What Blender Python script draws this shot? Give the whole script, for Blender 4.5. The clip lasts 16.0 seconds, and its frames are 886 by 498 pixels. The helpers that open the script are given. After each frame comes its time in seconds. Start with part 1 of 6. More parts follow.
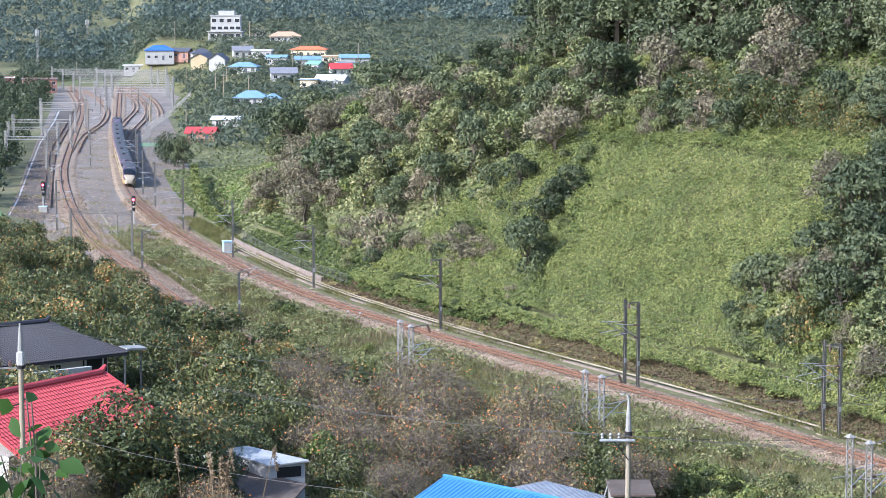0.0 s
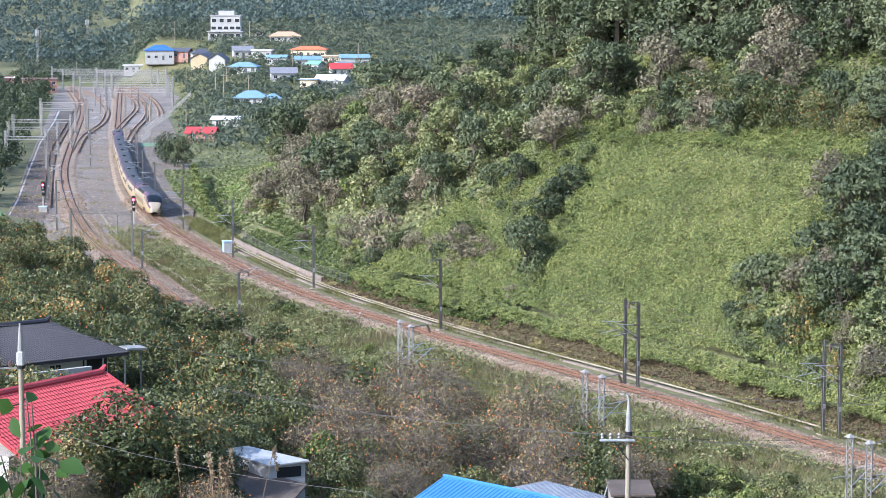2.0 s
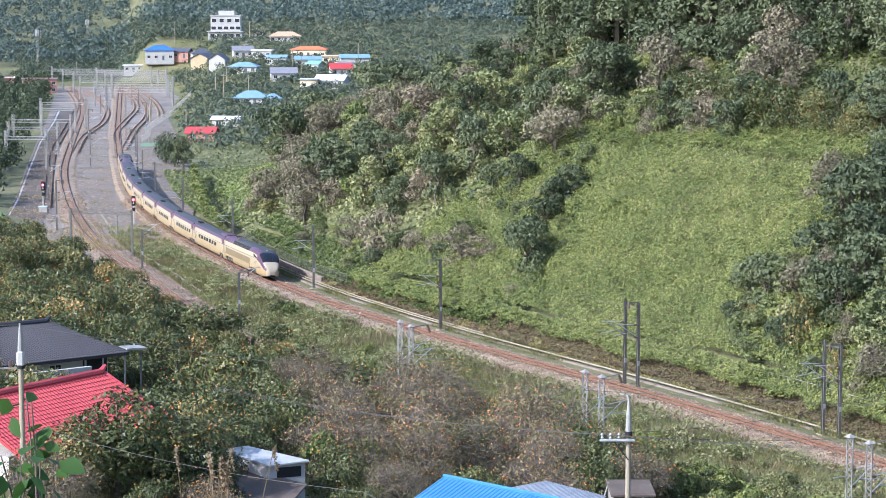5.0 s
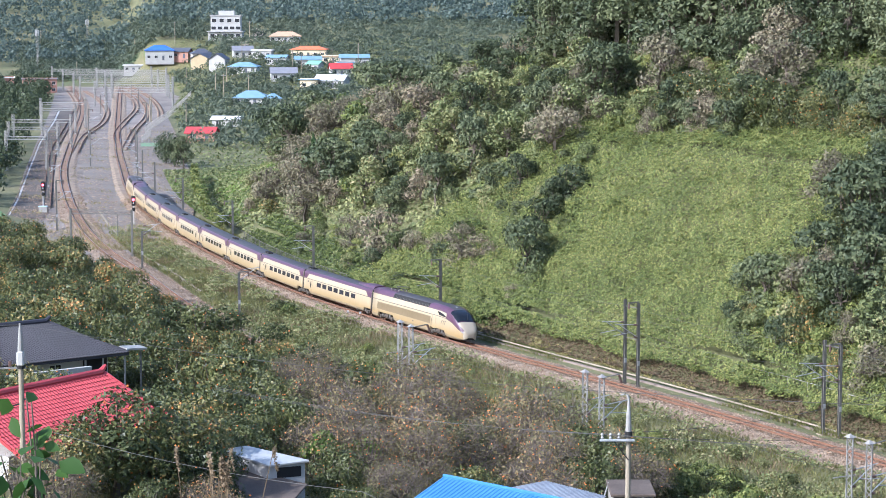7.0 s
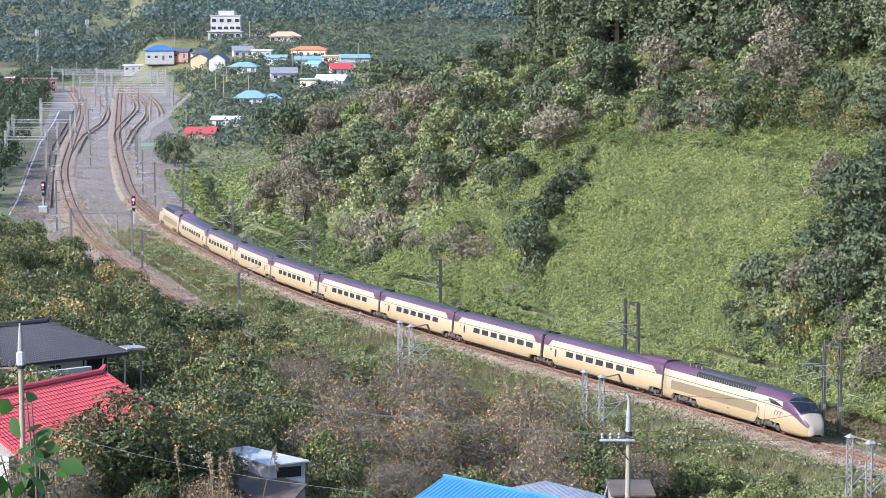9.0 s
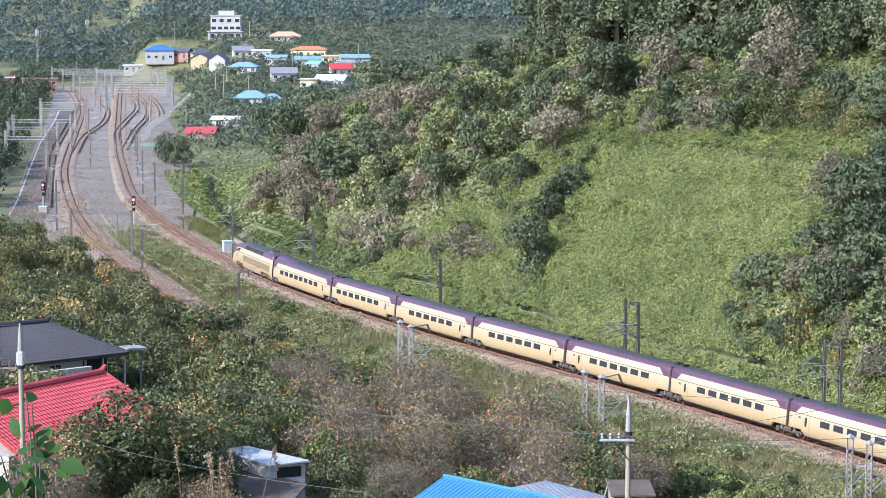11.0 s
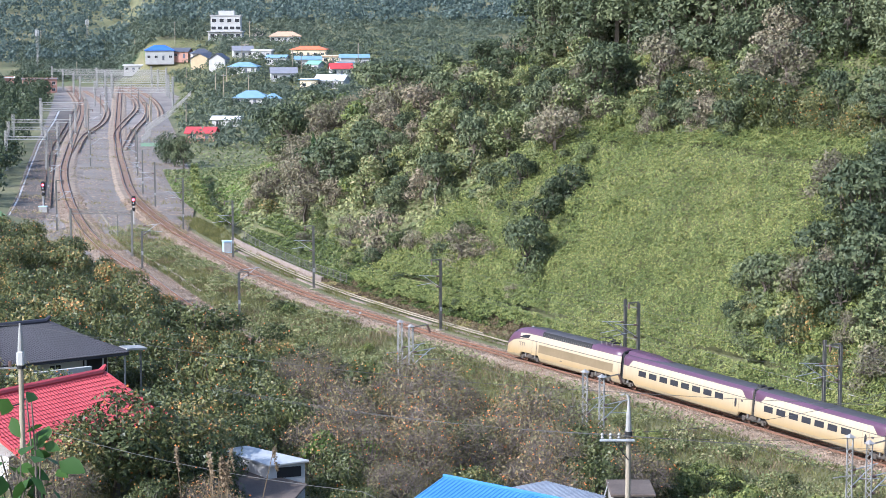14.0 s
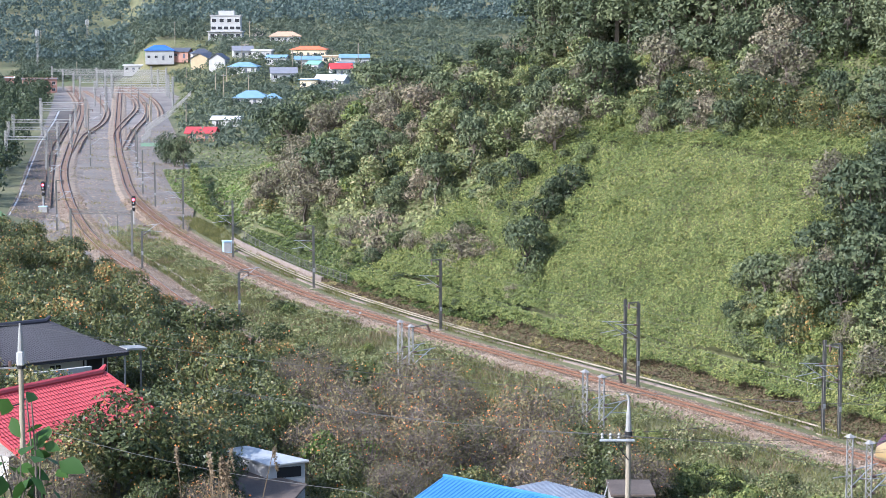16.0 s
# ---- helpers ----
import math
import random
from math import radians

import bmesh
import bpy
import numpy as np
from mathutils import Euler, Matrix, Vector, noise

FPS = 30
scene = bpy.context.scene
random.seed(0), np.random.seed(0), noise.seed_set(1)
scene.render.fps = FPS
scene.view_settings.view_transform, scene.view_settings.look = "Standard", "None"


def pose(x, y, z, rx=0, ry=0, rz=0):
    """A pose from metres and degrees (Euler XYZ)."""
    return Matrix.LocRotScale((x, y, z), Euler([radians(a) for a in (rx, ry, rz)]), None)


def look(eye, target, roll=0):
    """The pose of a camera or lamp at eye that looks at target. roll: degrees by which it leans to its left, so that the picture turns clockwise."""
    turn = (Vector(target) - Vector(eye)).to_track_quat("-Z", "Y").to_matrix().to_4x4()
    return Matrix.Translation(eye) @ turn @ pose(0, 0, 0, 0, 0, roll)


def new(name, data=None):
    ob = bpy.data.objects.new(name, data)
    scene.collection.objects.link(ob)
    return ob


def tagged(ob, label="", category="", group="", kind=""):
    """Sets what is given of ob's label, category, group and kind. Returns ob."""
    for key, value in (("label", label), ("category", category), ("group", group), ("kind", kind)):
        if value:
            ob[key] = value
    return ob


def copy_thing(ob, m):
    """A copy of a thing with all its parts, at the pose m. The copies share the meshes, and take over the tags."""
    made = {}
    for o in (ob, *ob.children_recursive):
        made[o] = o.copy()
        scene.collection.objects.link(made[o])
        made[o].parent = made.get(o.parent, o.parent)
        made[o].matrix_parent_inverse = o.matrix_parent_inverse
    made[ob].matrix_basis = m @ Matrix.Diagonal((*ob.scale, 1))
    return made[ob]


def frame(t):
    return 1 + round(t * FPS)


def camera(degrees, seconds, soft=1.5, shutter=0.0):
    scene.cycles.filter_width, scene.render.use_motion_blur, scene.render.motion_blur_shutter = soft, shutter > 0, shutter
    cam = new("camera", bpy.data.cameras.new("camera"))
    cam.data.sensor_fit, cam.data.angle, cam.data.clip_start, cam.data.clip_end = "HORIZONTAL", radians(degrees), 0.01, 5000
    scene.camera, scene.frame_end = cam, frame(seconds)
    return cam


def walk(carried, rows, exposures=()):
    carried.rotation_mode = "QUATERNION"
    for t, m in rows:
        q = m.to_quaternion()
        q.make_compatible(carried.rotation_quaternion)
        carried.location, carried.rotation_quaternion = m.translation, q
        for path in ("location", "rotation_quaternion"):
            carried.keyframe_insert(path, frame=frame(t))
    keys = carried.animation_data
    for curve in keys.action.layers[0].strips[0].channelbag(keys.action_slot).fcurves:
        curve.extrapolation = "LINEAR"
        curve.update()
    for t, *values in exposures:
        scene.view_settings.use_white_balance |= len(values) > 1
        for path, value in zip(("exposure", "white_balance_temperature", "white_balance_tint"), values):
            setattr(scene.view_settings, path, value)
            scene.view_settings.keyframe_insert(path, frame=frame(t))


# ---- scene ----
cam = camera(23.755, 16.0, 0.5)
EYE = (0.0, 0.0, 39.738)
VIEW = pose(*EYE, 90 - 6.7792, 0, 0)
walk(cam, [(0.0, VIEW), (16.0, VIEW)], [(0.0, 1.46, 5130, 14), (16.0, 1.46, 5130, 14)])

# ---------------------------------------------------------------- light
SUN = Vector((-0.80, -0.52, 0.62)).normalized()
world = bpy.data.worlds.new("sky")
scene.world = world
world.use_nodes = True
wn = world.node_tree.nodes
sky = wn.new("ShaderNodeTexSky")
sky.sky_type = "NISHITA"
sky.sun_disc = False
sky.sun_elevation = math.asin(SUN.z)
sky.sun_rotation = math.atan2(SUN.x, SUN.y)
sky.dust_density = 2.5
sky.air_density = 1.2
wn["Background"].inputs["Strength"].default_value = 0.10
world.node_tree.links.new(sky.outputs[0], wn["Background"].inputs["Color"])
sun = new("sun", bpy.data.lights.new("sun", "SUN"))
sun.data.energy = 3.0
sun.data.angle = radians(0.6)
sun.data.color = (1.0, 0.91, 0.77)
sun.matrix_world = look(SUN * 100, (0, 0, 0))

# ---------------------------------------------------------------- materials
rng = np.random.default_rng(7)


def nodes_of(name):
    m = bpy.data.materials.new(name)
    m.use_nodes = True
    nt = m.node_tree
    return m, nt.nodes, nt.links, nt.nodes["Principled BSDF"]


def ramp(nodes, stops):
    r = nodes.new("ShaderNodeValToRGB")
    e = r.color_ramp.elements
    while len(e) < len(stops):
        e.new(0.5)
    for k, (p, c) in enumerate(stops):
        e[k].position = p
        e[k].color = (*c, 1)
    return r


def surface(name, stops, scale=3.0, rough=0.8, metal=0.0, fine=40.0, bump=0.3, dist=0.02, per=0.0):
    """Two scales of noise over a colour ramp, with fine relief; per: share of variation from piece to piece."""
    m, n, l, b = nodes_of(name)
    geo = n.new("ShaderNodeNewGeometry")
    big = n.new("ShaderNodeTexNoise")
    big.inputs["Scale"].default_value = scale
    big.inputs["Detail"].default_value = 5
    small = n.new("ShaderNodeTexNoise")
    small.inputs["Scale"].default_value = fine
    small.inputs["Detail"].default_value = 3
    tex = n.new("ShaderNodeTexCoord")
    for t in (big, small):
        l.new(tex.outputs["Object"], t.inputs["Vector"])
    mix = n.new("ShaderNodeMix")
    mix.inputs[0].default_value = 0.4
    l.new(big.outputs[0], mix.inputs[2])
    l.new(small.outputs[0], mix.inputs[3])
    last = mix.outputs[0]
    if per:
        info = n.new("ShaderNodeObjectInfo")
        add = n.new("ShaderNodeMath")
        add.operation = "MULTIPLY_ADD"
        add.inputs[1].default_value = per
        l.new(info.outputs["Random"], add.inputs[0])
        l.new(last, add.inputs[2])
        last = add.outputs[0]
    r = ramp(n, stops)
    l.new(last, r.inputs[0])
    l.new(r.outputs[0], b.inputs["Base Color"])
    b.inputs["Roughness"].default_value = rough
    b.inputs["Metallic"].default_value = metal
    if bump:
        bp = n.new("ShaderNodeBump")
        bp.inputs["Strength"].default_value = bump
        bp.inputs["Distance"].default_value = dist
        l.new(small.outputs[0], bp.inputs["Height"])
        l.new(bp.outputs[0], b.inputs["Normal"])
    return m


def leaf_material(name, stops, trans=0.42, patch=0.06, patch_amount=0.45, rough=0.55, own=0.22):
    """Leaves: colour from leaf to leaf and in patches over the place, light shining through."""
    m, n, l, b = nodes_of(name)
    geo = n.new("ShaderNodeNewGeometry")
    noi = n.new("ShaderNodeTexNoise")
    noi.inputs["Scale"].default_value = patch
    noi.inputs["Detail"].default_value = 6
    l.new(geo.outputs["Position"], noi.inputs["Vector"])
    mix = n.new("ShaderNodeMix")
    mix.inputs[0].default_value = patch_amount
    l.new(geo.outputs["Random Per Island"], mix.inputs[2])
    l.new(noi.outputs[0], mix.inputs[3])
    info = n.new("ShaderNodeObjectInfo")
    tone = n.new("ShaderNodeMapRange")
    tone.inputs[3].default_value = -own
    tone.inputs[4].default_value = own
    l.new(info.outputs["Random"], tone.inputs[0])
    total = n.new("ShaderNodeMath")
    l.new(mix.outputs[0], total.inputs[0])
    l.new(tone.outputs[0], total.inputs[1])
    r = ramp(n, stops)
    l.new(total.outputs[0], r.inputs[0])
    l.new(r.outputs[0], b.inputs["Base Color"])
    b.inputs["Roughness"].default_value = rough
    b.inputs["Specular IOR Level"].default_value = 0.25
    tr = n.new("ShaderNodeBsdfTranslucent")
    l.new(r.outputs[0], tr.inputs["Color"])
    ms = n.new("ShaderNodeMixShader")
    ms.inputs[0].default_value = trans
    l.new(b.outputs[0], ms.inputs[1])
    l.new(tr.outputs[0], ms.inputs[2])
    l.new(ms.outputs[0], n["Material Output"].inputs["Surface"])
    return m


def plain(name, colour, rough=0.5, metal=0.0, spec=0.5):
    d = [max(0, c * 0.82) for c in colour]
    e = [min(1, c * 1.12) for c in colour]
    return surface(name, [(0.3, d), (0.7, e)], 1.5, rough, metal, 25, 0.08, 0.01)


KUDZU = leaf_material("vine_leaves", [(0.0, (0.022, 0.034, 0.011)), (0.3, (0.072, 0.098, 0.028)), (0.6, (0.168, 0.190, 0.050)), (0.85, (0.275, 0.275, 0.086)), (1.0, (0.34, 0.25, 0.130))], 0.13, 0.16, 0.5)
SCRUB = leaf_material("scrub_leaves", [(0.0, (0.040, 0.052, 0.022)), (0.45, (0.128, 0.152, 0.056)), (0.8, (0.255, 0.258, 0.105)), (1.0, (0.34, 0.27, 0.15))], 0.13)
WOOD_LEAF = leaf_material("wood_leaves", [(0.0, (0.024, 0.034, 0.017)), (0.5, (0.072, 0.090, 0.042)), (1.0, (0.175, 0.190, 0.092))], 0.13)
ORCHARD = leaf_material("orchard_leaves", [(0.0, (0.026, 0.034, 0.013)), (0.45, (0.074, 0.088, 0.030)), (0.78, (0.160, 0.160, 0.056)), (0.92, (0.340, 0.240, 0.080)), (1.0, (0.62, 0.265, 0.09))], 0.13, rough=0.42)
AUTUMN = leaf_material("withered_leaves", [(0.0, (0.070, 0.058, 0.030)), (0.4, (0.150, 0.135, 0.058)), (0.75, (0.270, 0.200, 0.095)), (1.0, (0.50, 0.24, 0.10))], 0.13)
GREYBROWN = leaf_material("dry_hill_leaves", [(0.0, (0.075, 0.068, 0.042)), (0.4, (0.155, 0.142, 0.082)), (0.75, (0.235, 0.200, 0.125)), (1.0, (0.32, 0.25, 0.17))], 0.13)
FRESH = leaf_material("fresh_leaves", [(0.0, (0.07, 0.12, 0.022)), (0.6, (0.16, 0.23, 0.05)), (1.0, (0.25, 0.31, 0.085))], 0.3)
WEED = leaf_material("weeds", [(0.0, (0.065, 0.074, 0.024)), (0.4, (0.165, 0.160, 0.052)), (0.7, (0.285, 0.245, 0.095)), (1.0, (0.42, 0.31, 0.16))], 0.26, 0.15, 0.6)
# some valley haze is painted in: cooler, paler green than the near leaves
HAZY_VALLEY_LEAF = leaf_material("hazy_valley_leaves", [(0.0, (0.045, 0.060, 0.040)), (0.5, (0.100, 0.122, 0.080)), (1.0, (0.210, 0.215, 0.135))], 0.26, 0.02, 0.5)
DRYGRASS = leaf_material("dry_undergrowth", [(0.0, (0.085, 0.062, 0.038)), (0.5, (0.20, 0.145, 0.085)), (1.0, (0.34, 0.25, 0.155))], 0.25, 0.15, 0.5)
# distance haze is put into this leaf colour, paler and bluer than real leaves
HAZY_FARLEAF = leaf_material("hazy_mountain_leaves", [(0.0, (0.055, 0.078, 0.070)), (0.5, (0.108, 0.142, 0.118)), (1.0, (0.19, 0.222, 0.165))], 0.3, 0.012, 0.4)
CONIFER = leaf_material("conifer_needles", [(0.0, (0.021, 0.042, 0.018)), (0.6, (0.049, 0.087, 0.031)), (1.0, (0.091, 0.133, 0.049))], 0.15)
TWIG = surface("twigs", [(0.3, (0.075, 0.058, 0.045)), (0.7, (0.20, 0.16, 0.125))], 1.0, 0.9)
BARK = surface("bark", [(0.3, (0.05, 0.04, 0.03)), (0.7, (0.15, 0.12, 0.09))], 3.0, 0.9)
FRUIT = plain("persimmon_skin", (0.75, 0.22, 0.04), 0.35)
SOIL = surface("ground_cover", [(0.25, (0.06, 0.065, 0.025)), (0.5, (0.115, 0.115, 0.045)), (0.75, (0.2, 0.165, 0.085))], 0.05, 0.95, 0, 1.2, 0.6, 0.15)
GRAVEL = surface("yard_gravel", [(0.3, (0.098, 0.080, 0.066)), (0.45, (0.172, 0.145, 0.122)), (0.55, (0.215, 0.183, 0.156)), (0.75, (0.275, 0.238, 0.205))], 0.09, 0.95, 0, 1.1, 0.5, 0.08)
STONE = leaf_material("loose_ballast_stones", [(0.0, (0.074, 0.05, 0.034)), (0.35, (0.211, 0.145, 0.095)), (0.7, (0.372, 0.268, 0.185)), (1.0, (0.571, 0.436, 0.312))], 0.0, 0.4, 0.25, 0.9, 0.0)
RUSTSTONE = leaf_material("rusty_stones", [(0.0, (0.086, 0.048, 0.03)), (0.5, (0.23, 0.138, 0.086)), (1.0, (0.368, 0.246, 0.161))], 0.0, 0.4, 0.25, 0.9, 0.0)
BALLAST = surface("ballast_stone", [(0.3, (0.081, 0.058, 0.04)), (0.45, (0.221, 0.165, 0.114)), (0.55, (0.268, 0.203, 0.143)), (0.75, (0.419, 0.329, 0.238))], 0.5, 0.95, 0, 5.0, 0.9, 0.15)
RAILBED = surface("rusty_ballast", [(0.25, (0.14, 0.083, 0.053)), (0.5, (0.211, 0.13, 0.083)), (0.8, (0.267, 0.181, 0.117))], 0.4, 0.95, 0, 7.0, 0.8, 0.1)
RUST = surface("rusty_rail", [(0.3, (0.117, 0.057, 0.03)), (0.7, (0.216, 0.109, 0.065))], 2.0, 0.75, 0.2)
RAILTOP = plain("worn_steel", (0.45, 0.40, 0.36), 0.3, 0.9)
SLEEPER = surface("concrete_sleeper", [(0.3, (0.165, 0.125, 0.099)), (0.7, (0.264, 0.211, 0.172))], 1.0, 0.9)
ASPHALT = surface("asphalt", [(0.3, (0.069, 0.056, 0.045)), (0.7, (0.119, 0.094, 0.073))], 0.12, 0.9, 0, 6.0, 0.3, 0.02)
CONCRETE = surface("concrete", [(0.3, (0.208, 0.174, 0.123)), (0.7, (0.335, 0.282, 0.199))], 0.8, 0.85, 0, 12, 0.4)
STEEL = surface("galvanised_steel", [(0.3, (0.255, 0.244, 0.227)), (0.7, (0.39, 0.371, 0.34))], 1.5, 0.55, 0.3, 30, 0.05)
MAST = surface("weathered_mast_steel", [(0.3, (0.095, 0.090, 0.080)), (0.7, (0.185, 0.172, 0.152))], 1.5, 0.6, 0.2, 30, 0.05)
WIRE = plain("wire", (0.07, 0.066, 0.06), 0.7, 0.0)
DARK = plain("dark_underframe", (0.016, 0.015, 0.014), 0.9)


# ---------------------------------------------------------------- mesh helpers
def mesh_from(name, verts, faces, mats, index=None, smooth=False):
    me = bpy.data.meshes.new(name)
    me.from_pydata([tuple(v) for v in verts], [], [tuple(f) for f in faces])
    for m in (mats if isinstance(mats, (list, tuple)) else [mats]):
        me.materials.append(m)
    if index is not None:
        me.polygons.foreach_set("material_index", np.asarray(index, dtype=np.int32))
    if smooth:
        me.polygons.foreach_set("use_smooth", np.ones(len(me.polygons), dtype=bool))
    me.update()
    return me


def quads_mesh(name, v, mats, index=None):
    """v: (n, k, 3) corners of n separate faces of k corners."""
    v = np.asarray(v, dtype=np.float32)
    n, k = v.shape[:2]
    me = bpy.data.meshes.new(name)
    me.vertices.add(k * n)
    me.vertices.foreach_set("co", v.reshape(-1))
    me.loops.add(k * n)
    me.loops.foreach_set("vertex_index", np.arange(k * n, dtype=np.int32))
    me.polygons.add(n)
    me.polygons.foreach_set("loop_start", np.arange(0, k * n, k, dtype=np.int32))
    for m in (mats if isinstance(mats, (list, tuple)) else [mats]):
        me.materials.append(m)
    if index is not None:
        me.polygons.foreach_set("material_index", np.asarray(index, dtype=np.int32))
    me.update(calc_edges=True)
    return me


def leaves(c, nrm, size, g, aspect=0.55, spread=0.8):
    """Corners of one pointed leaf spray at each centre, facing roughly along nrm."""
    n = len(c)
    nn = nrm + g.normal(0, spread, (n, 3))
    nn /= np.linalg.norm(nn, axis=1, keepdims=True) + 1e-9
    a = np.cross(nn, g.normal(0, 1, (n, 3)))
    a /= np.linalg.norm(a, axis=1, keepdims=True) + 1e-9
    b = np.cross(nn, a)
    s = np.asarray(size).reshape(-1, 1)
    return np.stack([c - a * s, c + (a * 0.65 - b * aspect) * s, c + (a * 0.65 + b * aspect) * s], axis=1)


def blades(c, size, g, lean=0.45, width=0.13):
    """Corners of one upright grass blade or stalk on each place."""
    n = len(c)
    a = g.random(n) * 2 * math.pi
    s = np.asarray(size).reshape(-1, 1)
    side = np.column_stack([np.cos(a), np.sin(a), np.zeros(n)]) * s * width
    tip = c + np.column_stack([g.normal(0, lean, n), g.normal(0, lean, n), np.ones(n)]) * s * 1.6
    return np.stack([c - side, c + side, tip], axis=1)


def tubes(paths, sides=6):
    """Joined tapered tubes; each path is a list of (point, radius)."""
    V, F = [], []
    for path in paths:
        base = len(V)
        for k, (p, r) in enumerate(path):
            p = Vector(p)
            q = Vector(path[min(k + 1, len(path) - 1)][0]) - Vector(path[max(k - 1, 0)][0])
            q = q.normalized() if q.length > 1e-9 else Vector((0, 0, 1))
            u = q.orthogonal().normalized()
            w = q.cross(u)
            for j in range(sides):
                a = 2 * math.pi * j / sides
                V.append(p + (u * math.cos(a) + w * math.sin(a)) * r)
        for k in range(len(path) - 1):
            for j in range(sides):
                F.append((base + k * sides + j, base + k * sides + (j + 1) % sides, base + (k + 1) * sides + (j + 1) % sides, base + (k + 1) * sides + j))
        F.append(tuple(base + j for j in range(sides))[::-1])
        F.append(tuple(base + (len(path) - 1) * sides + j for j in range(sides)))
    return V, F


def box(x0, x1, y0, y1, z0, z1):
    v = [(x, y, z) for z in (z0, z1) for y in (y0, y1) for x in (x0, x1)]
    f = [(0, 2, 3, 1), (4, 5, 7, 6), (0, 1, 5, 4), (2, 6, 7, 3), (0, 4, 6, 2), (1, 3, 7, 5)]
    return v, f


def join(*shapes):
    V, F = [], []
    for v, f in shapes:
        k = len(V)
        V += list(v)
        F += [tuple(i + k for i in q) for q in f]
    return V, F


def bev(shape, w=0.03):
    """A shape with its edges broken."""
    bm = bmesh.new()
    vs = [bm.verts.new(v) for v in shape[0]]
    for f in shape[1]:
        bm.faces.new([vs[i] for i in f])
    bmesh.ops.bevel(bm, geom=bm.edges[:], offset=w, segments=1, affect="EDGES")
    bm.verts.index_update()
    out = ([tuple(v.co) for v in bm.verts], [tuple(v.index for v in f.verts) for f in bm.faces])
    bm.free()
    return out


def part(name, shape, material, parent=None, label="", smooth=False):
    me = shape if isinstance(shape, bpy.types.Mesh) else mesh_from(name, shape[0], shape[1], material, smooth=smooth)
    ob = new(name, me)
    ob.parent = parent
    return tagged(ob, label)


def empty(name, m, label, category, group=""):
    ob = new(name)
    ob.empty_display_size = 0.5
    ob.matrix_world = m
    return tagged(ob, label, category, group)


# ---------------------------------------------------------------- lie of the land
def curve_table(knots):
    k = np.array(knots, dtype=float)
    y, x = k[:, 0], k[:, 1]
    m = np.gradient(x, y)
    yy = np.arange(y[0], y[-1], 0.5)
    i = np.clip(np.searchsorted(y, yy, side="right") - 1, 0, len(y) - 2)
    h = y[i + 1] - y[i]
    t = (yy - y[i]) / h
    xx = (2 * t**3 - 3 * t**2 + 1) * x[i] + (t**3 - 2 * t**2 + t) * h * m[i] + (3 * t**2 - 2 * t**3) * x[i + 1] + (t**3 - t**2) * h * m[i + 1]
    return yy, xx


MAIN_Y, MAIN_X = curve_table([(-300, 292), (0, 133), (120, 69.2), (150, 53.3), (178, 38.3), (210, 21.2), (245, 1.0), (282, -17.9), (330, -36.1), (398, -56.2), (510, -77.9), (630, -97.4), (740, -114), (975, -149)])
SIDE_Y, SIDE_X = curve_table([(-300, 292), (0, 120), (120, 50), (170, 22), (197, 6), (222, -8), (250, -23.5), (274, -33.7), (305.6, -44.2), (327.5, -51.7), (355.4, -59.9), (388.4, -68), (434.4, -77.9), (492.5, -88.9), (547.3, -97.6), (642.4, -111.9), (738.5, -126.5), (868, -149.7), (975, -172)])


def track_side(x, y, ty, tx):
    """How far a place lies beside a track; right of it positive, for one who looks away from the camera."""
    slope = np.interp(y, ty[1:], np.diff(tx) / np.diff(ty))
    return (x - np.interp(y, ty, tx)) / np.sqrt(1 + slope**2)


def smooth01(a, b, v):
    t = np.clip((v - a) / (b - a), 0, 1)
    return t * t * (3 - 2 * t)


YARD = np.array([(330, -62, -44), (360, -74, -44.0), (388, -81, -46.3), (434, -88, -50.8), (492, -98, -59.5), (590, -114, -73.5), (738, -138, -97), (868, -160, -108), (970, -178, -128)])


def wave(x, y, s, seed):
    return (np.sin(x / s + seed) * np.cos(y / s * 1.3 + seed * 2.1) + 0.5 * np.sin(x / s * 2.3 + y / s * 1.7 + seed)) / 1.5


def patches(x, y, s, seed):
    """Uneven noise from 0 to 1 with patches about s metres wide."""
    table = np.random.default_rng(1000 + seed).random((64, 64))
    u, v = np.asarray(x) / s, np.asarray(y) / s
    a, b = np.floor(u).astype(int), np.floor(v).astype(int)
    p, q = u - a, v - b
    p, q = p * p * (3 - 2 * p), q * q * (3 - 2 * q)
    return (table[a % 64, b % 64] * (1 - p) + table[(a + 1) % 64, b % 64] * p) * (1 - q) + (table[a % 64, (b + 1) % 64] * (1 - p) + table[(a + 1) % 64, (b + 1) % 64] * p) * q


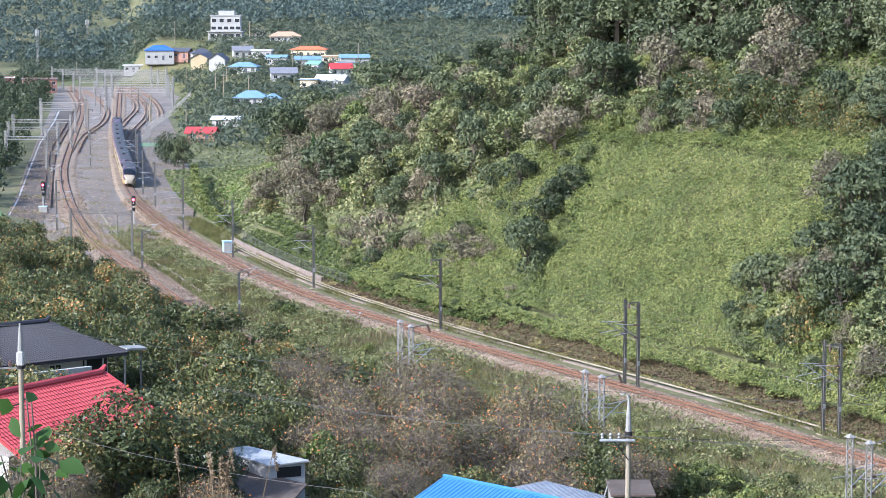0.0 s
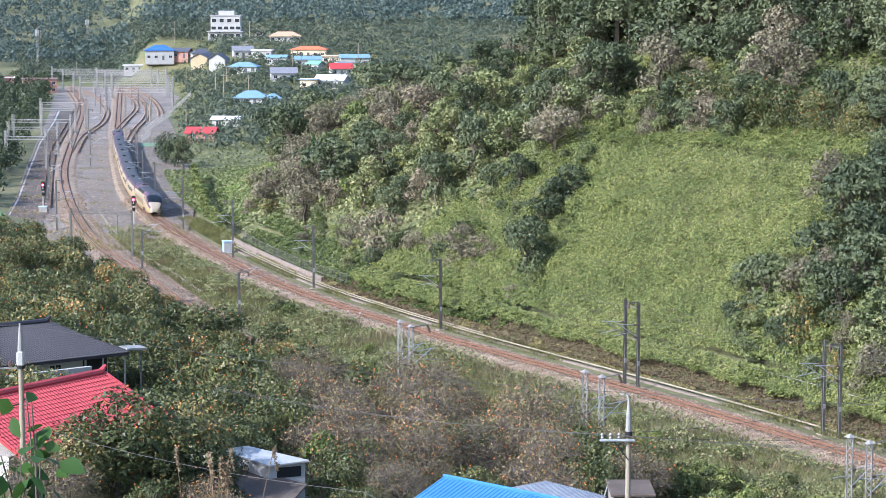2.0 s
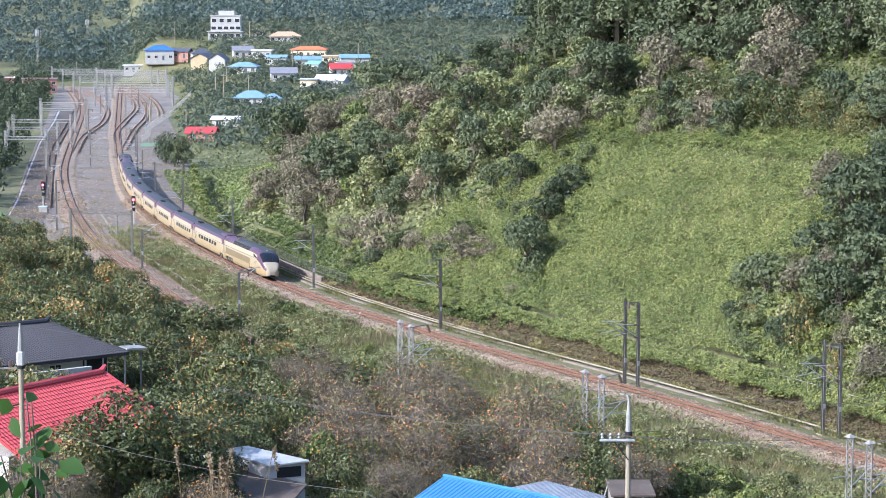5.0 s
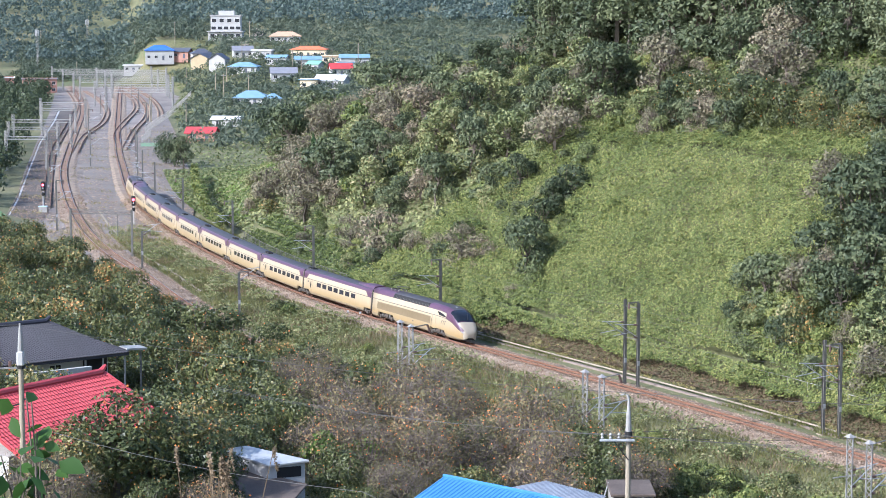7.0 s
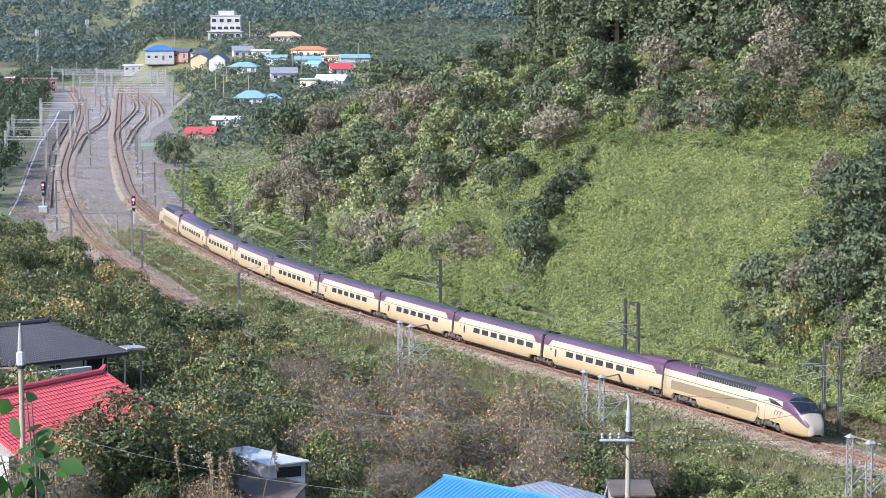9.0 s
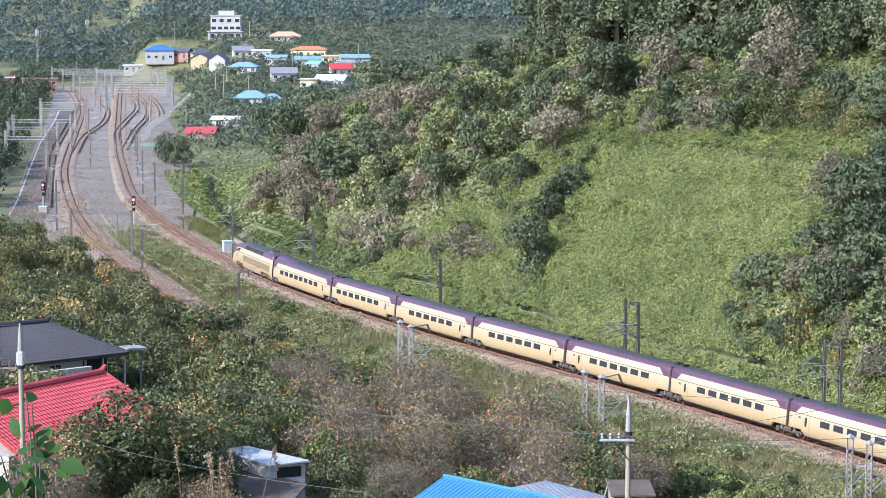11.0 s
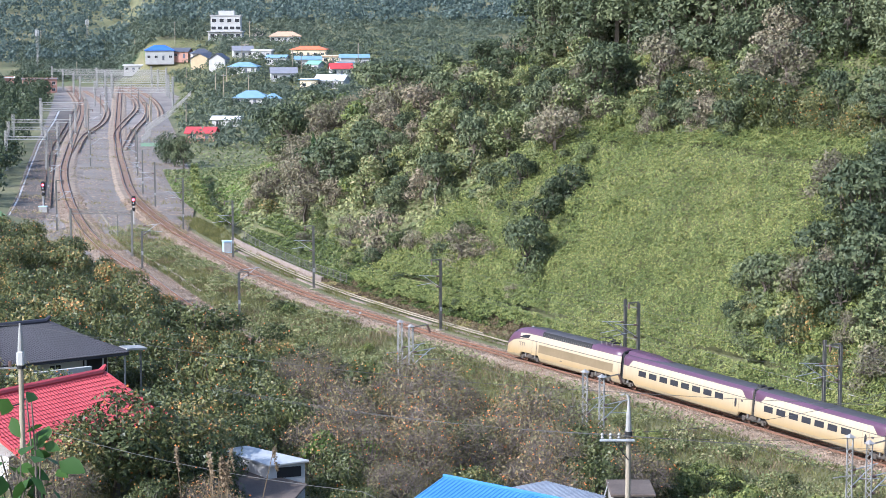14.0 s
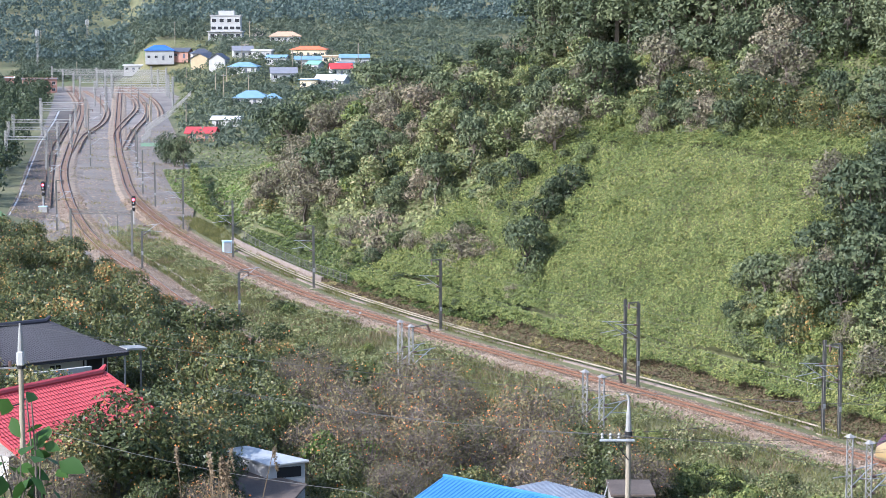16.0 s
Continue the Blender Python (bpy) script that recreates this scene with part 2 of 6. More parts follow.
def land(x, y):
    """Height of the ground."""
    x, y = np.asarray(x, dtype=float), np.asarray(y, dtype=float)
    d = track_side(x, y, MAIN_Y, MAIN_X)
    e = -track_side(x, y, SIDE_Y, SIDE_X)
    px = np.where(y > 1, x / np.maximum(y, 1), 0)
    # the cut hillside
    t = d - 7.0 - 7.5 * smooth01(362, 440, y) + wave(x, y, 14, 1) * 0.8
    rise = np.interp(t, [0, 2, 26, 31, 70, 140, 400], [0, 1.0, 21.0, 22.0, 43.0, 62, 90])
    rise = rise * (1 - 0.24 * smooth01(310, 400, y)) + np.where(t > 4, wave(x, y, 9, 2) * 0.7, 0)
    end = 1 - smooth01(395, 500, y - 0.25 * np.clip(d, 0, 120))
    hill = np.where(t > 0, rise * end, 0)
    # the near slope below the camera
    near = -1.3 * (1 - smooth01(235, 290, y)) * smooth01(4, 12, -d)
    near = near + np.where(e > 5, 0.2 * np.minimum(e - 5, 70) * (1 - smooth01(300, 430, y)), 0) + np.where(e > 6, wave(x, y, 11, 4) * 0.25, 0)
    near = near + 1.3 * smooth01(4, 10, e) * (1 - smooth01(24, 44, e)) * (1 - smooth01(228, 258, y))
    # the far valley and its mountain
    right = np.interp(y, [520, 700, 800, 900, 1000, 1300, 1600, 2200, 3200, 5000], [0, 3.5, 5.5, 13, 21, 40, 75, 190, 380, 700])
    left = np.interp(y, [985, 1150, 1300, 1600, 2200, 3200, 5000], [0, 9, 20, 60, 190, 380, 700])
    f = smooth01(-0.155, -0.135, px)
    far = left * (1 - f) + right * f
    far = far + np.where(y > 1150, wave(x, y, 90, 3) * np.clip((y - 1150) / 60, 0, 14), 0)
    z = np.where(d > 0, hill, near)
    xl, xr = np.interp(y, YARD[:, 0], YARD[:, 1]), np.interp(y, YARD[:, 0], YARD[:, 2])
    clear = np.clip(np.maximum(xl - x, x - xr) / 22, 0, 1)
    clear = np.maximum(clear, smooth01(965, 1000, y))
    z = z + far * clear
    # the knoll on which the camera stands
    z = np.maximum(z, 38.6 - 0.262 * np.hypot(x, np.maximum(y, 0)) + wave(x, y, 7, 5) * 0.2)
    return z - 0.6


def land1(x, y):
    return float(land(np.array([x]), np.array([y]))[0])


def along(ty, tx, step, y0, y1):
    """Points every step metres along a track, from far to near: x, y and the unit way."""
    m = (ty >= y0) & (ty <= y1)
    x, y = tx[m][::-1], ty[m][::-1]
    s = np.concatenate([[0], np.cumsum(np.hypot(np.diff(x), np.diff(y)))])
    q = np.arange(0, s[-1], step)
    X, Y = np.interp(q, s, x), np.interp(q, s, y)
    wx, wy = np.gradient(X), np.gradient(Y)
    k = np.hypot(wx, wy)
    return X, Y, wx / k, wy / k


def strip(ty, tx, y0, y1, step, profile, close=False):
    """Sweeps a profile of (side, height) along a track; side is to the right of one who looks away from the camera."""
    X, Y, wx, wy = along(ty, tx, step, y0, y1)
    V, F = [], []
    n = len(profile)
    for x, y, a, b in zip(X, Y, wx, wy):
        for s, z in profile:
            V.append((x - b * s, y + a * s, z))
    for k in range(len(X) - 1):
        for j in range(n if close else n - 1):
            j2 = (j + 1) % n
            F.append((k * n + j, k * n + j2, (k + 1) * n + j2, (k + 1) * n + j))
    return V, F


def drop_z(shape, ty, tx):
    """Lets the side track sink with its bed where it runs below the bank."""
    return [(v[0], v[1], v[2] - 1.1 * (1 - float(smooth01(235, 290, v[1])))) for v in shape[0]], shape[1]


# ground: one sheet to the horizon
gx = np.concatenate([np.linspace(-5000, -700, 18), np.linspace(-650, -210, 34), np.linspace(-205, 120, 130), np.linspace(124, 600, 40), np.linspace(680, 5000, 18)])
gy = np.concatenate([np.linspace(-800, 60, 44), np.linspace(64, 520, 200), np.linspace(524, 1200, 80), np.linspace(1210, 5000, 60)])
GX, GY = np.meshgrid(gx, gy)
GZ = land(GX.ravel(), GY.ravel())
nx, ny = len(gx), len(gy)
idx = np.arange(nx * ny).reshape(ny, nx)
ground_faces = np.stack([idx[:-1, :-1], idx[:-1, 1:], idx[1:, 1:], idx[1:, :-1]], axis=-1).reshape(-1, 4)
ground = new("ground", mesh_from("ground", np.column_stack([GX.ravel(), GY.ravel(), GZ]), ground_faces, SOIL, smooth=True))
tagged(ground, "overgrown green valley floor and hillside soil", "ground", kind="structure")

# station yard gravel
yy = np.linspace(330, 970, 120)
V, F = [], []
for y in yy:
    xl, xr = np.interp(y, YARD[:, 0], YARD[:, 1]), np.interp(y, YARD[:, 0], YARD[:, 2])
    for k in range(9):
        V.append((xl + (xr - xl) * k / 8, y, -0.42 + 0.05 * math.sin(y * 0.3 + k)))
for k in range(len(yy) - 1):
    for j in range(8):
        F.append((k * 9 + j, k * 9 + j + 1, (k + 1) * 9 + j + 1, (k + 1) * 9 + j))
tagged(new("gravel_yard", mesh_from("gravel_yard", V, F, GRAVEL)), "pale gravel and earth of the station yard", "gravel yard", kind="structure")


# ---------------------------------------------------------------- tracks
def cant(y):
    """Cross slope of the main track in its curve, falling towards the hill."""
    return 0.095 * (1 - smooth01(440, 600, y))


def banked(shape, profile):
    """Tilts a swept shape with the main track's cross slope, fading out down the shoulders."""
    n = len(profile)
    return [(x, y, z - float(cant(y)) * profile[k % n][0] * (1.0 if abs(profile[k % n][0]) < 2.2 else 0.0)) for k, (x, y, z) in enumerate(shape[0])], shape[1]


def lay_track(name, ty, tx, y0, y1, label, sink=False, sleepers=True):
    shape = [(-4.2, -0.75), (-2.1, -0.24), (-1.15, -0.22), (1.15, -0.22), (2.1, -0.24), (4.2, -0.75)]
    bed = strip(ty, tx, y0, y1, 3.0, shape)
    idx = [1 if k % 5 == 2 else 0 for k in range(len(bed[1]))]
    rail_shapes = [[(o - 0.07, -0.2), (o - 0.04, -0.03), (o - 0.04, 0.0), (o + 0.04, 0.0), (o + 0.04, -0.03), (o + 0.07, -0.2)] for o in (-0.75, 0.75)]
    rails = [strip(ty, tx, y0, y1, 3.0, r) for r in rail_shapes]
    if sink:
        bed = drop_z(bed, ty, tx)
        rails = [drop_z(r, ty, tx) for r in rails]
    else:
        bed = banked(bed, shape)
        rails = [banked(r, p) for r, p in zip(rails, rail_shapes)]
    b = tagged(new(name, mesh_from(name, bed[0], bed[1], [BALLAST, RAILBED], idx)), label, "railway track", kind="structure")
    for r in rails:
        me = mesh_from("rail", r[0], r[1], [RUST, RAILTOP], [1 if k % 5 == 2 else 0 for k in range(len(r[1]))])
        part("rail", me, None, b)
    return b


def loose_stones(name, label, ty, tx, n, y0, y1, spans, mat, seed, sink=False):
    g = np.random.default_rng(seed)
    y = y0 + (y1 - y0) * g.random(n) ** 1.3
    k = g.integers(len(spans), size=n)
    lo, hi = np.array([a for a, b in spans])[k], np.array([b for a, b in spans])[k]
    d = lo + (hi - lo) * g.random(n)
    slope = np.interp(y, ty[1:], np.diff(tx) / np.diff(ty))
    r = np.sqrt(1 + slope**2)
    x = np.interp(y, ty, tx) + d / r
    y = y - d * slope / r
    z = np.interp(np.abs(d), [0, 1.15, 2.1, 4.2], [-0.22, -0.22, -0.24, -0.75])
    if sink:
        z = z - 1.1 * (1 - smooth01(235, 290, y))
    else:
        z = z - cant(y) * d * (1 - smooth01(2.1, 4.2, np.abs(d)))
    p = np.column_stack([x, y, z + 0.05])
    q = leaves(p, np.tile([0, 0, 1.0], (n, 1)), 0.035 + 0.07 * g.random(n), g, 0.9, 0.6)
    return tagged(new(name, quads_mesh(name, q, mat)), label, "ballast", kind="stuff")


main_track = lay_track("main_track", MAIN_Y, MAIN_X, 60, 970, "curving railway track with rusty rails on pale ballast")
side_track = lay_track("side_track", SIDE_Y, SIDE_X, 60, 970, "second curving railway track with rusty rails on ballast", True)

loose_stones("ballast_stones", "loose grey-brown ballast stones of the main track", MAIN_Y, MAIN_X, 62000, 175, 420, [(-4.3, -1.1), (1.1, 4.3)], STONE, 61)
loose_stones("rusty_ballast_stones", "rust-stained ballast stones between the rails", MAIN_Y, MAIN_X, 26000, 175, 420, [(-0.7, 0.7), (-1.3, -0.82), (0.82, 1.3)], RUSTSTONE, 62)
loose_stones("side_ballast_stones", "loose ballast stones of the second track", SIDE_Y, SIDE_X, 26000, 262, 430, [(-4.2, 4.2)], STONE, 63, True)


# ---------------------------------------------------------------- the train
def livery(name, low, high, z0, z1):
    """Side paint that blends from gold at the sill to cream at the waist, with road dirt in upright streaks low down."""
    m, n, l, b = nodes_of(name)
    tex = n.new("ShaderNodeTexCoord")
    sep = n.new("ShaderNodeSeparateXYZ")
    l.new(tex.outputs["Object"], sep.inputs[0])
    up = n.new("ShaderNodeMapRange")
    up.inputs[1].default_value, up.inputs[2].default_value = z0, z1
    l.new(sep.outputs["Z"], up.inputs[0])
    stretch = n.new("ShaderNodeMapping")
    stretch.inputs["Scale"].default_value = (2.2, 2.2, 0.35)
    l.new(tex.outputs["Object"], stretch.inputs["Vector"])
    dirt = n.new("ShaderNodeTexNoise")
    dirt.inputs["Scale"].default_value = 1.6
    dirt.inputs["Detail"].default_value = 6
    l.new(stretch.outputs[0], dirt.inputs["Vector"])
    mid = [(a * 0.45 + c * 0.55) for a, c in zip(low, high)]
    r = ramp(n, [(0.0, low), (0.45, mid), (1.0, high)])
    l.new(up.outputs[0], r.inputs[0])
    grime = n.new("ShaderNodeMapRange")
    grime.inputs[1].default_value, grime.inputs[2].default_value = 0.38, 0.72
    grime.inputs[3].default_value, grime.inputs[4].default_value = 0.0, 0.26
    l.new(dirt.outputs[0], grime.inputs[0])
    mix = n.new("ShaderNodeMix")
    mix.data_type = "RGBA"
    l.new(grime.outputs[0], mix.inputs[0])
    l.new(r.outputs[0], mix.inputs[6])
    mix.inputs[7].default_value = (0.23, 0.18, 0.12, 1)
    l.new(mix.outputs[2], b.inputs["Base Color"])
    b.inputs["Roughness"].default_value = 0.35
    return m


CREAM = livery("cream_and_gold_paint", (0.30, 0.205, 0.085), (0.41, 0.345, 0.235), 0.8, 2.7)
SKIRT = surface("dusty_skirt_paint", [(0.3, (0.19, 0.145, 0.085)), (0.7, (0.29, 0.225, 0.13))], 0.5, 0.6, 0, 4, 0.05)
PANEL = surface("bronze_panel", [(0.3, (0.155, 0.115, 0.062)), (0.7, (0.205, 0.155, 0.088))], 0.4, 0.4, 0, 3, 0.02)
WHITE = surface("white_nose_paint", [(0.3, (0.33, 0.275, 0.20)), (0.7, (0.385, 0.325, 0.24))], 0.3, 0.3, 0, 3, 0.02)
PURPLE = surface("purple_paint", [(0.3, (0.072, 0.032, 0.055)), (0.7, (0.105, 0.048, 0.08))], 0.4, 0.38, 0, 3, 0.02)
ROOF = surface("grey_roof_paint", [(0.3, (0.045, 0.041, 0.042)), (0.7, (0.075, 0.069, 0.069))], 0.4, 0.55, 0, 3, 0.04)
LINE = plain("dark_stripe", (0.085, 0.07, 0.06), 0.4)
SEAM = plain("door_seam", (0.20, 0.155, 0.10), 0.5)
GLASS = plain("tinted_glass", (0.035, 0.035, 0.04), 0.08)
SCREEN = plain("dark_screen_glass", (0.012, 0.014, 0.018), 0.2)
LAMP_GLASS = plain("lamp_glass", (0.35, 0.36, 0.36), 0.1)
PORCELAIN_DARK = plain("roof_insulator", (0.16, 0.14, 0.13), 0.4)
RUNNING = surface("dusty_bogie_steel", [(0.3, (0.035, 0.028, 0.022)), (0.7, (0.10, 0.08, 0.06))], 2.0, 0.8, 0.1)

# half section from the skirt up: (half width, height) and the paint of the band above each point
SECTION = [(1.24, 0.50), (1.40, 0.62), (1.455, 0.84), (1.475, 1.1), (1.485, 1.4), (1.485, 2.42), (1.484, 2.485), (1.462, 3.10), (1.40, 3.31), (1.22, 3.47), (0.85, 3.57), (0.45, 3.61), (0.0, 3.62)]
POWER_SECTION = [(1.22, 0.36), (1.40, 0.52), (1.455, 0.8), (1.475, 1.1), (1.485, 1.4), (1.485, 2.48), (1.484, 2.55), (1.465, 3.18), (1.40, 3.48), (1.24, 3.70), (0.85, 3.83), (0.45, 3.87), (0.0, 3.88)]
BANDS = [SKIRT, SKIRT, CREAM, CREAM, CREAM, LINE, CREAM, PURPLE, PURPLE, ROOF, ROOF, ROOF]
PAINTS = [SKIRT, CREAM, LINE, PURPLE, ROOF, WHITE, PANEL, GLASS, DARK]


def ring(x, narrow=1.0, low=0.0, tops=None, cut=False, slant=0.0, section=SECTION):
    """One cross section; cut lifts the sill over a bogie, slant leans the section above the stripe along the car."""
    pts = []
    z_low, z_top = section[0][1], section[-1][1]
    for k, (w, z) in enumerate(section):
        xx = x + (slant if k >= 7 else 0.0)
        if cut:
            z = max(z, 0.98 + 0.02 * k)
        if tops is not None:
            z = z_low + low + (z - z_low) * (tops - z_low - low) / (z_top - z_low)
        pts.append((xx, w * narrow, z))
    return pts + [(p[0], -p[1], p[2]) for p in pts[-2::-1]]


def loft(rings, paint):
    V, F, I = [], [], []
    n = len(rings[0])
    for r in rings:
        V += r
    for k in range(len(rings) - 1):
        for j in range(n - 1):
            F.append((k * n + j, (k + 1) * n + j, (k + 1) * n + j + 1, k * n + j + 1))
            I.append(PAINTS.index(paint(k, j if j < n // 2 else n - 2 - j)))
        F.append((k * n, k * n + n - 1, (k + 1) * n + n - 1, (k + 1) * n))
        I.append(PAINTS.index(DARK))
    F += [tuple(range(n)), tuple(range((len(rings) - 1) * n, len(rings) * n))[::-1]]
    I += [PAINTS.index(DARK), PAINTS.index(WHITE)]
    return V, F, I


def bogie(parent, x):
    frame_shape = join(bev(box(x - 1.9, x + 1.9, 1.0, 1.22, 0.45, 0.75)), bev(box(x - 1.9, x + 1.9, -1.22, -1.0, 0.45, 0.75)), box(x - 0.4, x + 0.4, -1.0, 1.0, 0.4, 0.7),
                       bev(box(x - 0.5, x + 0.5, 1.1, 1.34, 0.6, 0.95)), bev(box(x - 0.5, x + 0.5, -1.34, -1.1, 0.6, 0.95)))
    b = part("bogie", frame_shape, RUNNING, parent, "dusty steel bogie frame")
    for dx in (-1.5, 1.5):
        for s in (-1, 1):
            v, f = tubes([[((x + dx, s * 0.68, 0.46), 0.46), ((x + dx, s * 0.83, 0.46), 0.46)]], 18)
            part("wheel", (v, f), RUST, b)
        for s in (-1, 1):
            part("spring", tubes([[((x + dx * 0.62, s * 1.24, 0.62), 0.12), ((x + dx * 0.62, s * 1.24, 0.98), 0.12)]], 8), MAST, b)
            part("axle_box", bev(box(x + dx - 0.22, x + dx + 0.22, *sorted((s * 1.05, s * 1.36)), 0.3, 0.66), 0.04), RUNNING, b)


def pane(x0, x1, z0, z1, s, y=1.47, deep=0.03):
    a, b = sorted((s * y, s * (y + deep)))
    return bev(box(x0, x1, a, b, z0, z1), 0.012)


def rod_between(a, b, r):
    return tubes([[(a, r), (b, r)]], 4)


def pantograph(parent, x):
    """Folded collector on its insulators, its knee towards the cab."""
    z = 4.12
    p = part("pantograph", tubes([[((x - 0.9, -0.5, z), 0.06), ((x + 0.9, -0.5, z), 0.06)], [((x - 0.9, 0.5, z), 0.06), ((x + 0.9, 0.5, z), 0.06)],
                                  [((x - 0.7, -0.5, z), 0.06), ((x - 0.7, 0.5, z), 0.06)], [((x + 0.8, -0.4, z + 0.02), 0.05), ((x - 0.7, 0, z + 0.32), 0.045)], [((x - 0.7, 0, z + 0.32), 0.04), ((x + 1.0, 0, z + 0.4), 0.04)]], 5), DARK, parent, "folded dark pantograph")
    part("contact_strip", tubes([[((x + 1.0, -0.85, z + 0.28), 0.05), ((x + 1.0, -0.6, z + 0.4), 0.05), ((x + 1.0, 0.6, z + 0.4), 0.05), ((x + 1.0, 0.85, z + 0.28), 0.05)]], 5), MAST, p)
    for dx in (-0.9, 0.1, 1.0):
        for dy in (-0.55, 0.55):
            part("insulator", tubes([[((x + dx, dy, 3.82), 0.1), ((x + dx, dy, z), 0.07)]], 6), PORCELAIN_DARK, p)


def coach(length, m, label, doors, n, high_end=0):
    c = empty("coach", m, label, "train coach", "cars of the train")
    h = length / 2 - 0.22
    rings = [ring(-h, 0.97, cut=True), ring(-h + 0.12, cut=True), ring(-h + 0.95, cut=True), ring(-h + 1.0, cut=True, slant=0.7), ring(-h + 1.85, cut=True), ring(-h + 2.3), ring(h - 2.3), ring(h - 1.85, cut=True), ring(h - 1.0, cut=True, slant=-0.7), ring(h - 0.95, cut=True), ring(h - 0.12, cut=True), ring(h, 0.97, cut=True)]

    def paint(k, j):
        if k in (0, 1, 2, 8, 9, 10) and j == 6:
            return PURPLE
        return BANDS[j]
    v, f, i = loft(rings, paint)
    me = mesh_from("coach_body", v, f, PAINTS, i)
    for p in me.polygons:
        p.use_smooth = len(p.vertices) == 4 and p.center.z > 1.0
    part("body", me, None, c)
    pitch = 1.87
    x0 = -h + 4.25 if doors < 0 else h - 4.25 - n * pitch
    for s in (-1, 1):
        for k in range(n):
            xa = x0 + k * pitch
            part("window", pane(xa + 0.27, xa + pitch - 0.27, 1.70, 2.27, s), GLASS, c)
        xd = doors * (h - 2.5)
        dr = part("door", pane(xd - 0.46, xd + 0.46, 0.86, 2.38, s, 1.478, 0.014), CREAM, c)
        for xe in (xd - 0.48, xd + 0.46):
            part("door_seam", pane(xe, xe + 0.03, 0.86, 2.40, s, 1.476, 0.018), SEAM, dr)
        pts = [(xd + 0.17 * math.cos(a), s * 1.50, 1.80 + 0.46 * math.sin(a)) for a in np.linspace(0, 2 * math.pi, 13)[:-1]]
        pts2 = [(p[0], s * 1.48, p[2]) for p in pts]
        part("door_window", (pts + pts2, [tuple(range(12))] + [(k, (k + 1) % 12, 12 + (k + 1) % 12, 12 + k) for k in range(12)]), GLASS, dr)
        part("side_sign", pane(xd + doors * 0.95 - 0.17, xd + doors * 0.95 + 0.17, 2.0, 2.2, s), LINE, c)
    for e in (-1, 1):
        w = bev(box(e * h - 0.02 if e > 0 else -h - 0.2, e * h + 0.2 if e > 0 else -h + 0.02, -1.34, 1.34, 0.75, 3.46), 0.06)
        part("gangway", w, DARK, c, "black rubber gangway bellows")
        part("roof_cable_box", bev(box(e * (h - 0.35) - 0.3, e * (h - 0.35) + 0.3, -0.55, 0.15, 3.56, 3.8)), DARK, c)
    if high_end:
        e = high_end
        secs = []
        for x, w, zb, zt in ((h - 6.4, 0.6, 3.56, 3.66), (h - 5.2, 0.9, 3.44, 3.76), (h - 3.0, 1.08, 3.36, 3.93), (h - 0.1, 1.14, 3.34, 3.95)):
            secs.append([(e * x, q * w, z) for q, z in ((-1.08, zb), (-0.8, zt - 0.1), (-0.4, zt), (0.4, zt), (0.8, zt - 0.1), (1.08, zb))])
        fv = [p for q in secs for p in q]
        ff = [(k * 6 + a, k * 6 + a + 1, k * 6 + a + 7, k * 6 + a + 6) for k in range(3) for a in range(5)] + [tuple(range(18, 24))]
        part("roof_fairing", (fv, ff if e < 0 else [q[::-1] for q in ff]), PURPLE, c, "purple roof fairing")
    bogie(c, -h - 0.2)
    if high_end > 0:
        bogie(c, h - 2.6)
    return c


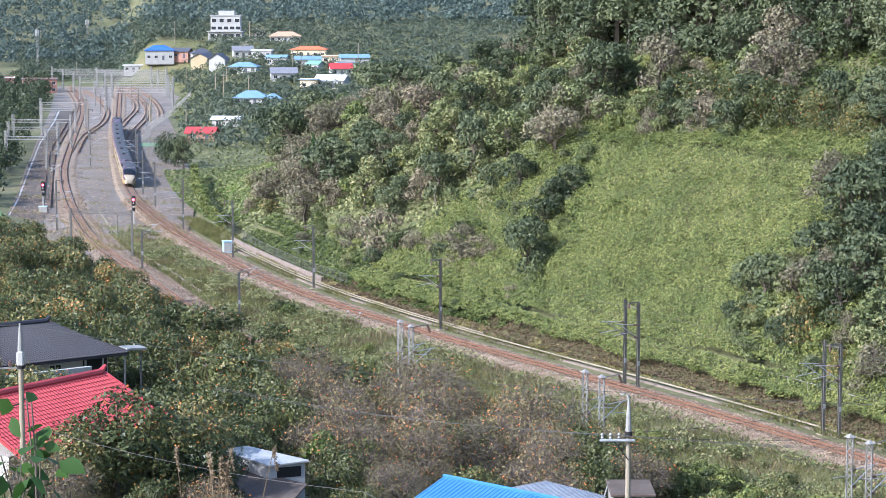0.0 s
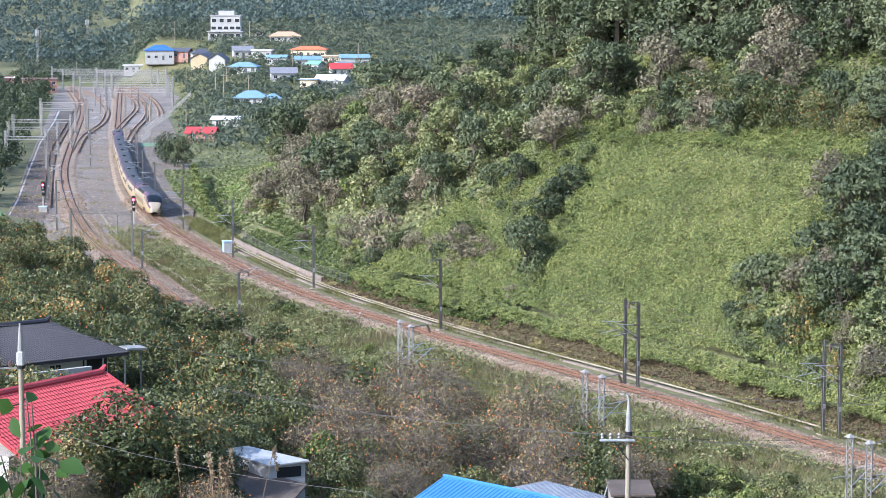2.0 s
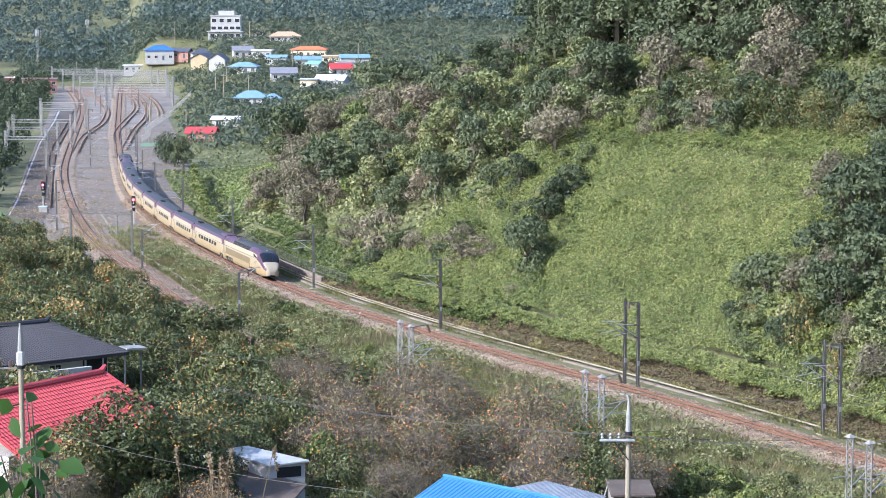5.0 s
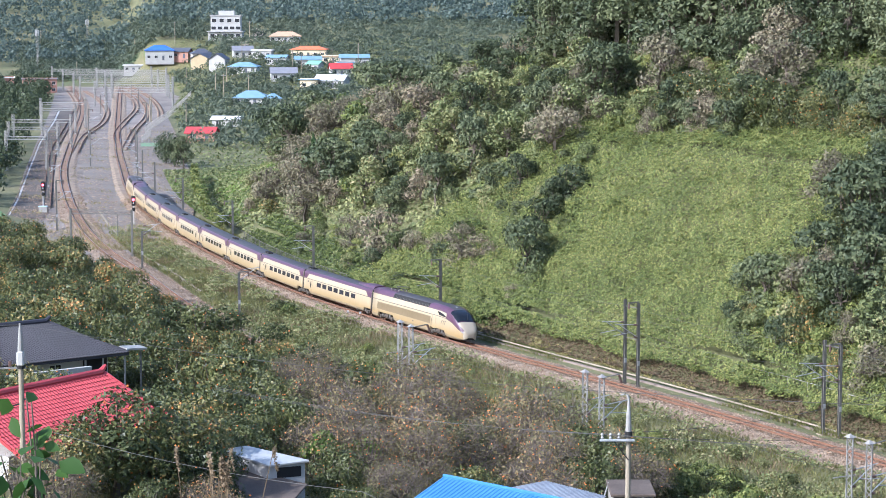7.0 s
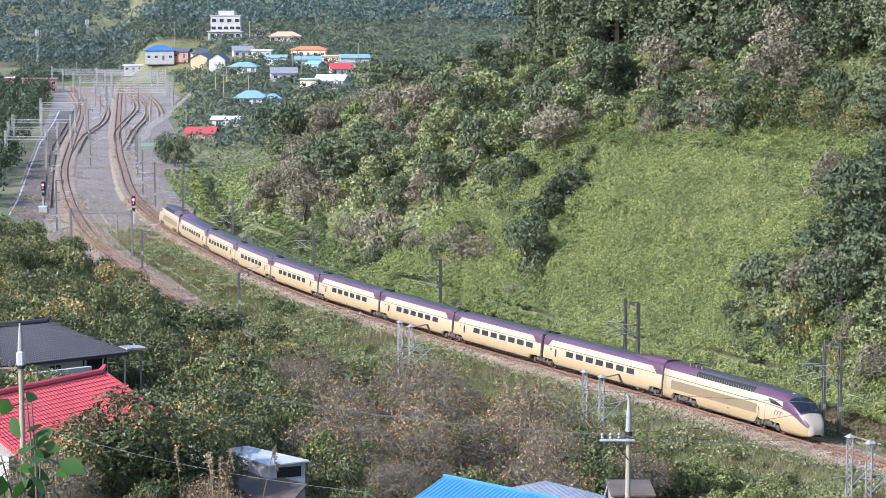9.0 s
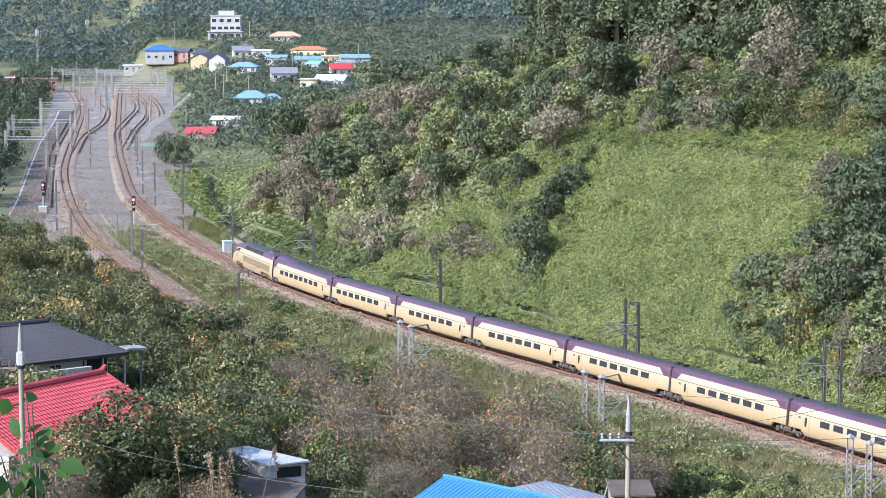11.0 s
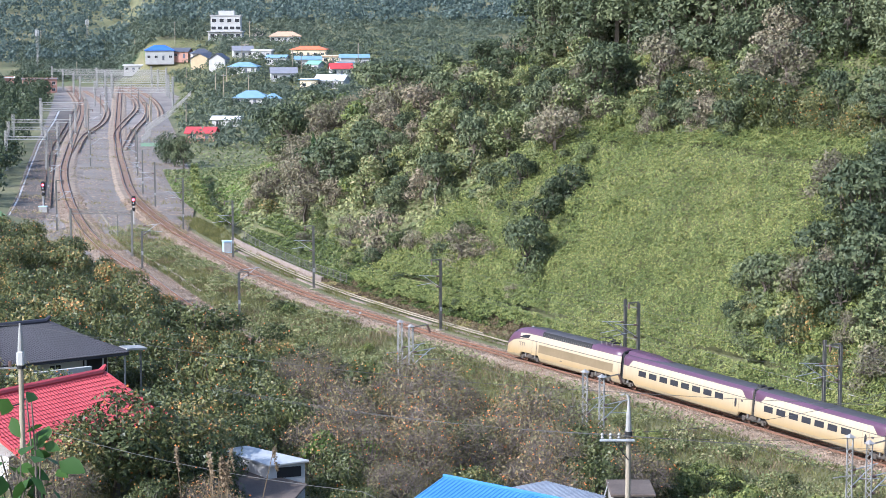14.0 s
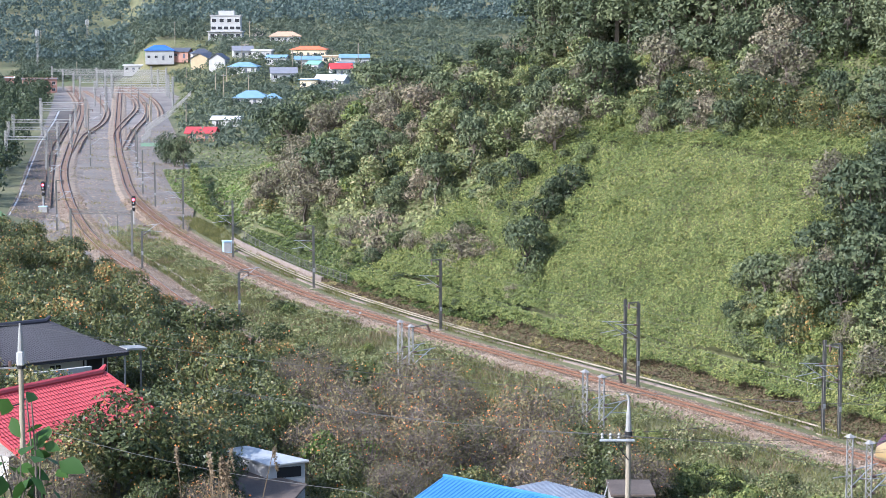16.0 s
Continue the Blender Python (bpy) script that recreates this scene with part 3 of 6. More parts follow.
def power_car(length, m, label):
    c = empty("power_car", m, label, "train power car", "cars of the train")
    h = length / 2
    F0, R0 = h - 5.6, -h + 3.9
    xs = [(-h + 0.2, 1, 0, 3.88, 0, 0), (R0 - 2.2, 1, 0, 3.88, 0, 0), (R0 - 1.9, 1, 0, 3.88, 1, 0), (-h + 5.0, 1, 0, 3.88, 1, 0.4), (R0 + 1.95, 1, 0, 3.88, 1, 0), (R0 + 2.3, 1, 0, 3.88, 0, 0), (h - 8.2, 1, 0, 3.88, 0, 0.35), (F0 - 2.0, 1, 0, 3.88, 0, 0), (F0 - 1.75, 1, 0, 3.88, 1, 0), (h - 6.2, 1, 0, 3.88, 1, 0), (h - 5.0, 1, 0, 3.86, 1, 0), (F0 + 1.7, 0.99, 0, 3.76, 1, 0), (F0 + 2.0, 0.985, -0.02, 3.71, 0, 0), (h - 2.9, 0.97, -0.04, 3.54, 0, 0), (h - 2.2, 0.95, -0.06, 3.28, 0, 0),
          (h - 1.6, 0.91, -0.06, 2.84, 0, 0), (h - 1.1, 0.85, -0.05, 2.42, 0, 0), (h - 0.65, 0.75, -0.02, 2.0, 0, 0), (h - 0.28, 0.60, 0.04, 1.62, 0, 0), (h - 0.07, 0.42, 0.14, 1.34, 0, 0), (h, 0.24, 0.3, 1.08, 0, 0)]
    rings = [ring(x, nw, lo, tp, bool(ct), sl, POWER_SECTION) for x, nw, lo, tp, ct, sl in xs]

    def paint(k, j):
        if k < 3:
            return PURPLE if j >= 7 else BANDS[j]
        if k >= 18 or k >= 16 and j >= 8:
            return WHITE
        if k >= 6:
            if j >= 10 and k < 13:
                return ROOF
            return PURPLE if j >= (7 if k < 12 else 6) else BANDS[j]
        return BANDS[j]
    v, f, i = loft(rings, paint)
    me = mesh_from("power_body", v, f, PAINTS, i)
    for p in me.polygons:
        p.use_smooth = len(p.vertices) == 4 and (p.center.z > 1.05 or p.center.x > h - 3)
    part("body", me, None, c)
    mid = len(SECTION) - 1

    def skin(x, j, lift):
        k = max(q for q in range(len(xs) - 1) if xs[q][0] <= x)
        t = (x - xs[k][0]) / (xs[k + 1][0] - xs[k][0])
        p = Vector(rings[k][j]).lerp(Vector(rings[k + 1][j]), t)
        return (p.x + lift, p.y * 1.01, p.z + lift)
    # windscreen laid on the falling roof line
    cols = (8, 9, 10, 11, 12, 13, 14, 15, 16)
    lines = [(h - 3.0, 1), (h - 2.6, 0), (h - 2.2, 0), (h - 1.6, 0), (h - 1.12, 0)]
    g = [skin(x + (0.18 * abs(j - mid) / 4 if top else -0.1 * abs(j - mid) / 4), j, 0.022) for x, top in lines for j in cols]
    w = len(cols)
    gf = [(k * w + j, (k + 1) * w + j, (k + 1) * w + j + 1, k * w + j + 1) for k in range(len(lines) - 1) for j in range(w - 1)]
    ws_ = part("windscreen", (g, gf), SCREEN, c, "dark raked windscreen", True)
    part("wiper", rod_between((h - 1.15, 0.1, 2.56), (h - 2.1, 0.5, 3.22), 0.025), DARK, ws_)
    part("roof_lamp", bev(box(h - 4.0, h - 3.75, -0.12, 0.12, 3.74, 3.84), 0.02), LAMP_GLASS, c)
    for s in (-1, 1):
        part("bronze_side_panel", pane(-h + 1.6, h - 7.4, 1.36, 2.24, s, 1.478, 0.016), PANEL, c)
        part("side_vent", pane(-h + 11.0, -h + 11.35, 1.02, 1.14, s, 1.465, 0.02), LINE, c)
        dr = part("cab_door", pane(h - 6.9, h - 6.1, 0.95, 2.42, s, 1.478, 0.014), CREAM, c)
        for xe in (h - 6.93, h - 6.1):
            part("door_seam", pane(xe, xe + 0.035, 0.95, 2.44, s, 1.476, 0.02), SEAM, dr)
        part("handrail", tubes([[((h - 7.05, s * 1.53, 1.0), 0.02), ((h - 7.05, s * 1.53, 2.1), 0.02)]], 5), LINE, dr)
        part("cab_window", ([(h - 5.7, s * 1.497, 3.06), (h - 4.9, s * 1.497, 3.0), (h - 4.2, s * 1.495, 2.84), (h - 3.4, s * 1.485, 2.56), (h - 4.3, s * 1.497, 2.58), (h - 5.3, s * 1.499, 2.66)], [(0, 1, 2, 3, 4, 5)]), GLASS, c)
        part("headlight", ([skin(h - 0.75, 6 if s > 0 else 2 * mid - 6, 0.02), skin(h - 0.75, 8 if s > 0 else 2 * mid - 8, 0.02), skin(h - 0.22, 8 if s > 0 else 2 * mid - 8, 0.03), skin(h - 0.3, 6 if s > 0 else 2 * mid - 6, 0.03)], [(0, 1, 2, 3)]), SCREEN, c, "dark headlight glass")
        # the operator's mark as plain slanted bars
        for k in range(3):
            xx = h - 4.75 + k * 0.42
            part("side_mark", ([(xx, s * 1.50, 1.68), (xx + 0.1, s * 1.50, 1.68), (xx + 0.28, s * 1.50, 2.11), (xx + 0.18, s * 1.50, 2.11)], [(0, 1, 2, 3)]), LINE, c)
            part("side_mark", ([(xx + 0.14, s * 1.50, 2.03), (xx + 0.4, s * 1.50, 2.03), (xx + 0.44, s * 1.50, 2.11), (xx + 0.18, s * 1.50, 2.11)], [(0, 1, 2, 3)]), LINE, c)
        grille = part("roof_grille", ([(-h + 5.7, s * 1.476, 3.20), (h - 8.1, s * 1.476, 3.20), (h - 7.95, s * 1.412, 3.49), (h - 7.9, s * 1.262, 3.70), (-h + 5.7, s * 1.262, 3.70), (-h + 5.7, s * 1.412, 3.49)], [(0, 1, 2, 5), (5, 2, 3, 4)]), DARK, c, "black louvred roof grille")
        for k in range(24):
            xx = -h + 6.0 + k * (length - 14.2) / 23
            part("louvre", ([(xx - 0.03, s * 1.49, 3.2), (xx + 0.03, s * 1.49, 3.2), (xx + 0.03, s * 1.426, 3.49), (xx - 0.03, s * 1.426, 3.49)], [(0, 1, 2, 3)]), MAST, grille)
    part("coupler_hatch", bev(box(h - 0.25, h + 0.01, -0.26, 0.26, 0.75, 1.1), 0.03), WHITE, c)
    part("end_wall", bev(box(-h - 0.05, -h + 0.2, -1.34, 1.34, 0.7, 3.74), 0.05), DARK, c)
    pantograph(c, -h + 4.2)
    bogie(c, R0)
    bogie(c, F0)
    return c


LENGTHS = [23.0, 22.25] + [19.05] * 6 + [22.25, 23.0]
TX, TY, _, _ = along(MAIN_Y, MAIN_X, 0.5, -290, 974)
TS = np.arange(len(TX)) * 0.5
NOSE_0 = float(TS[np.argmin(abs(TY - 446.9))])
SPEED = 31.2


def on_track(s):
    return Vector((np.interp(s, TS, TX), np.interp(s, TS, TY), 0.02))


def car_pose(s, length, turned=False):
    a, b = on_track(s + length * 0.36), on_track(s - length * 0.36)
    w = a - b
    mid = on_track(s) * 0.35 + (a + b) * 0.325
    lean = -math.degrees(math.atan(float(cant(mid.y))))
    return Matrix.Translation(mid) @ pose(0, 0, 0, 0, 0, math.degrees(math.atan2(w.y, w.x))) @ pose(0, 0, 0, lean) @ pose(0, 0, 0, 0, 0, 180 if turned else 0)


TRAIN = []
run = 0.0
for k, length in enumerate(LENGTHS):
    mid = NOSE_0 - run - length / 2
    run += length
    tail = k == len(LENGTHS) - 1
    m0 = car_pose(mid, length, tail)
    if k in (0, 9):
        car = power_car(length, m0, "cream and purple power car with raked nose" if k == 0 else "cream and purple power car trailing the train")
    elif k == 1:
        car = coach(length, m0, "cream coach with purple roof edge behind the power car", -1, 7, 1)
    elif k == 8:
        car = coach(length, m0, "cream coach with purple roof edge before the last power car", 1, 8, -1)
    else:
        car = coach(length, m0, "cream passenger coach with purple roof edge and dark windows", -1 if k < 5 else 1, 7 if k in (2, 7) else 6)
    TRAIN.append((car, mid, length, tail))


# ---------------------------------------------------------------- plants
def crown_points(g, n, lobes, flat=0.85, low=-0.35):
    """Places and outward ways of leaf sprays over the lobes of a crown."""
    C = np.array([c for c, r in lobes])
    R = np.array([r for c, r in lobes])
    w = R**2 / (R**2).sum()
    out_p, out_n = [], []
    have = 0
    while have < n:
        k = g.choice(len(R), n, p=w)
        d = g.normal(0, 1, (n, 3))
        d /= np.linalg.norm(d, axis=1, keepdims=True)
        keep = d[:, 2] > low - 0.3 * g.random(n)
        p = C[k] + d * R[k][:, None] * (0.62 + 0.45 * g.random((n, 1))) * np.array([1, 1, flat])
        q = (p[:, None, :] - C[None]) / (R[None, :, None] * np.array([1, 1, flat]))
        inside = (np.linalg.norm(q, axis=2) < 0.6).any(axis=1)
        keep &= ~inside & (p[:, 2] > 0.15)
        out_p.append(p[keep])
        out_n.append(d[keep])
        have += keep.sum()
    return np.concatenate(out_p)[:n], np.concatenate(out_n)[:n]


def limbs_for(g, h, lobes, r0, crook=0.12):
    """A trunk with a limb to each lobe."""
    top = Vector((g.normal(0, 0.15), g.normal(0, 0.15), h * 0.42))
    paths = [[((0, 0, -0.3), r0 * 1.25), ((g.normal(0, crook), g.normal(0, crook), h * 0.2), r0), (top, r0 * 0.8)]]
    for c, r in lobes:
        c = Vector(c)
        mid = top.lerp(c, 0.5) + Vector((g.normal(0, 0.2), g.normal(0, 0.2), -0.1 * h * g.random()))
        paths.append([(top, r0 * 0.55), (mid, r0 * 0.4), (c + Vector((0, 0, r * 0.4)), r0 * 0.12)])
    return paths


def lobes_of(g, h, w, n, base=0.35):
    out = []
    for k in range(n):
        a = 2 * math.pi * (k + g.random() * 0.6) / n
        rr = w * 0.5 * (0.30 + 0.35 * g.random())
        out.append(((math.cos(a) * rr, math.sin(a) * rr, h * (base + (0.8 - base) * g.random())), w * (0.19 + 0.09 * g.random())))
    out.append(((0, 0, h * 0.78), w * 0.24))
    return out


def make_tree(name, seed, h, w, n_lobes, n_leaf, leaf, mat, label, category, base=0.35, r0=0.14, spread=0.45, twigs=0, fruit=0, flat=0.85, group=""):
    g = np.random.default_rng(seed)
    t = empty(name, pose(0, -600, -40), label, category, group)
    lobes = lobes_of(g, h, w, n_lobes, base)
    v, f = tubes(limbs_for(g, h, lobes, r0), 4 if h < 5 and n_leaf > 2000 or twigs > 1000 else 3)
    part("trunk", (v, f), BARK, t)
    p, d = crown_points(g, n_leaf, lobes, flat)
    s = leaf * (0.6 + 0.8 * g.random(len(p)))
    crown = part("crown", quads_mesh("crown", leaves(p, d, s, g, 0.55, spread), mat), None, t)
    if twigs:
        k, e = crown_points(g, twigs, lobes, flat, -0.6)
        a = k - e * (0.5 + 0.7 * g.random((twigs, 1)))
        side = np.cross(e, g.normal(0, 1, e.shape))
        side /= np.linalg.norm(side, axis=1, keepdims=True)
        mid = (a + k) / 2 + g.normal(0, 0.14, k.shape)
        wd = 0.024
        q1 = np.stack([a - side * wd, a + side * wd, mid], axis=1)
        q2 = np.stack([mid - side * wd * 0.7, mid + side * wd * 0.7, k], axis=1)
        tagged(part("twig_mass", quads_mesh("twig_mass", np.concatenate([q1, q2]), TWIG), None, t), kind="stuff")
    if fruit:
        k, e = crown_points(g, fruit, lobes, flat)
        V, F = [], []
        for c in k + e * 0.08:
            r = 0.075
            b = len(V)
            V += [c + np.array(o) * r for o in ((1, 0, 0), (0, 1, 0), (-1, 0, 0), (0, -1, 0), (0, 0, 0.8), (0, 0, -0.8))]
            F += [(b + i, b + (i + 1) % 4, b + 4) for i in range(4)] + [(b + (i + 1) % 4, b + i, b + 5) for i in range(4)]
        tagged(part("fruit_mass", (V, F), FRUIT, t, "ripe orange persimmons", True), kind="stuff")
    return t


def make_conifer(name, seed, h, w, n, label):
    g = np.random.default_rng(seed)
    t = empty(name, pose(0, -600, -40), label, "conifer tree")
    part("trunk", tubes([[((0, 0, -0.3), 0.22), ((0, 0, h * 0.5), 0.13), ((0.1, 0, h * 0.97), 0.03)]], 6), BARK, t)
    u = g.random(n) ** 0.7
    z = h * (0.1 + 0.9 * (1 - u))
    tier = 0.75 + 0.25 * np.sin(z * 5.5)
    r = w * 0.5 * (u * 0.95 + 0.05) * tier * (0.55 + 0.5 * g.random(n))
    a = g.random(n) * 2 * math.pi + z
    p = np.column_stack([r * np.cos(a), r * np.sin(a), z - r * 0.25])
    d = np.column_stack([np.cos(a), np.sin(a), 0.5 * np.ones(n)])
    part("crown", quads_mesh("crown", leaves(p, d, 0.26 * (0.6 + 0.8 * g.random(n)), g, 0.45, 0.7), CONIFER), None, t)
    return t


USED = set()


def plant(kinds, x, y, scale, g, sink=0.1, z=None):
    """Sets a tree of one of the kinds on the ground."""
    k = kinds[int(g.integers(len(kinds)))]
    m = pose(x, y, (land1(x, y) if z is None else z) - sink, g.normal(0, 2), g.normal(0, 2), g.random() * 360) @ Matrix.Diagonal((scale * (0.9 + 0.2 * g.random()), scale * (0.9 + 0.2 * g.random()), scale, 1))
    if k.name not in USED:
        USED.add(k.name)
        k.matrix_basis = m
        return k
    return copy_thing(k, m)


def seen(x, y, z, margin=0.02):
    return y > 60 and abs(x / y) < 0.2104 + margin


scrub = [make_tree("hillside_tree", 10 + k, 4.6 + 0.5 * k, 4.6, 10, 1500, 0.2, SCRUB if k % 2 else WOOD_LEAF, "bushy green hillside tree hung with vines", "tree", 0.14, group="scrub trees on the hillside") for k in range(5)]
viny = [make_tree("vine_covered_tree", 30 + k, 4.0, 4.4, 7, 1300, 0.175, KUDZU, "small tree smothered in yellow-green climbing vines", "tree", 0.12, spread=0.4, group="scrub trees on the hillside") for k in range(3)]
brown = [make_tree("thinning_tree", 40 + k, 5.0, 4.6, 8, 1000, 0.15, GREYBROWN, "thinning hillside tree with brownish leaves and bare twigs", "tree", 0.1, twigs=420, group="scrub trees on the hillside") for k in range(2)]
tall = [make_tree("tall_wood_tree", 50 + k, 11.0, 7.5, 14, 3300, 0.235, WOOD_LEAF, "tall dark green broadleaf tree on the hilltop", "tree", 0.12, 0.22, group="hilltop wood") for k in range(4)]
bush = [make_tree("bush", 60 + k, 1.8, 2.4, 5, 700, 0.115, [SCRUB, KUDZU, ORCHARD][k], ["dull green bush on the slope", "bright green vine-covered bush", "dark green leafy garden bush"][k], "bush", 0.2, 0.05, group="bushes") for k in range(3)]
near_orchard = [make_tree("persimmon_tree", 170 + k, 4.5, 5.2, 14, 3700, 0.125, ORCHARD, "dark glossy persimmon tree with yellowing leaves near the houses", "persimmon tree", 0.18, 0.13, fruit=26, group="orchard persimmon trees") for k in range(3)]
orchard = [make_tree("persimmon_tree", 70 + k, 4.7, 5.2, 11, 2500, 0.145, ORCHARD, "dark green persimmon tree with reddening leaves", "persimmon tree", 0.2, 0.13, fruit=22, group="orchard persimmon trees") for k in range(4)]
bare = [make_tree("withered_persimmon_tree", 80 + k, 6.2, 7.6, 12, 1700, 0.11, AUTUMN, "half-bare grey-brown persimmon tree with orange fruit", "persimmon tree", 0.25, 0.13, twigs=1700, fruit=34, group="orchard persimmon trees") for k in range(3)]
cedar = [make_conifer("conifer", 90 + k, 8.0, 4.6, 2600, "dark green conical conifer on the hillside") for k in range(2)]

g = np.random.default_rng(11)


def side_of_main(x, y):
    return float(track_side(np.array([x]), np.array([y]), MAIN_Y, MAIN_X)[0])


def side_of_second(x, y):
    return -float(track_side(np.array([x]), np.array([y]), SIDE_Y, SIDE_X)[0])


def face_edge(d):
    """Where the bare vine-covered cutting ends and the scrub begins, far and near."""
    return 243 + 0.85 * d, 209 + 0.68 * d


# the hillside: scrub, wood and the terrace's row
y = 150.0
while y < 505:
    d = 10.0
    while d < 120:
        step = 3.9 if d < 58 else 6.5
        yy_, dd_ = y + g.normal(0, 1.1), d + g.normal(0, 0.9)
        d += step
        slope = np.interp(yy_, MAIN_Y[1:], np.diff(MAIN_X) / np.diff(MAIN_Y))
        x = float(np.interp(yy_, MAIN_Y, MAIN_X) + dd_ * math.sqrt(1 + slope**2))
        zz = land1(x, yy_)
        if not seen(x, yy_, zz) or yy_ - 0.25 * dd_ > 425 or dd_ > 100:
            continue
        far_edge, near_edge = face_edge(dd_)
        edge_n = 4 * math.sin(dd_ * 0.5) + 3 * math.sin(dd_ * 1.3)
        on_face = dd_ < 39 and near_edge + edge_n < yy_ < far_edge + edge_n
        terrace = 39 <= dd_ < 46 and yy_ < 292
        upper_grass = 46 <= dd_ < 57 and yy_ < 283
        lawn = dd_ < 25 and 372 < yy_ < 455
        u = g.random()
        if on_face:
            if u < 0.012 and dd_ > 14:
                plant(bush[:2], x, yy_, 0.4 + 0.3 * g.random(), g)
            continue
        if lawn or (dd_ < 12 + 8 * float(smooth01(362, 440, yy_)) and yy_ > 330):
            continue
        if terrace:
            if dd_ > 40.5 and yy_ > 232:
                plant(bush[2:] if u < 0.2 else scrub, x, yy_, 0.7 + 0.25 * g.random(), g)
            continue
        if upper_grass:
            if u < 0.06 or yy_ > 264 and u < 0.75:
                plant(viny if u < 0.12 else brown if u < 0.45 else scrub, x, yy_, 0.8 + 0.5 * g.random(), g)
            continue
        if dd_ > 56:
            if yy_ > 365:
                if u < 0.55:
                    plant(brown if u < 0.3 else scrub, x, yy_, 0.6 + 0.3 * g.random(), g)
                continue
            if dd_ < 84 and u < 0.8:
                plant(tall if u < 0.66 and yy_ < 352 else brown + scrub, x, yy_, 0.95 + 0.5 * g.random(), g)
            continue
        small = 0.5 if dd_ < 12.5 else 0.7 + 0.75 * g.random() ** 1.5
        if 216 < yy_ < 245 and dd_ < 12:
            continue
        band = math.sin(x * 0.11 + 1.3) + math.sin(yy_ * 0.07 + dd_ * 0.13)
        if u < 0.50 + 0.14 * band:
            plant(scrub, x, yy_, small, g)
        elif u < 0.70:
            plant(viny, x, yy_, small * 0.8, g)
        elif u < 0.84:
            plant(brown, x, yy_, small, g)
        elif u < 0.94:
            plant(bush, x, yy_, small * 1.4, g)
    y += 4.1

for x, y, s in ((-21.5, 352, 1.0), (-25.5, 360, 0.85), (-18.0, 349, 0.75)):
    plant(cedar, x, y, s, g)
# dark broad trees at the edge of the yard
for x, y, s in ((-67.8, 515, 0.78), (-64.5, 505, 0.8), (-61.5, 498, 0.7)):
    plant(tall, x, y, s, g)


# the wooded corner at the near end of the cutting
for k in range(165):
    dd_ = 9.3 + 30 * g.random()
    yy_ = 182 + (26 + 0.72 * dd_) * g.random()
    slope = np.interp(yy_, MAIN_Y[1:], np.diff(MAIN_X) / np.diff(MAIN_Y))
    x = float(np.interp(yy_, MAIN_Y, MAIN_X) + dd_ * math.sqrt(1 + slope**2))
    if seen(x, yy_, 0):
        u = g.random()
        plant(scrub if u < 0.45 else orchard if u < 0.68 else viny if u < 0.88 else brown, x, yy_, (0.4 if dd_ < 11.5 else 0.7) + 0.45 * g.random(), g)
# its dense foot beside the fence
for k in range(70):
    dd_ = 10.5 + 12 * g.random()
    yy_ = 186 + 34 * g.random()
    slope = np.interp(yy_, MAIN_Y[1:], np.diff(MAIN_X) / np.diff(MAIN_Y))
    x = float(np.interp(yy_, MAIN_Y, MAIN_X) + dd_ * math.sqrt(1 + slope**2))
    if seen(x, yy_, 0):
        plant(scrub if k % 5 else orchard, x, yy_, 0.5 + 0.35 * g.random(), g)
# and along the terrace: a dark row of fruit trees, with scrub before its far end
for k in range(30):
    dd_ = 40.8 + 3.2 * g.random()
    yy_ = 241 + 41 * (k + g.random()) / 30
    slope = np.interp(yy_, MAIN_Y[1:], np.diff(MAIN_X) / np.diff(MAIN_Y))
    x = float(np.interp(yy_, MAIN_Y, MAIN_X) + dd_ * math.sqrt(1 + slope**2))
    plant(orchard, x, yy_, 1.0 + 0.35 * g.random(), g)
for k in range(34):
    dd_ = 37.5 + 3.5 * g.random()
    yy_ = 258 + 32 * g.random()
    slope = np.interp(yy_, MAIN_Y[1:], np.diff(MAIN_X) / np.diff(MAIN_Y))
    x = float(np.interp(yy_, MAIN_Y, MAIN_X) + dd_ * math.sqrt(1 + slope**2))
    plant(scrub if k % 4 else brown, x, yy_, 0.65 + 0.35 * g.random(), g)


# vines, grass and weeds as ground cover
def cover(name, label, mat, n, where, size, lift, seed, spread=0.6, up=0.5, aspect=0.75, grass=False):
    g = np.random.default_rng(seed)
    x, y = where(g, n)
    z = land(x, y)
    e = 0.6
    zx, zy = (land(x + e, y) - z) / e, (land(x, y + e) - z) / e
    nr = np.column_stack([-zx, -zy, np.ones(len(x))])
    nr /= np.linalg.norm(nr, axis=1, keepdims=True)
    def lumps(x, y):
        u, w = x * 0.8 + y * 0.6, y * 0.8 - x * 0.6
        return 0.1 + 0.4 * patches(u, w, 0.75, seed) + 0.65 * patches(x, y, 1.7, seed + 1) + 0.4 * patches(u, w, 5.5, seed + 2)
    heap = lumps(x, y)
    tilt = np.column_stack([lumps(x + 0.1, y) - heap, lumps(x, y + 0.1) - heap, np.zeros(len(x))]) / 0.1
    p = np.column_stack([x, y, z]) + nr * (lift * (heap + 0.35 * g.random(len(x))))[:, None]
    s = size * (0.55 + 0.9 * g.random(len(x)))
    if grass:
        q = blades(np.column_stack([x, y, z + 0.02 + lift * 0.4 * np.clip(heap - 0.3, 0, 1)]), s * (0.7 + heap), g)
    else:
        q = leaves(p, nr * (1 - up) + np.array([0, 0, up]) - tilt * min(lift, 1.0), s, g, aspect, spread)
    return tagged(new(name, quads_mesh(name, q, mat)), label, name.replace("_", " "), kind="stuff")


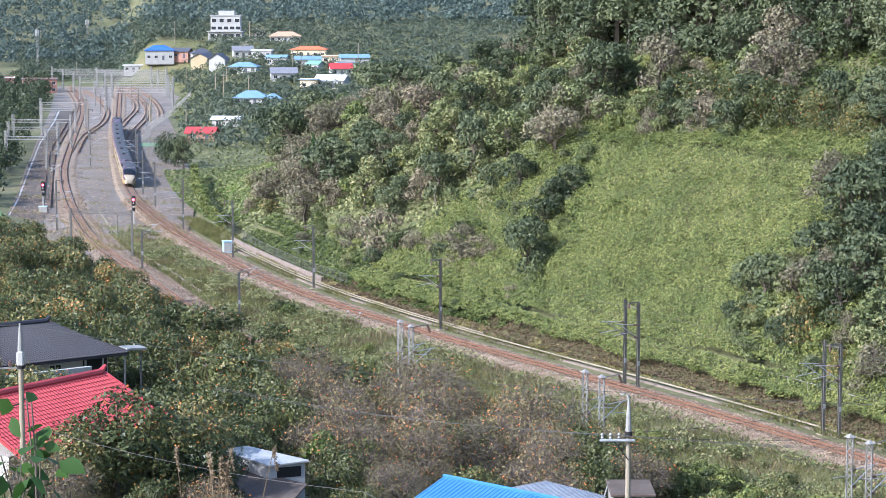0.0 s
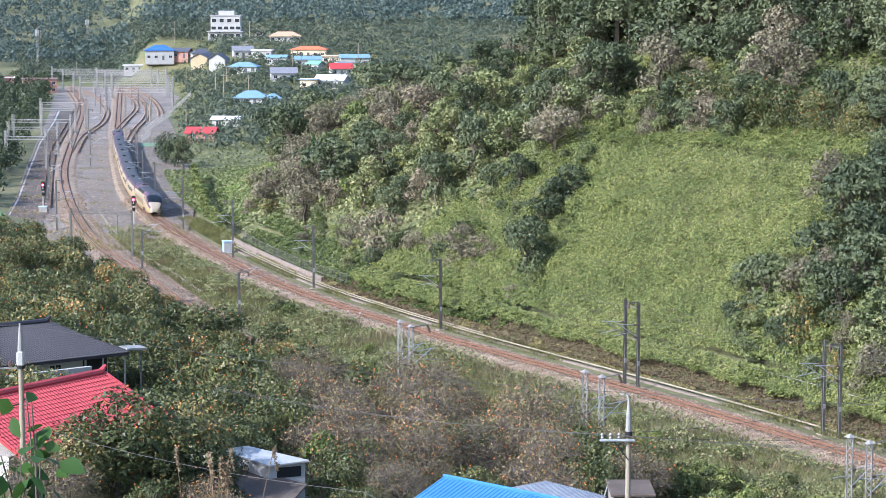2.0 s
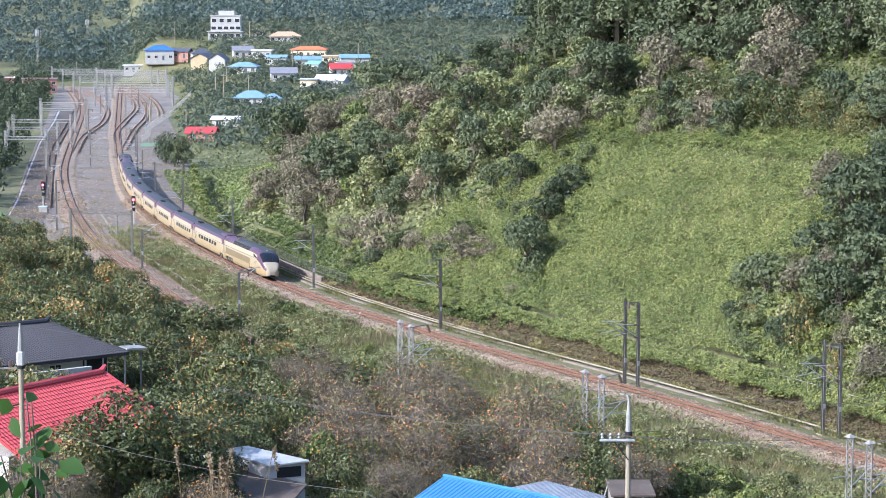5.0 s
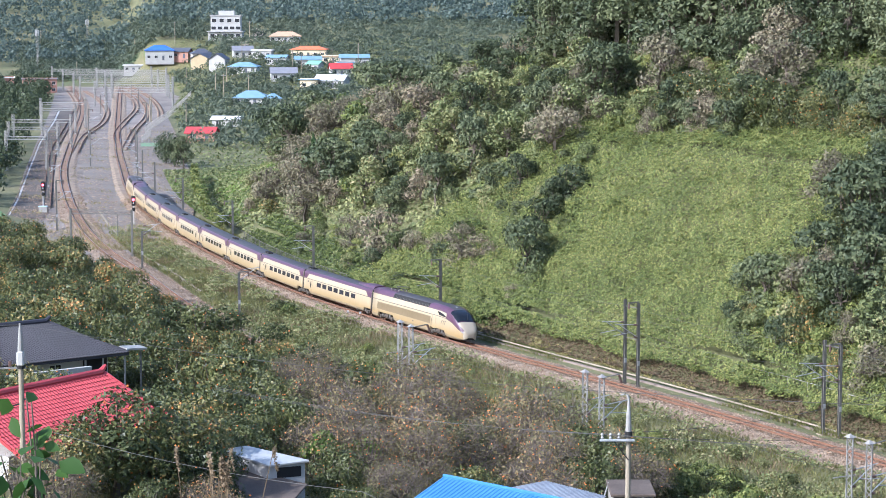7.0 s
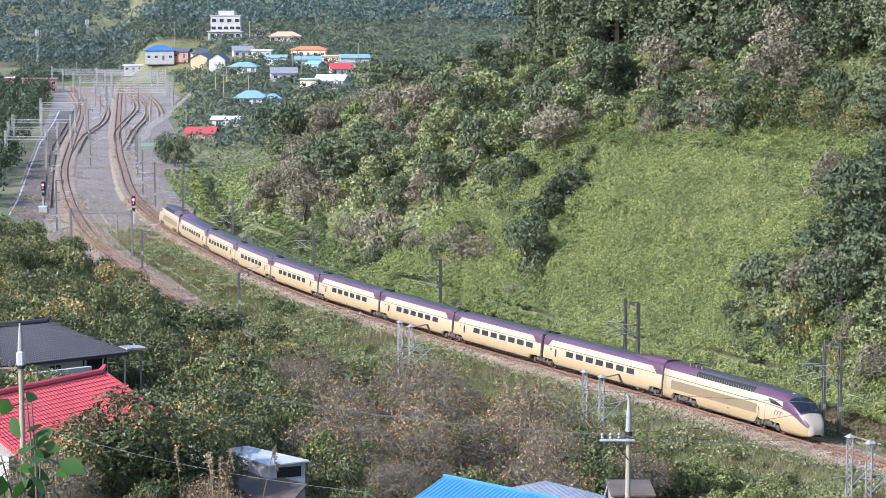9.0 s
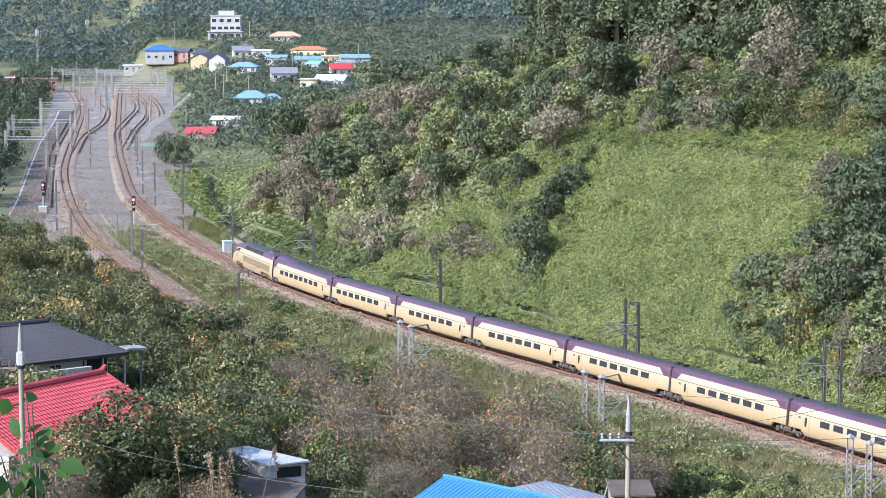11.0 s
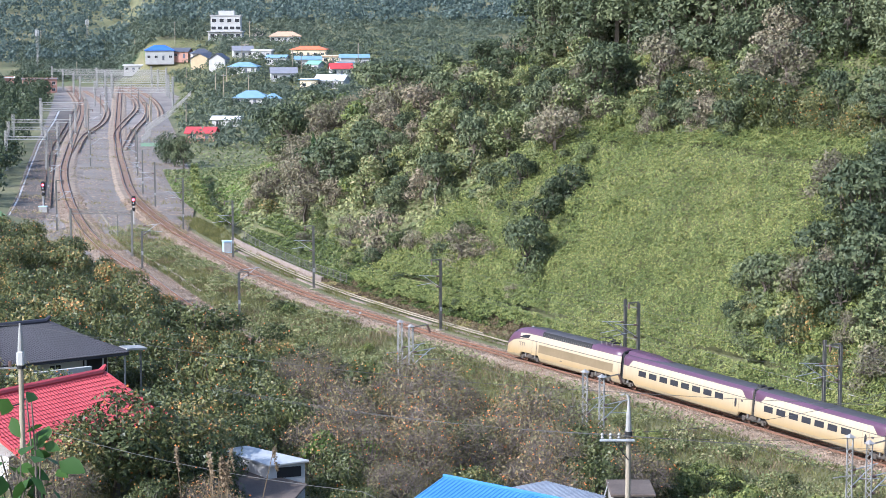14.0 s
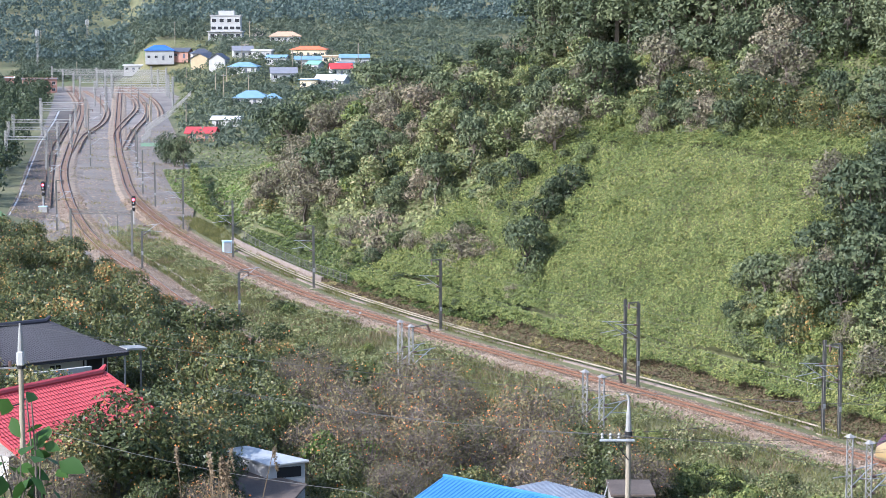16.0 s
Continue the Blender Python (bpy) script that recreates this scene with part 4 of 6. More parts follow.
def beside_main(g, n, d0, d1, y0, y1, keep=None):
    """Random places between two distances from the main track."""
    d, y = d0 + (d1 - d0) * g.random(n), y0 + (y1 - y0) * g.random(n)
    slope = np.interp(y, MAIN_Y[1:], np.diff(MAIN_X) / np.diff(MAIN_Y))
    x = np.interp(y, MAIN_Y, MAIN_X) + d * np.sqrt(1 + slope**2)
    m = np.abs(x / y) < 0.225
    if keep is not None:
        m &= keep(x, y, d)
    return x[m], y[m]


cover("hillside_vines", "yellow-green climbing vines covering the cutting", KUDZU, 500000, lambda g, n: beside_main(g, n, 7.6, 42, 178, 290, lambda x, y, d: d > 7.4 + 1.5 * patches(x, y, 2.5, 8)), 0.12, 1.5, 21, 0.38, 0.25)
cover("hillside_undergrowth", "mixed green vines and undergrowth on the hillside", SCRUB, 130000, lambda g, n: beside_main(g, n, 9, 90, 285, 500, lambda x, y, d: y - 0.25 * d < 490), 0.29, 0.5, 22, 0.5, 0.4)
cover("upper_vines", "bright vines on the upper slope", KUDZU, 60000, lambda g, n: beside_main(g, n, 42, 70, 190, 330), 0.22, 0.5, 23, 0.5, 0.4)
cover("lower_vines", "vines creeping down to the line", KUDZU, 60000, lambda g, n: beside_main(g, n, 7.5, 13, 250, 345), 0.19, 0.6, 24, 0.5, 0.4)
cover("grass_slope", "light green grassy slope", FRESH, 46000, lambda g, n: beside_main(g, n, 9.0, 27, 362, 470), 0.22, 0.35, 25, 0.5, 0.5)
cover("dry_undergrowth", "dry brown creepers and stalks along the foot of the cutting", DRYGRASS, 34000, lambda g, n: beside_main(g, n, 6.2, 9.2, 180, 330), 0.11, 0.5, 26, 0.8)
cover("foot_herbs", "green herbs at the foot of the cutting", WEED, 16000, lambda g, n: beside_main(g, n, 5.6, 7.6, 180, 340, lambda x, y, d: patches(x, y, 3.0, 4) > 0.5), 0.12, 0.45, 34, 0.7)


def hedge_places(g, n):
    y = 350 + 112 * g.random(n)
    d = 6.2 + 0.07 * (y - 350) + 1.9 * g.random(n)
    slope = np.interp(y, MAIN_Y[1:], np.diff(MAIN_X) / np.diff(MAIN_Y))
    return np.interp(y, MAIN_Y, MAIN_X) + d * np.sqrt(1 + slope**2), y


cover("hedge", "overgrown green hedge along the line", KUDZU, 18000, hedge_places, 0.22, 3.4, 27, 0.7, 0.3)


def verge(g, n):
    x, y = beside_main(g, n, -26, -3.6, 165, 372)
    e = -track_side(x, y, SIDE_Y, SIDE_X)
    m = ((e < -3.5) | (y < 262)) & (wave(x, y, 6, 5) + wave(x, y, 2, 6) * 0.7 > -1.15 + smooth01(330, 372, y) * 1.5)
    return x[m], y[m]


cover("verge_weeds", "yellowing weeds and grass between the tracks", WEED, 130000, verge, 0.17, 0.7, 28, grass=True)
cover("verge_herbs", "low leafy green herbs between the tracks", SCRUB, 110000, lambda g, n: [c[patches(*spot, 3.5, 3) + 0.35 * patches(*spot, 1.1, 5) > 0.6] for spot in [verge(g, n)] for c in spot], 0.12, 0.9, 38, 0.7, 0.4)
cover("dry_verge_grass", "tan dry grass patches between the tracks", DRYGRASS, 60000, lambda g, n: [c[wave(*verge_xy, 4, 9) > 0.05] for verge_xy in [verge(g, n)] for c in verge_xy], 0.17, 0.5, 33, grass=True)
cover("far_verge_weeds", "low weeds along the cable trough", WEED, 26000, lambda g, n: beside_main(g, n, 3.9, 8.0, 180, 400, lambda x, y, d: (wave(x, y, 5, 2) > -0.1) & (d < 6.3) | (y > 336) & (y < 385)), 0.2, 0.2, 29, grass=True)


def yard_places(g, n):
    y = 335 + 330 * g.random(n) ** 1.3
    xl, xr = np.interp(y, YARD[:, 0], YARD[:, 1]), np.interp(y, YARD[:, 0], YARD[:, 2])
    return xl + (xr - xl) * g.random(n), y


def on_yard(name, label, mat, n, size, seed, grass, keep):
    g = np.random.default_rng(seed)
    x, y = yard_places(g, n)
    m = keep(x, y)
    x, y = x[m], y[m]
    p = np.column_stack([x, y, np.full(len(x), -0.29)])
    s = size * (0.5 + g.random(len(x)))
    q = blades(p, s, g) if grass else leaves(p, np.tile([0, 0, 1.0], (len(x), 1)), s, g, 0.9, 0.06)
    return tagged(new(name, quads_mesh(name, q, mat)), label, name.replace("_", " "), kind="stuff")


on_yard("yard_stones", "scattered stones and stains on the yard", STONE, 32000, 0.22, 35, False, lambda x, y: wave(x, y, 5, 3) > -0.5)
on_yard("yard_weeds", "thin weeds in the yard gravel", WEED, 26000, 0.3, 36, True, lambda x, y: (wave(x, y, 7, 1) + wave(x, y, 2.5, 7) > 0.55) | (y < 372) & (wave(x, y, 3, 2) > -0.2))


def valley_places(g, n):
    y = np.sqrt(480**2 + (1000**2 - 480**2) * g.random(n))
    xr = np.interp(y, YARD[:, 0], YARD[:, 2])
    x = xr + 2 + (0.02 * y - xr - 2) * g.random(n)
    return x, y


cover("valley_weeds", "rough green weeds of the valley gardens", SCRUB, 60000, valley_places, 0.32, 0.8, 37, 0.5)


# clearings with buildings and gardens: centre and half sizes
CLEAR = [(-33.0, 168.0, 8.0, 9.0), (-25.5, 136.0, 6.0, 8.0), (-12.2, 136.0, 3.5, 4.0), (5.0, 125.0, 6, 6), (-20.5, 214.0, 5.0, 5.5), (12.6, 138.5, 2, 3), (-11.5, 122.0, 4.5, 8.0), (-26.0, 125.0, 6.0, 6.0)]


def in_clearing(x, y, pad=0.0):
    return any(abs(x - cx) < hx + pad and abs(y - cy) < hy + pad for cx, cy, hx, hy in CLEAR)


def near_ground(g, n):
    y = 112 + 205 * g.random(n)
    x = (-0.225 + 0.45 * g.random(n)) * y
    m = -track_side(x, y, SIDE_Y, SIDE_X) > 4
    return x[m], y[m]


cover("orchard_grass", "rough grass and weeds under the orchard", WEED, 110000, near_ground, 0.18, 0.35, 31, grass=True)

y = 114.0
while y < 318:
    x = -0.225 * y
    while x < 0.225 * y:
        xx, yy_ = x + g.normal(0, 0.7), y + g.normal(0, 0.7)
        x += 4.7
        e = side_of_second(xx, yy_)
        u = g.random()
        if e < 6.5 or in_clearing(xx, yy_, 1.5):
            continue
        ang = xx / yy_
        if ang > 0.085 and yy_ > 120:
            if u < 0.5:
                plant(bush if u < 0.3 else orchard, xx, yy_, 0.55 + 0.35 * g.random(), g)
            continue
        if yy_ < 150 and -0.10 < ang and u > 0.65:
            continue
        withered = -0.075 < ang < 0.065 and yy_ > 140 or yy_ < 150 and ang < -0.11
        if withered and u < 0.45:
            continue
        kinds = bare if (withered and u < 0.85) else orchard
        s = 0.92 + 0.33 * g.random()
        if yy_ < 135:
            s *= 0.8
        if kinds is bare:
            s *= 0.92
        plant(near_orchard if kinds is orchard and yy_ < 168 else kinds, xx, yy_, s, g)
    y += 4.8
for xx, yy_, s in ((-9.0, 200.5, 1.12), (-3.2, 200, 1.1), (2.6, 194, 1.0), (8.0, 182, 1.0), (12.3, 178.5, 1.2), (16.2, 176, 1.1), (-13.5, 206, 1.15), (-18, 217, 1.2), (26.5, 150.5, 0.8), (31.5, 148.5, 0.85)):
    plant(bare if -9 < xx < 9 else orchard, xx, yy_, s, g)
for xx, yy_, s in ((-18.4, 131.5, 1.6), (-16.6, 138.0, 1.3), (-20.6, 129.5, 1.5), (-23.2, 125.8, 1.15), (-15.2, 131.0, 1.0), (6, 172, 1.1), (10.2, 167, 1.1), (13.5, 162, 1.05), (7.8, 159, 1.1), (3.4, 165, 1.1), (14.8, 154, 1.0), (11, 151, 1.05), (16.2, 168, 1.1), (0.5, 174, 1.05), (-5.5, 182, 1.05), (-18.5, 145.0, 1.2), (-22.5, 121.5, 0.62), (-17.6, 122.5, 0.62), (-14.0, 123.5, 0.55), (-7.2, 131.5, 0.62), (-7.4, 141.5, 1.0), (-3.0, 137, 0.9), (2.5, 139.5, 0.9), (6.5, 142, 0.9)):
    plant(bare if (xx > -5 or yy_ < 124) and (xx * 7) % 3 < 1.8 else near_orchard, xx, yy_, s, g)
for xx, yy_, s in ((-21, 268.5, 1.0), (-19.5, 267, 0.7), (3.2, 226, 0.55), (8.5, 216, 0.6), (-9, 243, 0.5), (17, 199, 0.6), (-30, 283, 0.45), (22, 190, 0.6), (26, 184, 0.7), (28, 181, 0.6), (20, 193, 0.5)):
    plant(bush, xx, yy_, s, g)
# low growth between the orchard and the line
for k in range(110):
    yy_ = 160 + 75 * g.random()
    xx = float(np.interp(yy_, SIDE_Y, SIDE_X)) + g.normal(0, 3.5)
    if seen(xx, yy_, 0):
        plant(bush, xx, yy_, 0.5 + 0.5 * g.random(), g)


# garden bushes and young trees on the near bank of the lower track
for k in range(190):
    yy_ = 138 + 52 * g.random()
    e = -7 + 17 * g.random()
    xx = float(np.interp(yy_, SIDE_Y, SIDE_X)) - e * 0.86
    if seen(xx, yy_, 0) and xx > 13:
        u = g.random()
        plant(bush if u < 0.78 else orchard, xx, yy_, (0.45 + 0.65 * g.random()) if u < 0.78 else 0.45 + 0.2 * g.random(), g)


# far woods: many crowns of coarse sprays in one mass
def far_wood(name, label, mat, n, sprays, place, h, w, leaf, seed):
    g = np.random.default_rng(seed)
    x, y = place(g, n)
    z = land(x, y)
    n = len(x)
    hh, ww = h * (0.6 + 0.8 * g.random(n)), w * (0.6 + 0.7 * g.random(n))
    d = g.normal(0, 1, (n, sprays, 3))
    d[..., 2] = np.abs(d[..., 2]) * 0.9 - 0.25
    d /= np.linalg.norm(d, axis=2, keepdims=True)
    c = np.stack([x, y, z + hh * 0.5], axis=1)
    bump = 0.75 + 0.4 * g.random((n, sprays, 1))
    p = c[:, None, :] + d * bump * np.stack([ww * 0.5, ww * 0.5, hh * 0.5], axis=1)[:, None, :]
    q = leaves(p.reshape(-1, 3), d.reshape(-1, 3), leaf * (0.6 + 0.8 * g.random(n * sprays)), g, 0.8, 0.55)
    return tagged(new(name, quads_mesh(name, q, mat)), label, "far woods", kind="stuff")


def far_places(y0, y1, a0, a1, keep=None):
    def place(g, n):
        y = np.sqrt(y0**2 + (y1**2 - y0**2) * g.random(n))
        x = (a0 + (a1 - a0) * g.random(n)) * y
        xl, xr = np.interp(y, YARD[:, 0], YARD[:, 1]), np.interp(y, YARD[:, 0], YARD[:, 2])
        m = (x < xl - 3) | (x > xr + 3) | (y > 1000)
        if keep is not None:
            m &= keep(x, y)
        return x[m], y[m]
    return place


HOUSES = [(-132, 985), (-144.7, 989), (-121.7, 986), (-105.3, 934), (-109, 955), (-95.4, 901), (-87.6, 924), (-78.6, 921), (-69.9, 895), (-73.8, 990), (-58.2, 923), (-56.8, 889), (-52.6, 871), (-46.7, 901), (-37.3, 889), (-41.4, 854), (-81, 862), (-63.1, 836), (-51.2, 808), (-42.6, 812), (-66, 727), (-58.5, 725), (-68, 594), (-65.4, 638), (-102.8, 1004)]


def off_houses(x, y):
    """Keeps trees from the houses and from the ground just before them."""
    ok = np.ones(len(x), dtype=bool)
    for hx, hy in HOUSES:
        ok &= ~((np.abs(x - hx * y / hy) < 6.5) & (y > hy - 9) & (y < hy + 7))
    return ok


def off_fence(x, y):
    """Keeps the yard's long fence clear."""
    return off_houses(x, y) & ((y > 835) | (x > np.interp(y, [560, 640, 817], [-70, -84, -93])))


def off_fields(x, y):
    return (wave(x, y, 60, 8) > -0.85) | (x > -0.06 * y)


far_wood("valley_trees", "orchard trees and shrubs of the valley", HAZY_VALLEY_LEAF, 3700, 44, far_places(560, 1120, -0.158, 0.07, lambda x, y: (wave(x, y, 22, 6) > -0.75) & off_fence(x, y)), 3.2, 5.0, 0.45, 41)
far_wood("slope_trees", "dark trees on the slope behind the station", HAZY_VALLEY_LEAF, 900, 50, far_places(1000, 1200, -0.2, -0.118, off_houses), 4.5, 6.0, 0.5, 45)
far_wood("left_bank_trees", "trees along the station yard", WOOD_LEAF, 480, 150, far_places(370, 950, -0.235, -0.185), 6.5, 6.0, 0.42, 42)
# both mountain masses take the leaf colour with haze painted in
far_wood("mountain_wood", "wooded mountainside behind the village", HAZY_FARLEAF, 4700, 40, far_places(1080, 2200, -0.24, 0.065, off_fields), 8.0, 9.0, 0.8, 43)
far_wood("mountain_scrub", "lighter scrub on the mountainside", HAZY_FARLEAF, 2200, 30, far_places(1080, 2000, -0.24, 0.07), 3.5, 6.0, 0.8, 44)


# ---------------------------------------------------------------- railway furniture
SIGNAL_RED = bpy.data.materials.new("signal_red")
SIGNAL_RED.use_nodes = True
SIGNAL_RED.node_tree.nodes["Principled BSDF"].inputs["Base Color"].default_value = (0.6, 0.02, 0.03, 1)
SIGNAL_RED.node_tree.nodes["Principled BSDF"].inputs["Emission Color"].default_value = (1.0, 0.04, 0.06, 1)
SIGNAL_RED.node_tree.nodes["Principled BSDF"].inputs["Emission Strength"].default_value = 6.0
WHITEPAINT = surface("white_paint", [(0.3, (0.30, 0.295, 0.28)), (0.7, (0.44, 0.43, 0.41))], 0.6, 0.6, 0, 8, 0.1)
PALEBLUE = plain("pale_blue_paint", (0.42, 0.58, 0.70), 0.5)
GREENPAINT = plain("green_fence_paint", (0.13, 0.24, 0.11), 0.6)
PORCELAIN = plain("brown_insulator", (0.12, 0.07, 0.06), 0.3)
ARMSTEEL = surface("arm_steel", [(0.3, (0.30, 0.31, 0.31)), (0.7, (0.50, 0.50, 0.50))], 2, 0.5, 0.3, 20, 0.05)


def rod(a, b, r=0.04, sides=5):
    return tubes([[(a, r), (b, r)]], sides)


def h_beam(w, h, t=0.03, z0=-0.6):
    return join(box(-w / 2, w / 2, -w / 2, -w / 2 + t, z0, h), box(-w / 2, w / 2, w / 2 - t, w / 2, z0, h), box(-t / 2, t / 2, -w / 2 + t, w / 2 - t, z0, h))


def cantilever(parent, reach, z, side):
    """Hinged arm that carries the wires out over the track, along the local x."""
    c = part("cantilever", join(rod((0.15 * side, 0, z + 1.0), (reach * side, 0, z + 1.25), 0.045), rod((0.15 * side, 0, z - 0.3), ((reach - 0.5) * side, 0, z + 1.2), 0.05), rod(((reach * 0.35) * side, 0, z + 0.25), ((reach + 0.3) * side, 0, z + 0.05), 0.04)), ARMSTEEL, parent, "galvanised catenary arm")
    for zz in (z + 1.0, z - 0.3):
        part("insulator", rod((0.2 * side, 0, zz), (0.6 * side, 0, zz + 0.02), 0.10, 7), PORCELAIN, c)
    return c


def track_turn(x, y, ty, tx):
    s = float(np.interp(y, ty[1:], np.diff(tx) / np.diff(ty)))
    return math.degrees(math.atan2(1, s)) - 90


def mast(x, y, height, side, ty, tx, label, width=0.27, arm=2.9, bracket=True, z=None):
    m = empty("catenary_mast", pose(x, y, land1(x, y) if z is None else z, 0, 0, track_turn(x, y, ty, tx)), label, "catenary mast", "catenary masts")
    part("post", h_beam(width, height), MAST, m)
    part("foundation", bev(box(-0.45, 0.45, -0.45, 0.45, -0.9, 0.12)), CONCRETE, m)
    if arm:
        cantilever(m, arm, 5.7, side)
    if bracket:
        b = part("top_bracket", join(box(min(0, side * 1.3), max(0, side * 1.3), -0.07, 0.07, height - 0.02, height + 0.12), rod((side * 1.1, 0, height), (side * 0.2, 0, height - 0.5), 0.03)), MAST, m)
        part("insulator", rod((side * 1.2, 0, height), (side * 1.25, 0, height - 0.6), 0.09, 7), PORCELAIN, b)
    part("number_band", box(-width / 2 - 0.01, width / 2 + 0.01, -width / 2 - 0.012, -width / 2 - 0.002, 2.4, 2.9), WHITEPAINT, m)
    return m


HILL_MASTS = [(36.65, 191.6, 8.7, True), (35.4, 192.9, 8.9, False), (20.3, 216.4, 9.0, True), (19.1, 218.3, 9.1, False), (-0.3, 254.9, 8.7, True), (-18.1, 292.3, 8.8, True), (-32.8, 326.6, 9.0, True), (-45.4, 366.2, 9.2, True), (-55.9, 407.4, 8.9, False), (-62.0, 433.6, 9.3, False), (-69.7, 479.7, 9.6, False), (-73.0, 500, 9.4, True)]
for x, y, hh, br in HILL_MASTS:
    mast(x, y, hh, -1, MAIN_Y, MAIN_X, "weathered steel catenary mast beside the main track", bracket=br)
for a, b in ((0, 1), (2, 3)):
    (x0, y0, h0, _), (x1, y1, h1, _) = HILL_MASTS[a], HILL_MASTS[b]
    zt = land1(x0, y0) + 8.4
    tie = tagged(new("mast_tie", mesh_from("mast_tie", *join(rod((x0, y0, zt), (x1, y1, zt), 0.06), rod((x0, y0, zt - 3.3), (x1, y1, zt - 3.3), 0.04)), MAST)), "thin steel tie between twin masts", "mast tie")
for x, y, hh, sd in ((-25.9, 265.0, 6.4, 1), (-44.9, 312.1, 5.8, 1), (-67.5, 366.2, 8.8, 1), (-79.9, 425.0, 9.0, 1), (-87.6, 470.6, 9.0, 1), (-84.8, 505.7, 8.6, 1), (-101, 600, 9, 1), (-112, 690, 9, 1), (-121, 760, 9, -1), (-90, 640, 9, -1), (-106, 735, 9, -1), (-131, 840, 9, 1), (-118, 800, 9, -1)):
    mast(x, y, hh, sd, SIDE_Y, SIDE_X, "weathered steel catenary mast beside the second track", arm=2.8)


def lattice(parent, p0, p1, w, mat, bays, stout=1.0):
    """Four-cornered lattice girder between two points."""
    a, b = Vector(p0), Vector(p1)
    q = (b - a).normalized()
    u = q.orthogonal().normalized() * w / 2
    if abs(q.z) < 0.5:
        u = Vector((0, 0, 1)) * w / 2
    v = q.cross(u.normalized()) * w / 2
    shapes = []
    cs = [u + v, u - v, -u - v, -u + v]
    r = 0.045 * stout
    for c in cs:
        shapes.append(tubes([[(a + c, r), (b + c, r)]], 4))
    for k in range(bays):
        s, e = a.lerp(b, k / bays), a.lerp(b, (k + 1) / bays)
        for j in range(4):
            c0, c1 = (cs[j], cs[(j + 1) % 4]) if k % 2 else (cs[(j + 1) % 4], cs[j])
            shapes.append(tubes([[(s + c0, 0.028 * stout), (e + c1, 0.028 * stout)]], 3))
    return part("lattice", join(*shapes), mat, parent)


def lattice_mast(x, y, top, arm):
    z = land1(x, y)
    m = empty("lattice_mast", pose(x, y, z, 0, 0, track_turn(x, y, SIDE_Y, SIDE_X)), "galvanised lattice mast with capped top by the lower track", "catenary mast", "lattice masts")
    lattice(m, (0, 0, -0.3), (0, 0, top - z), 0.42, STEEL, 16)
    part("cap", ([(-0.33, -0.33, top - z), (0.33, -0.33, top - z), (0.33, 0.33, top - z), (-0.33, 0.33, top - z), (0, 0, top - z + 0.28)], [(0, 3, 2, 1), (0, 1, 4), (1, 2, 4), (2, 3, 4), (3, 0, 4)]), STEEL, m)
    cantilever(m, 2.8, top - z - 3.6, 1)
    if arm:
        a = part("top_arm", rod((0, 0, top - z - 0.1), (1.9, 0, top - z + 0.1), 0.06), MAST, m)
        part("insulator", rod((1.85, 0, top - z + 0.05), (2.2, 0, top - z - 0.75), 0.11, 7), PORCELAIN, a)
    else:
        part("cross_arm", rod((-1.6, 0, top - z - 3.0), (0.6, 0, top - z - 3.0), 0.05), STEEL, m)


for x, y, tp, arm in ((-4.3, 209.0, 7.5, False), (-3.2, 208.0, 7.2, True), (12.8, 187.0, 6.35, False), (14.2, 185.6, 6.15, True), (31.0, 157.5, 6.6, False), (32.3, 156.6, 6.3, True)):
    lattice_mast(x, y, tp, arm)


def portal(x0, y0, x1, y1, z=7.6, size=0.7, stout=1.0, label="galvanised lattice gantry over the station tracks"):
    p = empty("gantry", pose(x0, y0, -0.5), label, "gantry", "yard gantries")
    dx, dy = x1 - x0, y1 - y0
    lattice(p, (0, 0, z), (dx, dy, z), size, STEEL, max(6, int(math.hypot(dx, dy) / 0.9)), stout)
    for a, b in ((0, 0), (dx, dy)):
        post = lattice(p, (a, b, -0.3), (a, b, z + 1.8), 0.5, STEEL, 12, stout)
        post.name = "post"
    return p


for r in ((-115.5, 566, -100, 566), (-110, 533, -97.5, 533), (-103, 496, -93.5, 496), (-119, 625, -109, 625), (-126, 660, -112, 660)):
    portal(*r, stout=1.5)
for y0, a, b in ((745, -0.160, -0.128), (790, -0.165, -0.128), (835, -0.172, -0.128), (880, -0.175, -0.131), (925, -0.18, -0.135), (965, -0.185, -0.138), (858, -0.157, -0.130), (905, -0.160, -0.131), (945, -0.164, -0.131)):
    portal(a * y0, y0, b * y0, y0, 7.8, 1.0, 2.0)
# the flat portal near the fork
pt = empty("portal_frame", pose(-58.7, 330.3, land1(-58.7, 330.3)), "dark steel portal frame across the second track", "portal frame")
part("post", h_beam(0.32, 7.4), MAST, pt)
v, f = h_beam(0.32, 7.4)
part("post", ([(a + 9.95, b - 2.2, c) for a, b, c in v], f), MAST, pt)
girder = lattice(pt, (0, 0, 6.9), (9.95, -2.2, 6.9), 0.55, MAST, 14)
girder.name = "girder"
part("hanger", join(rod((7.6, -1.7, 6.7), (7.6, -1.7, 3.2), 0.06), rod((7.6, -1.7, 5.0), (9.6, -2.1, 6.6), 0.035)), MAST, pt)


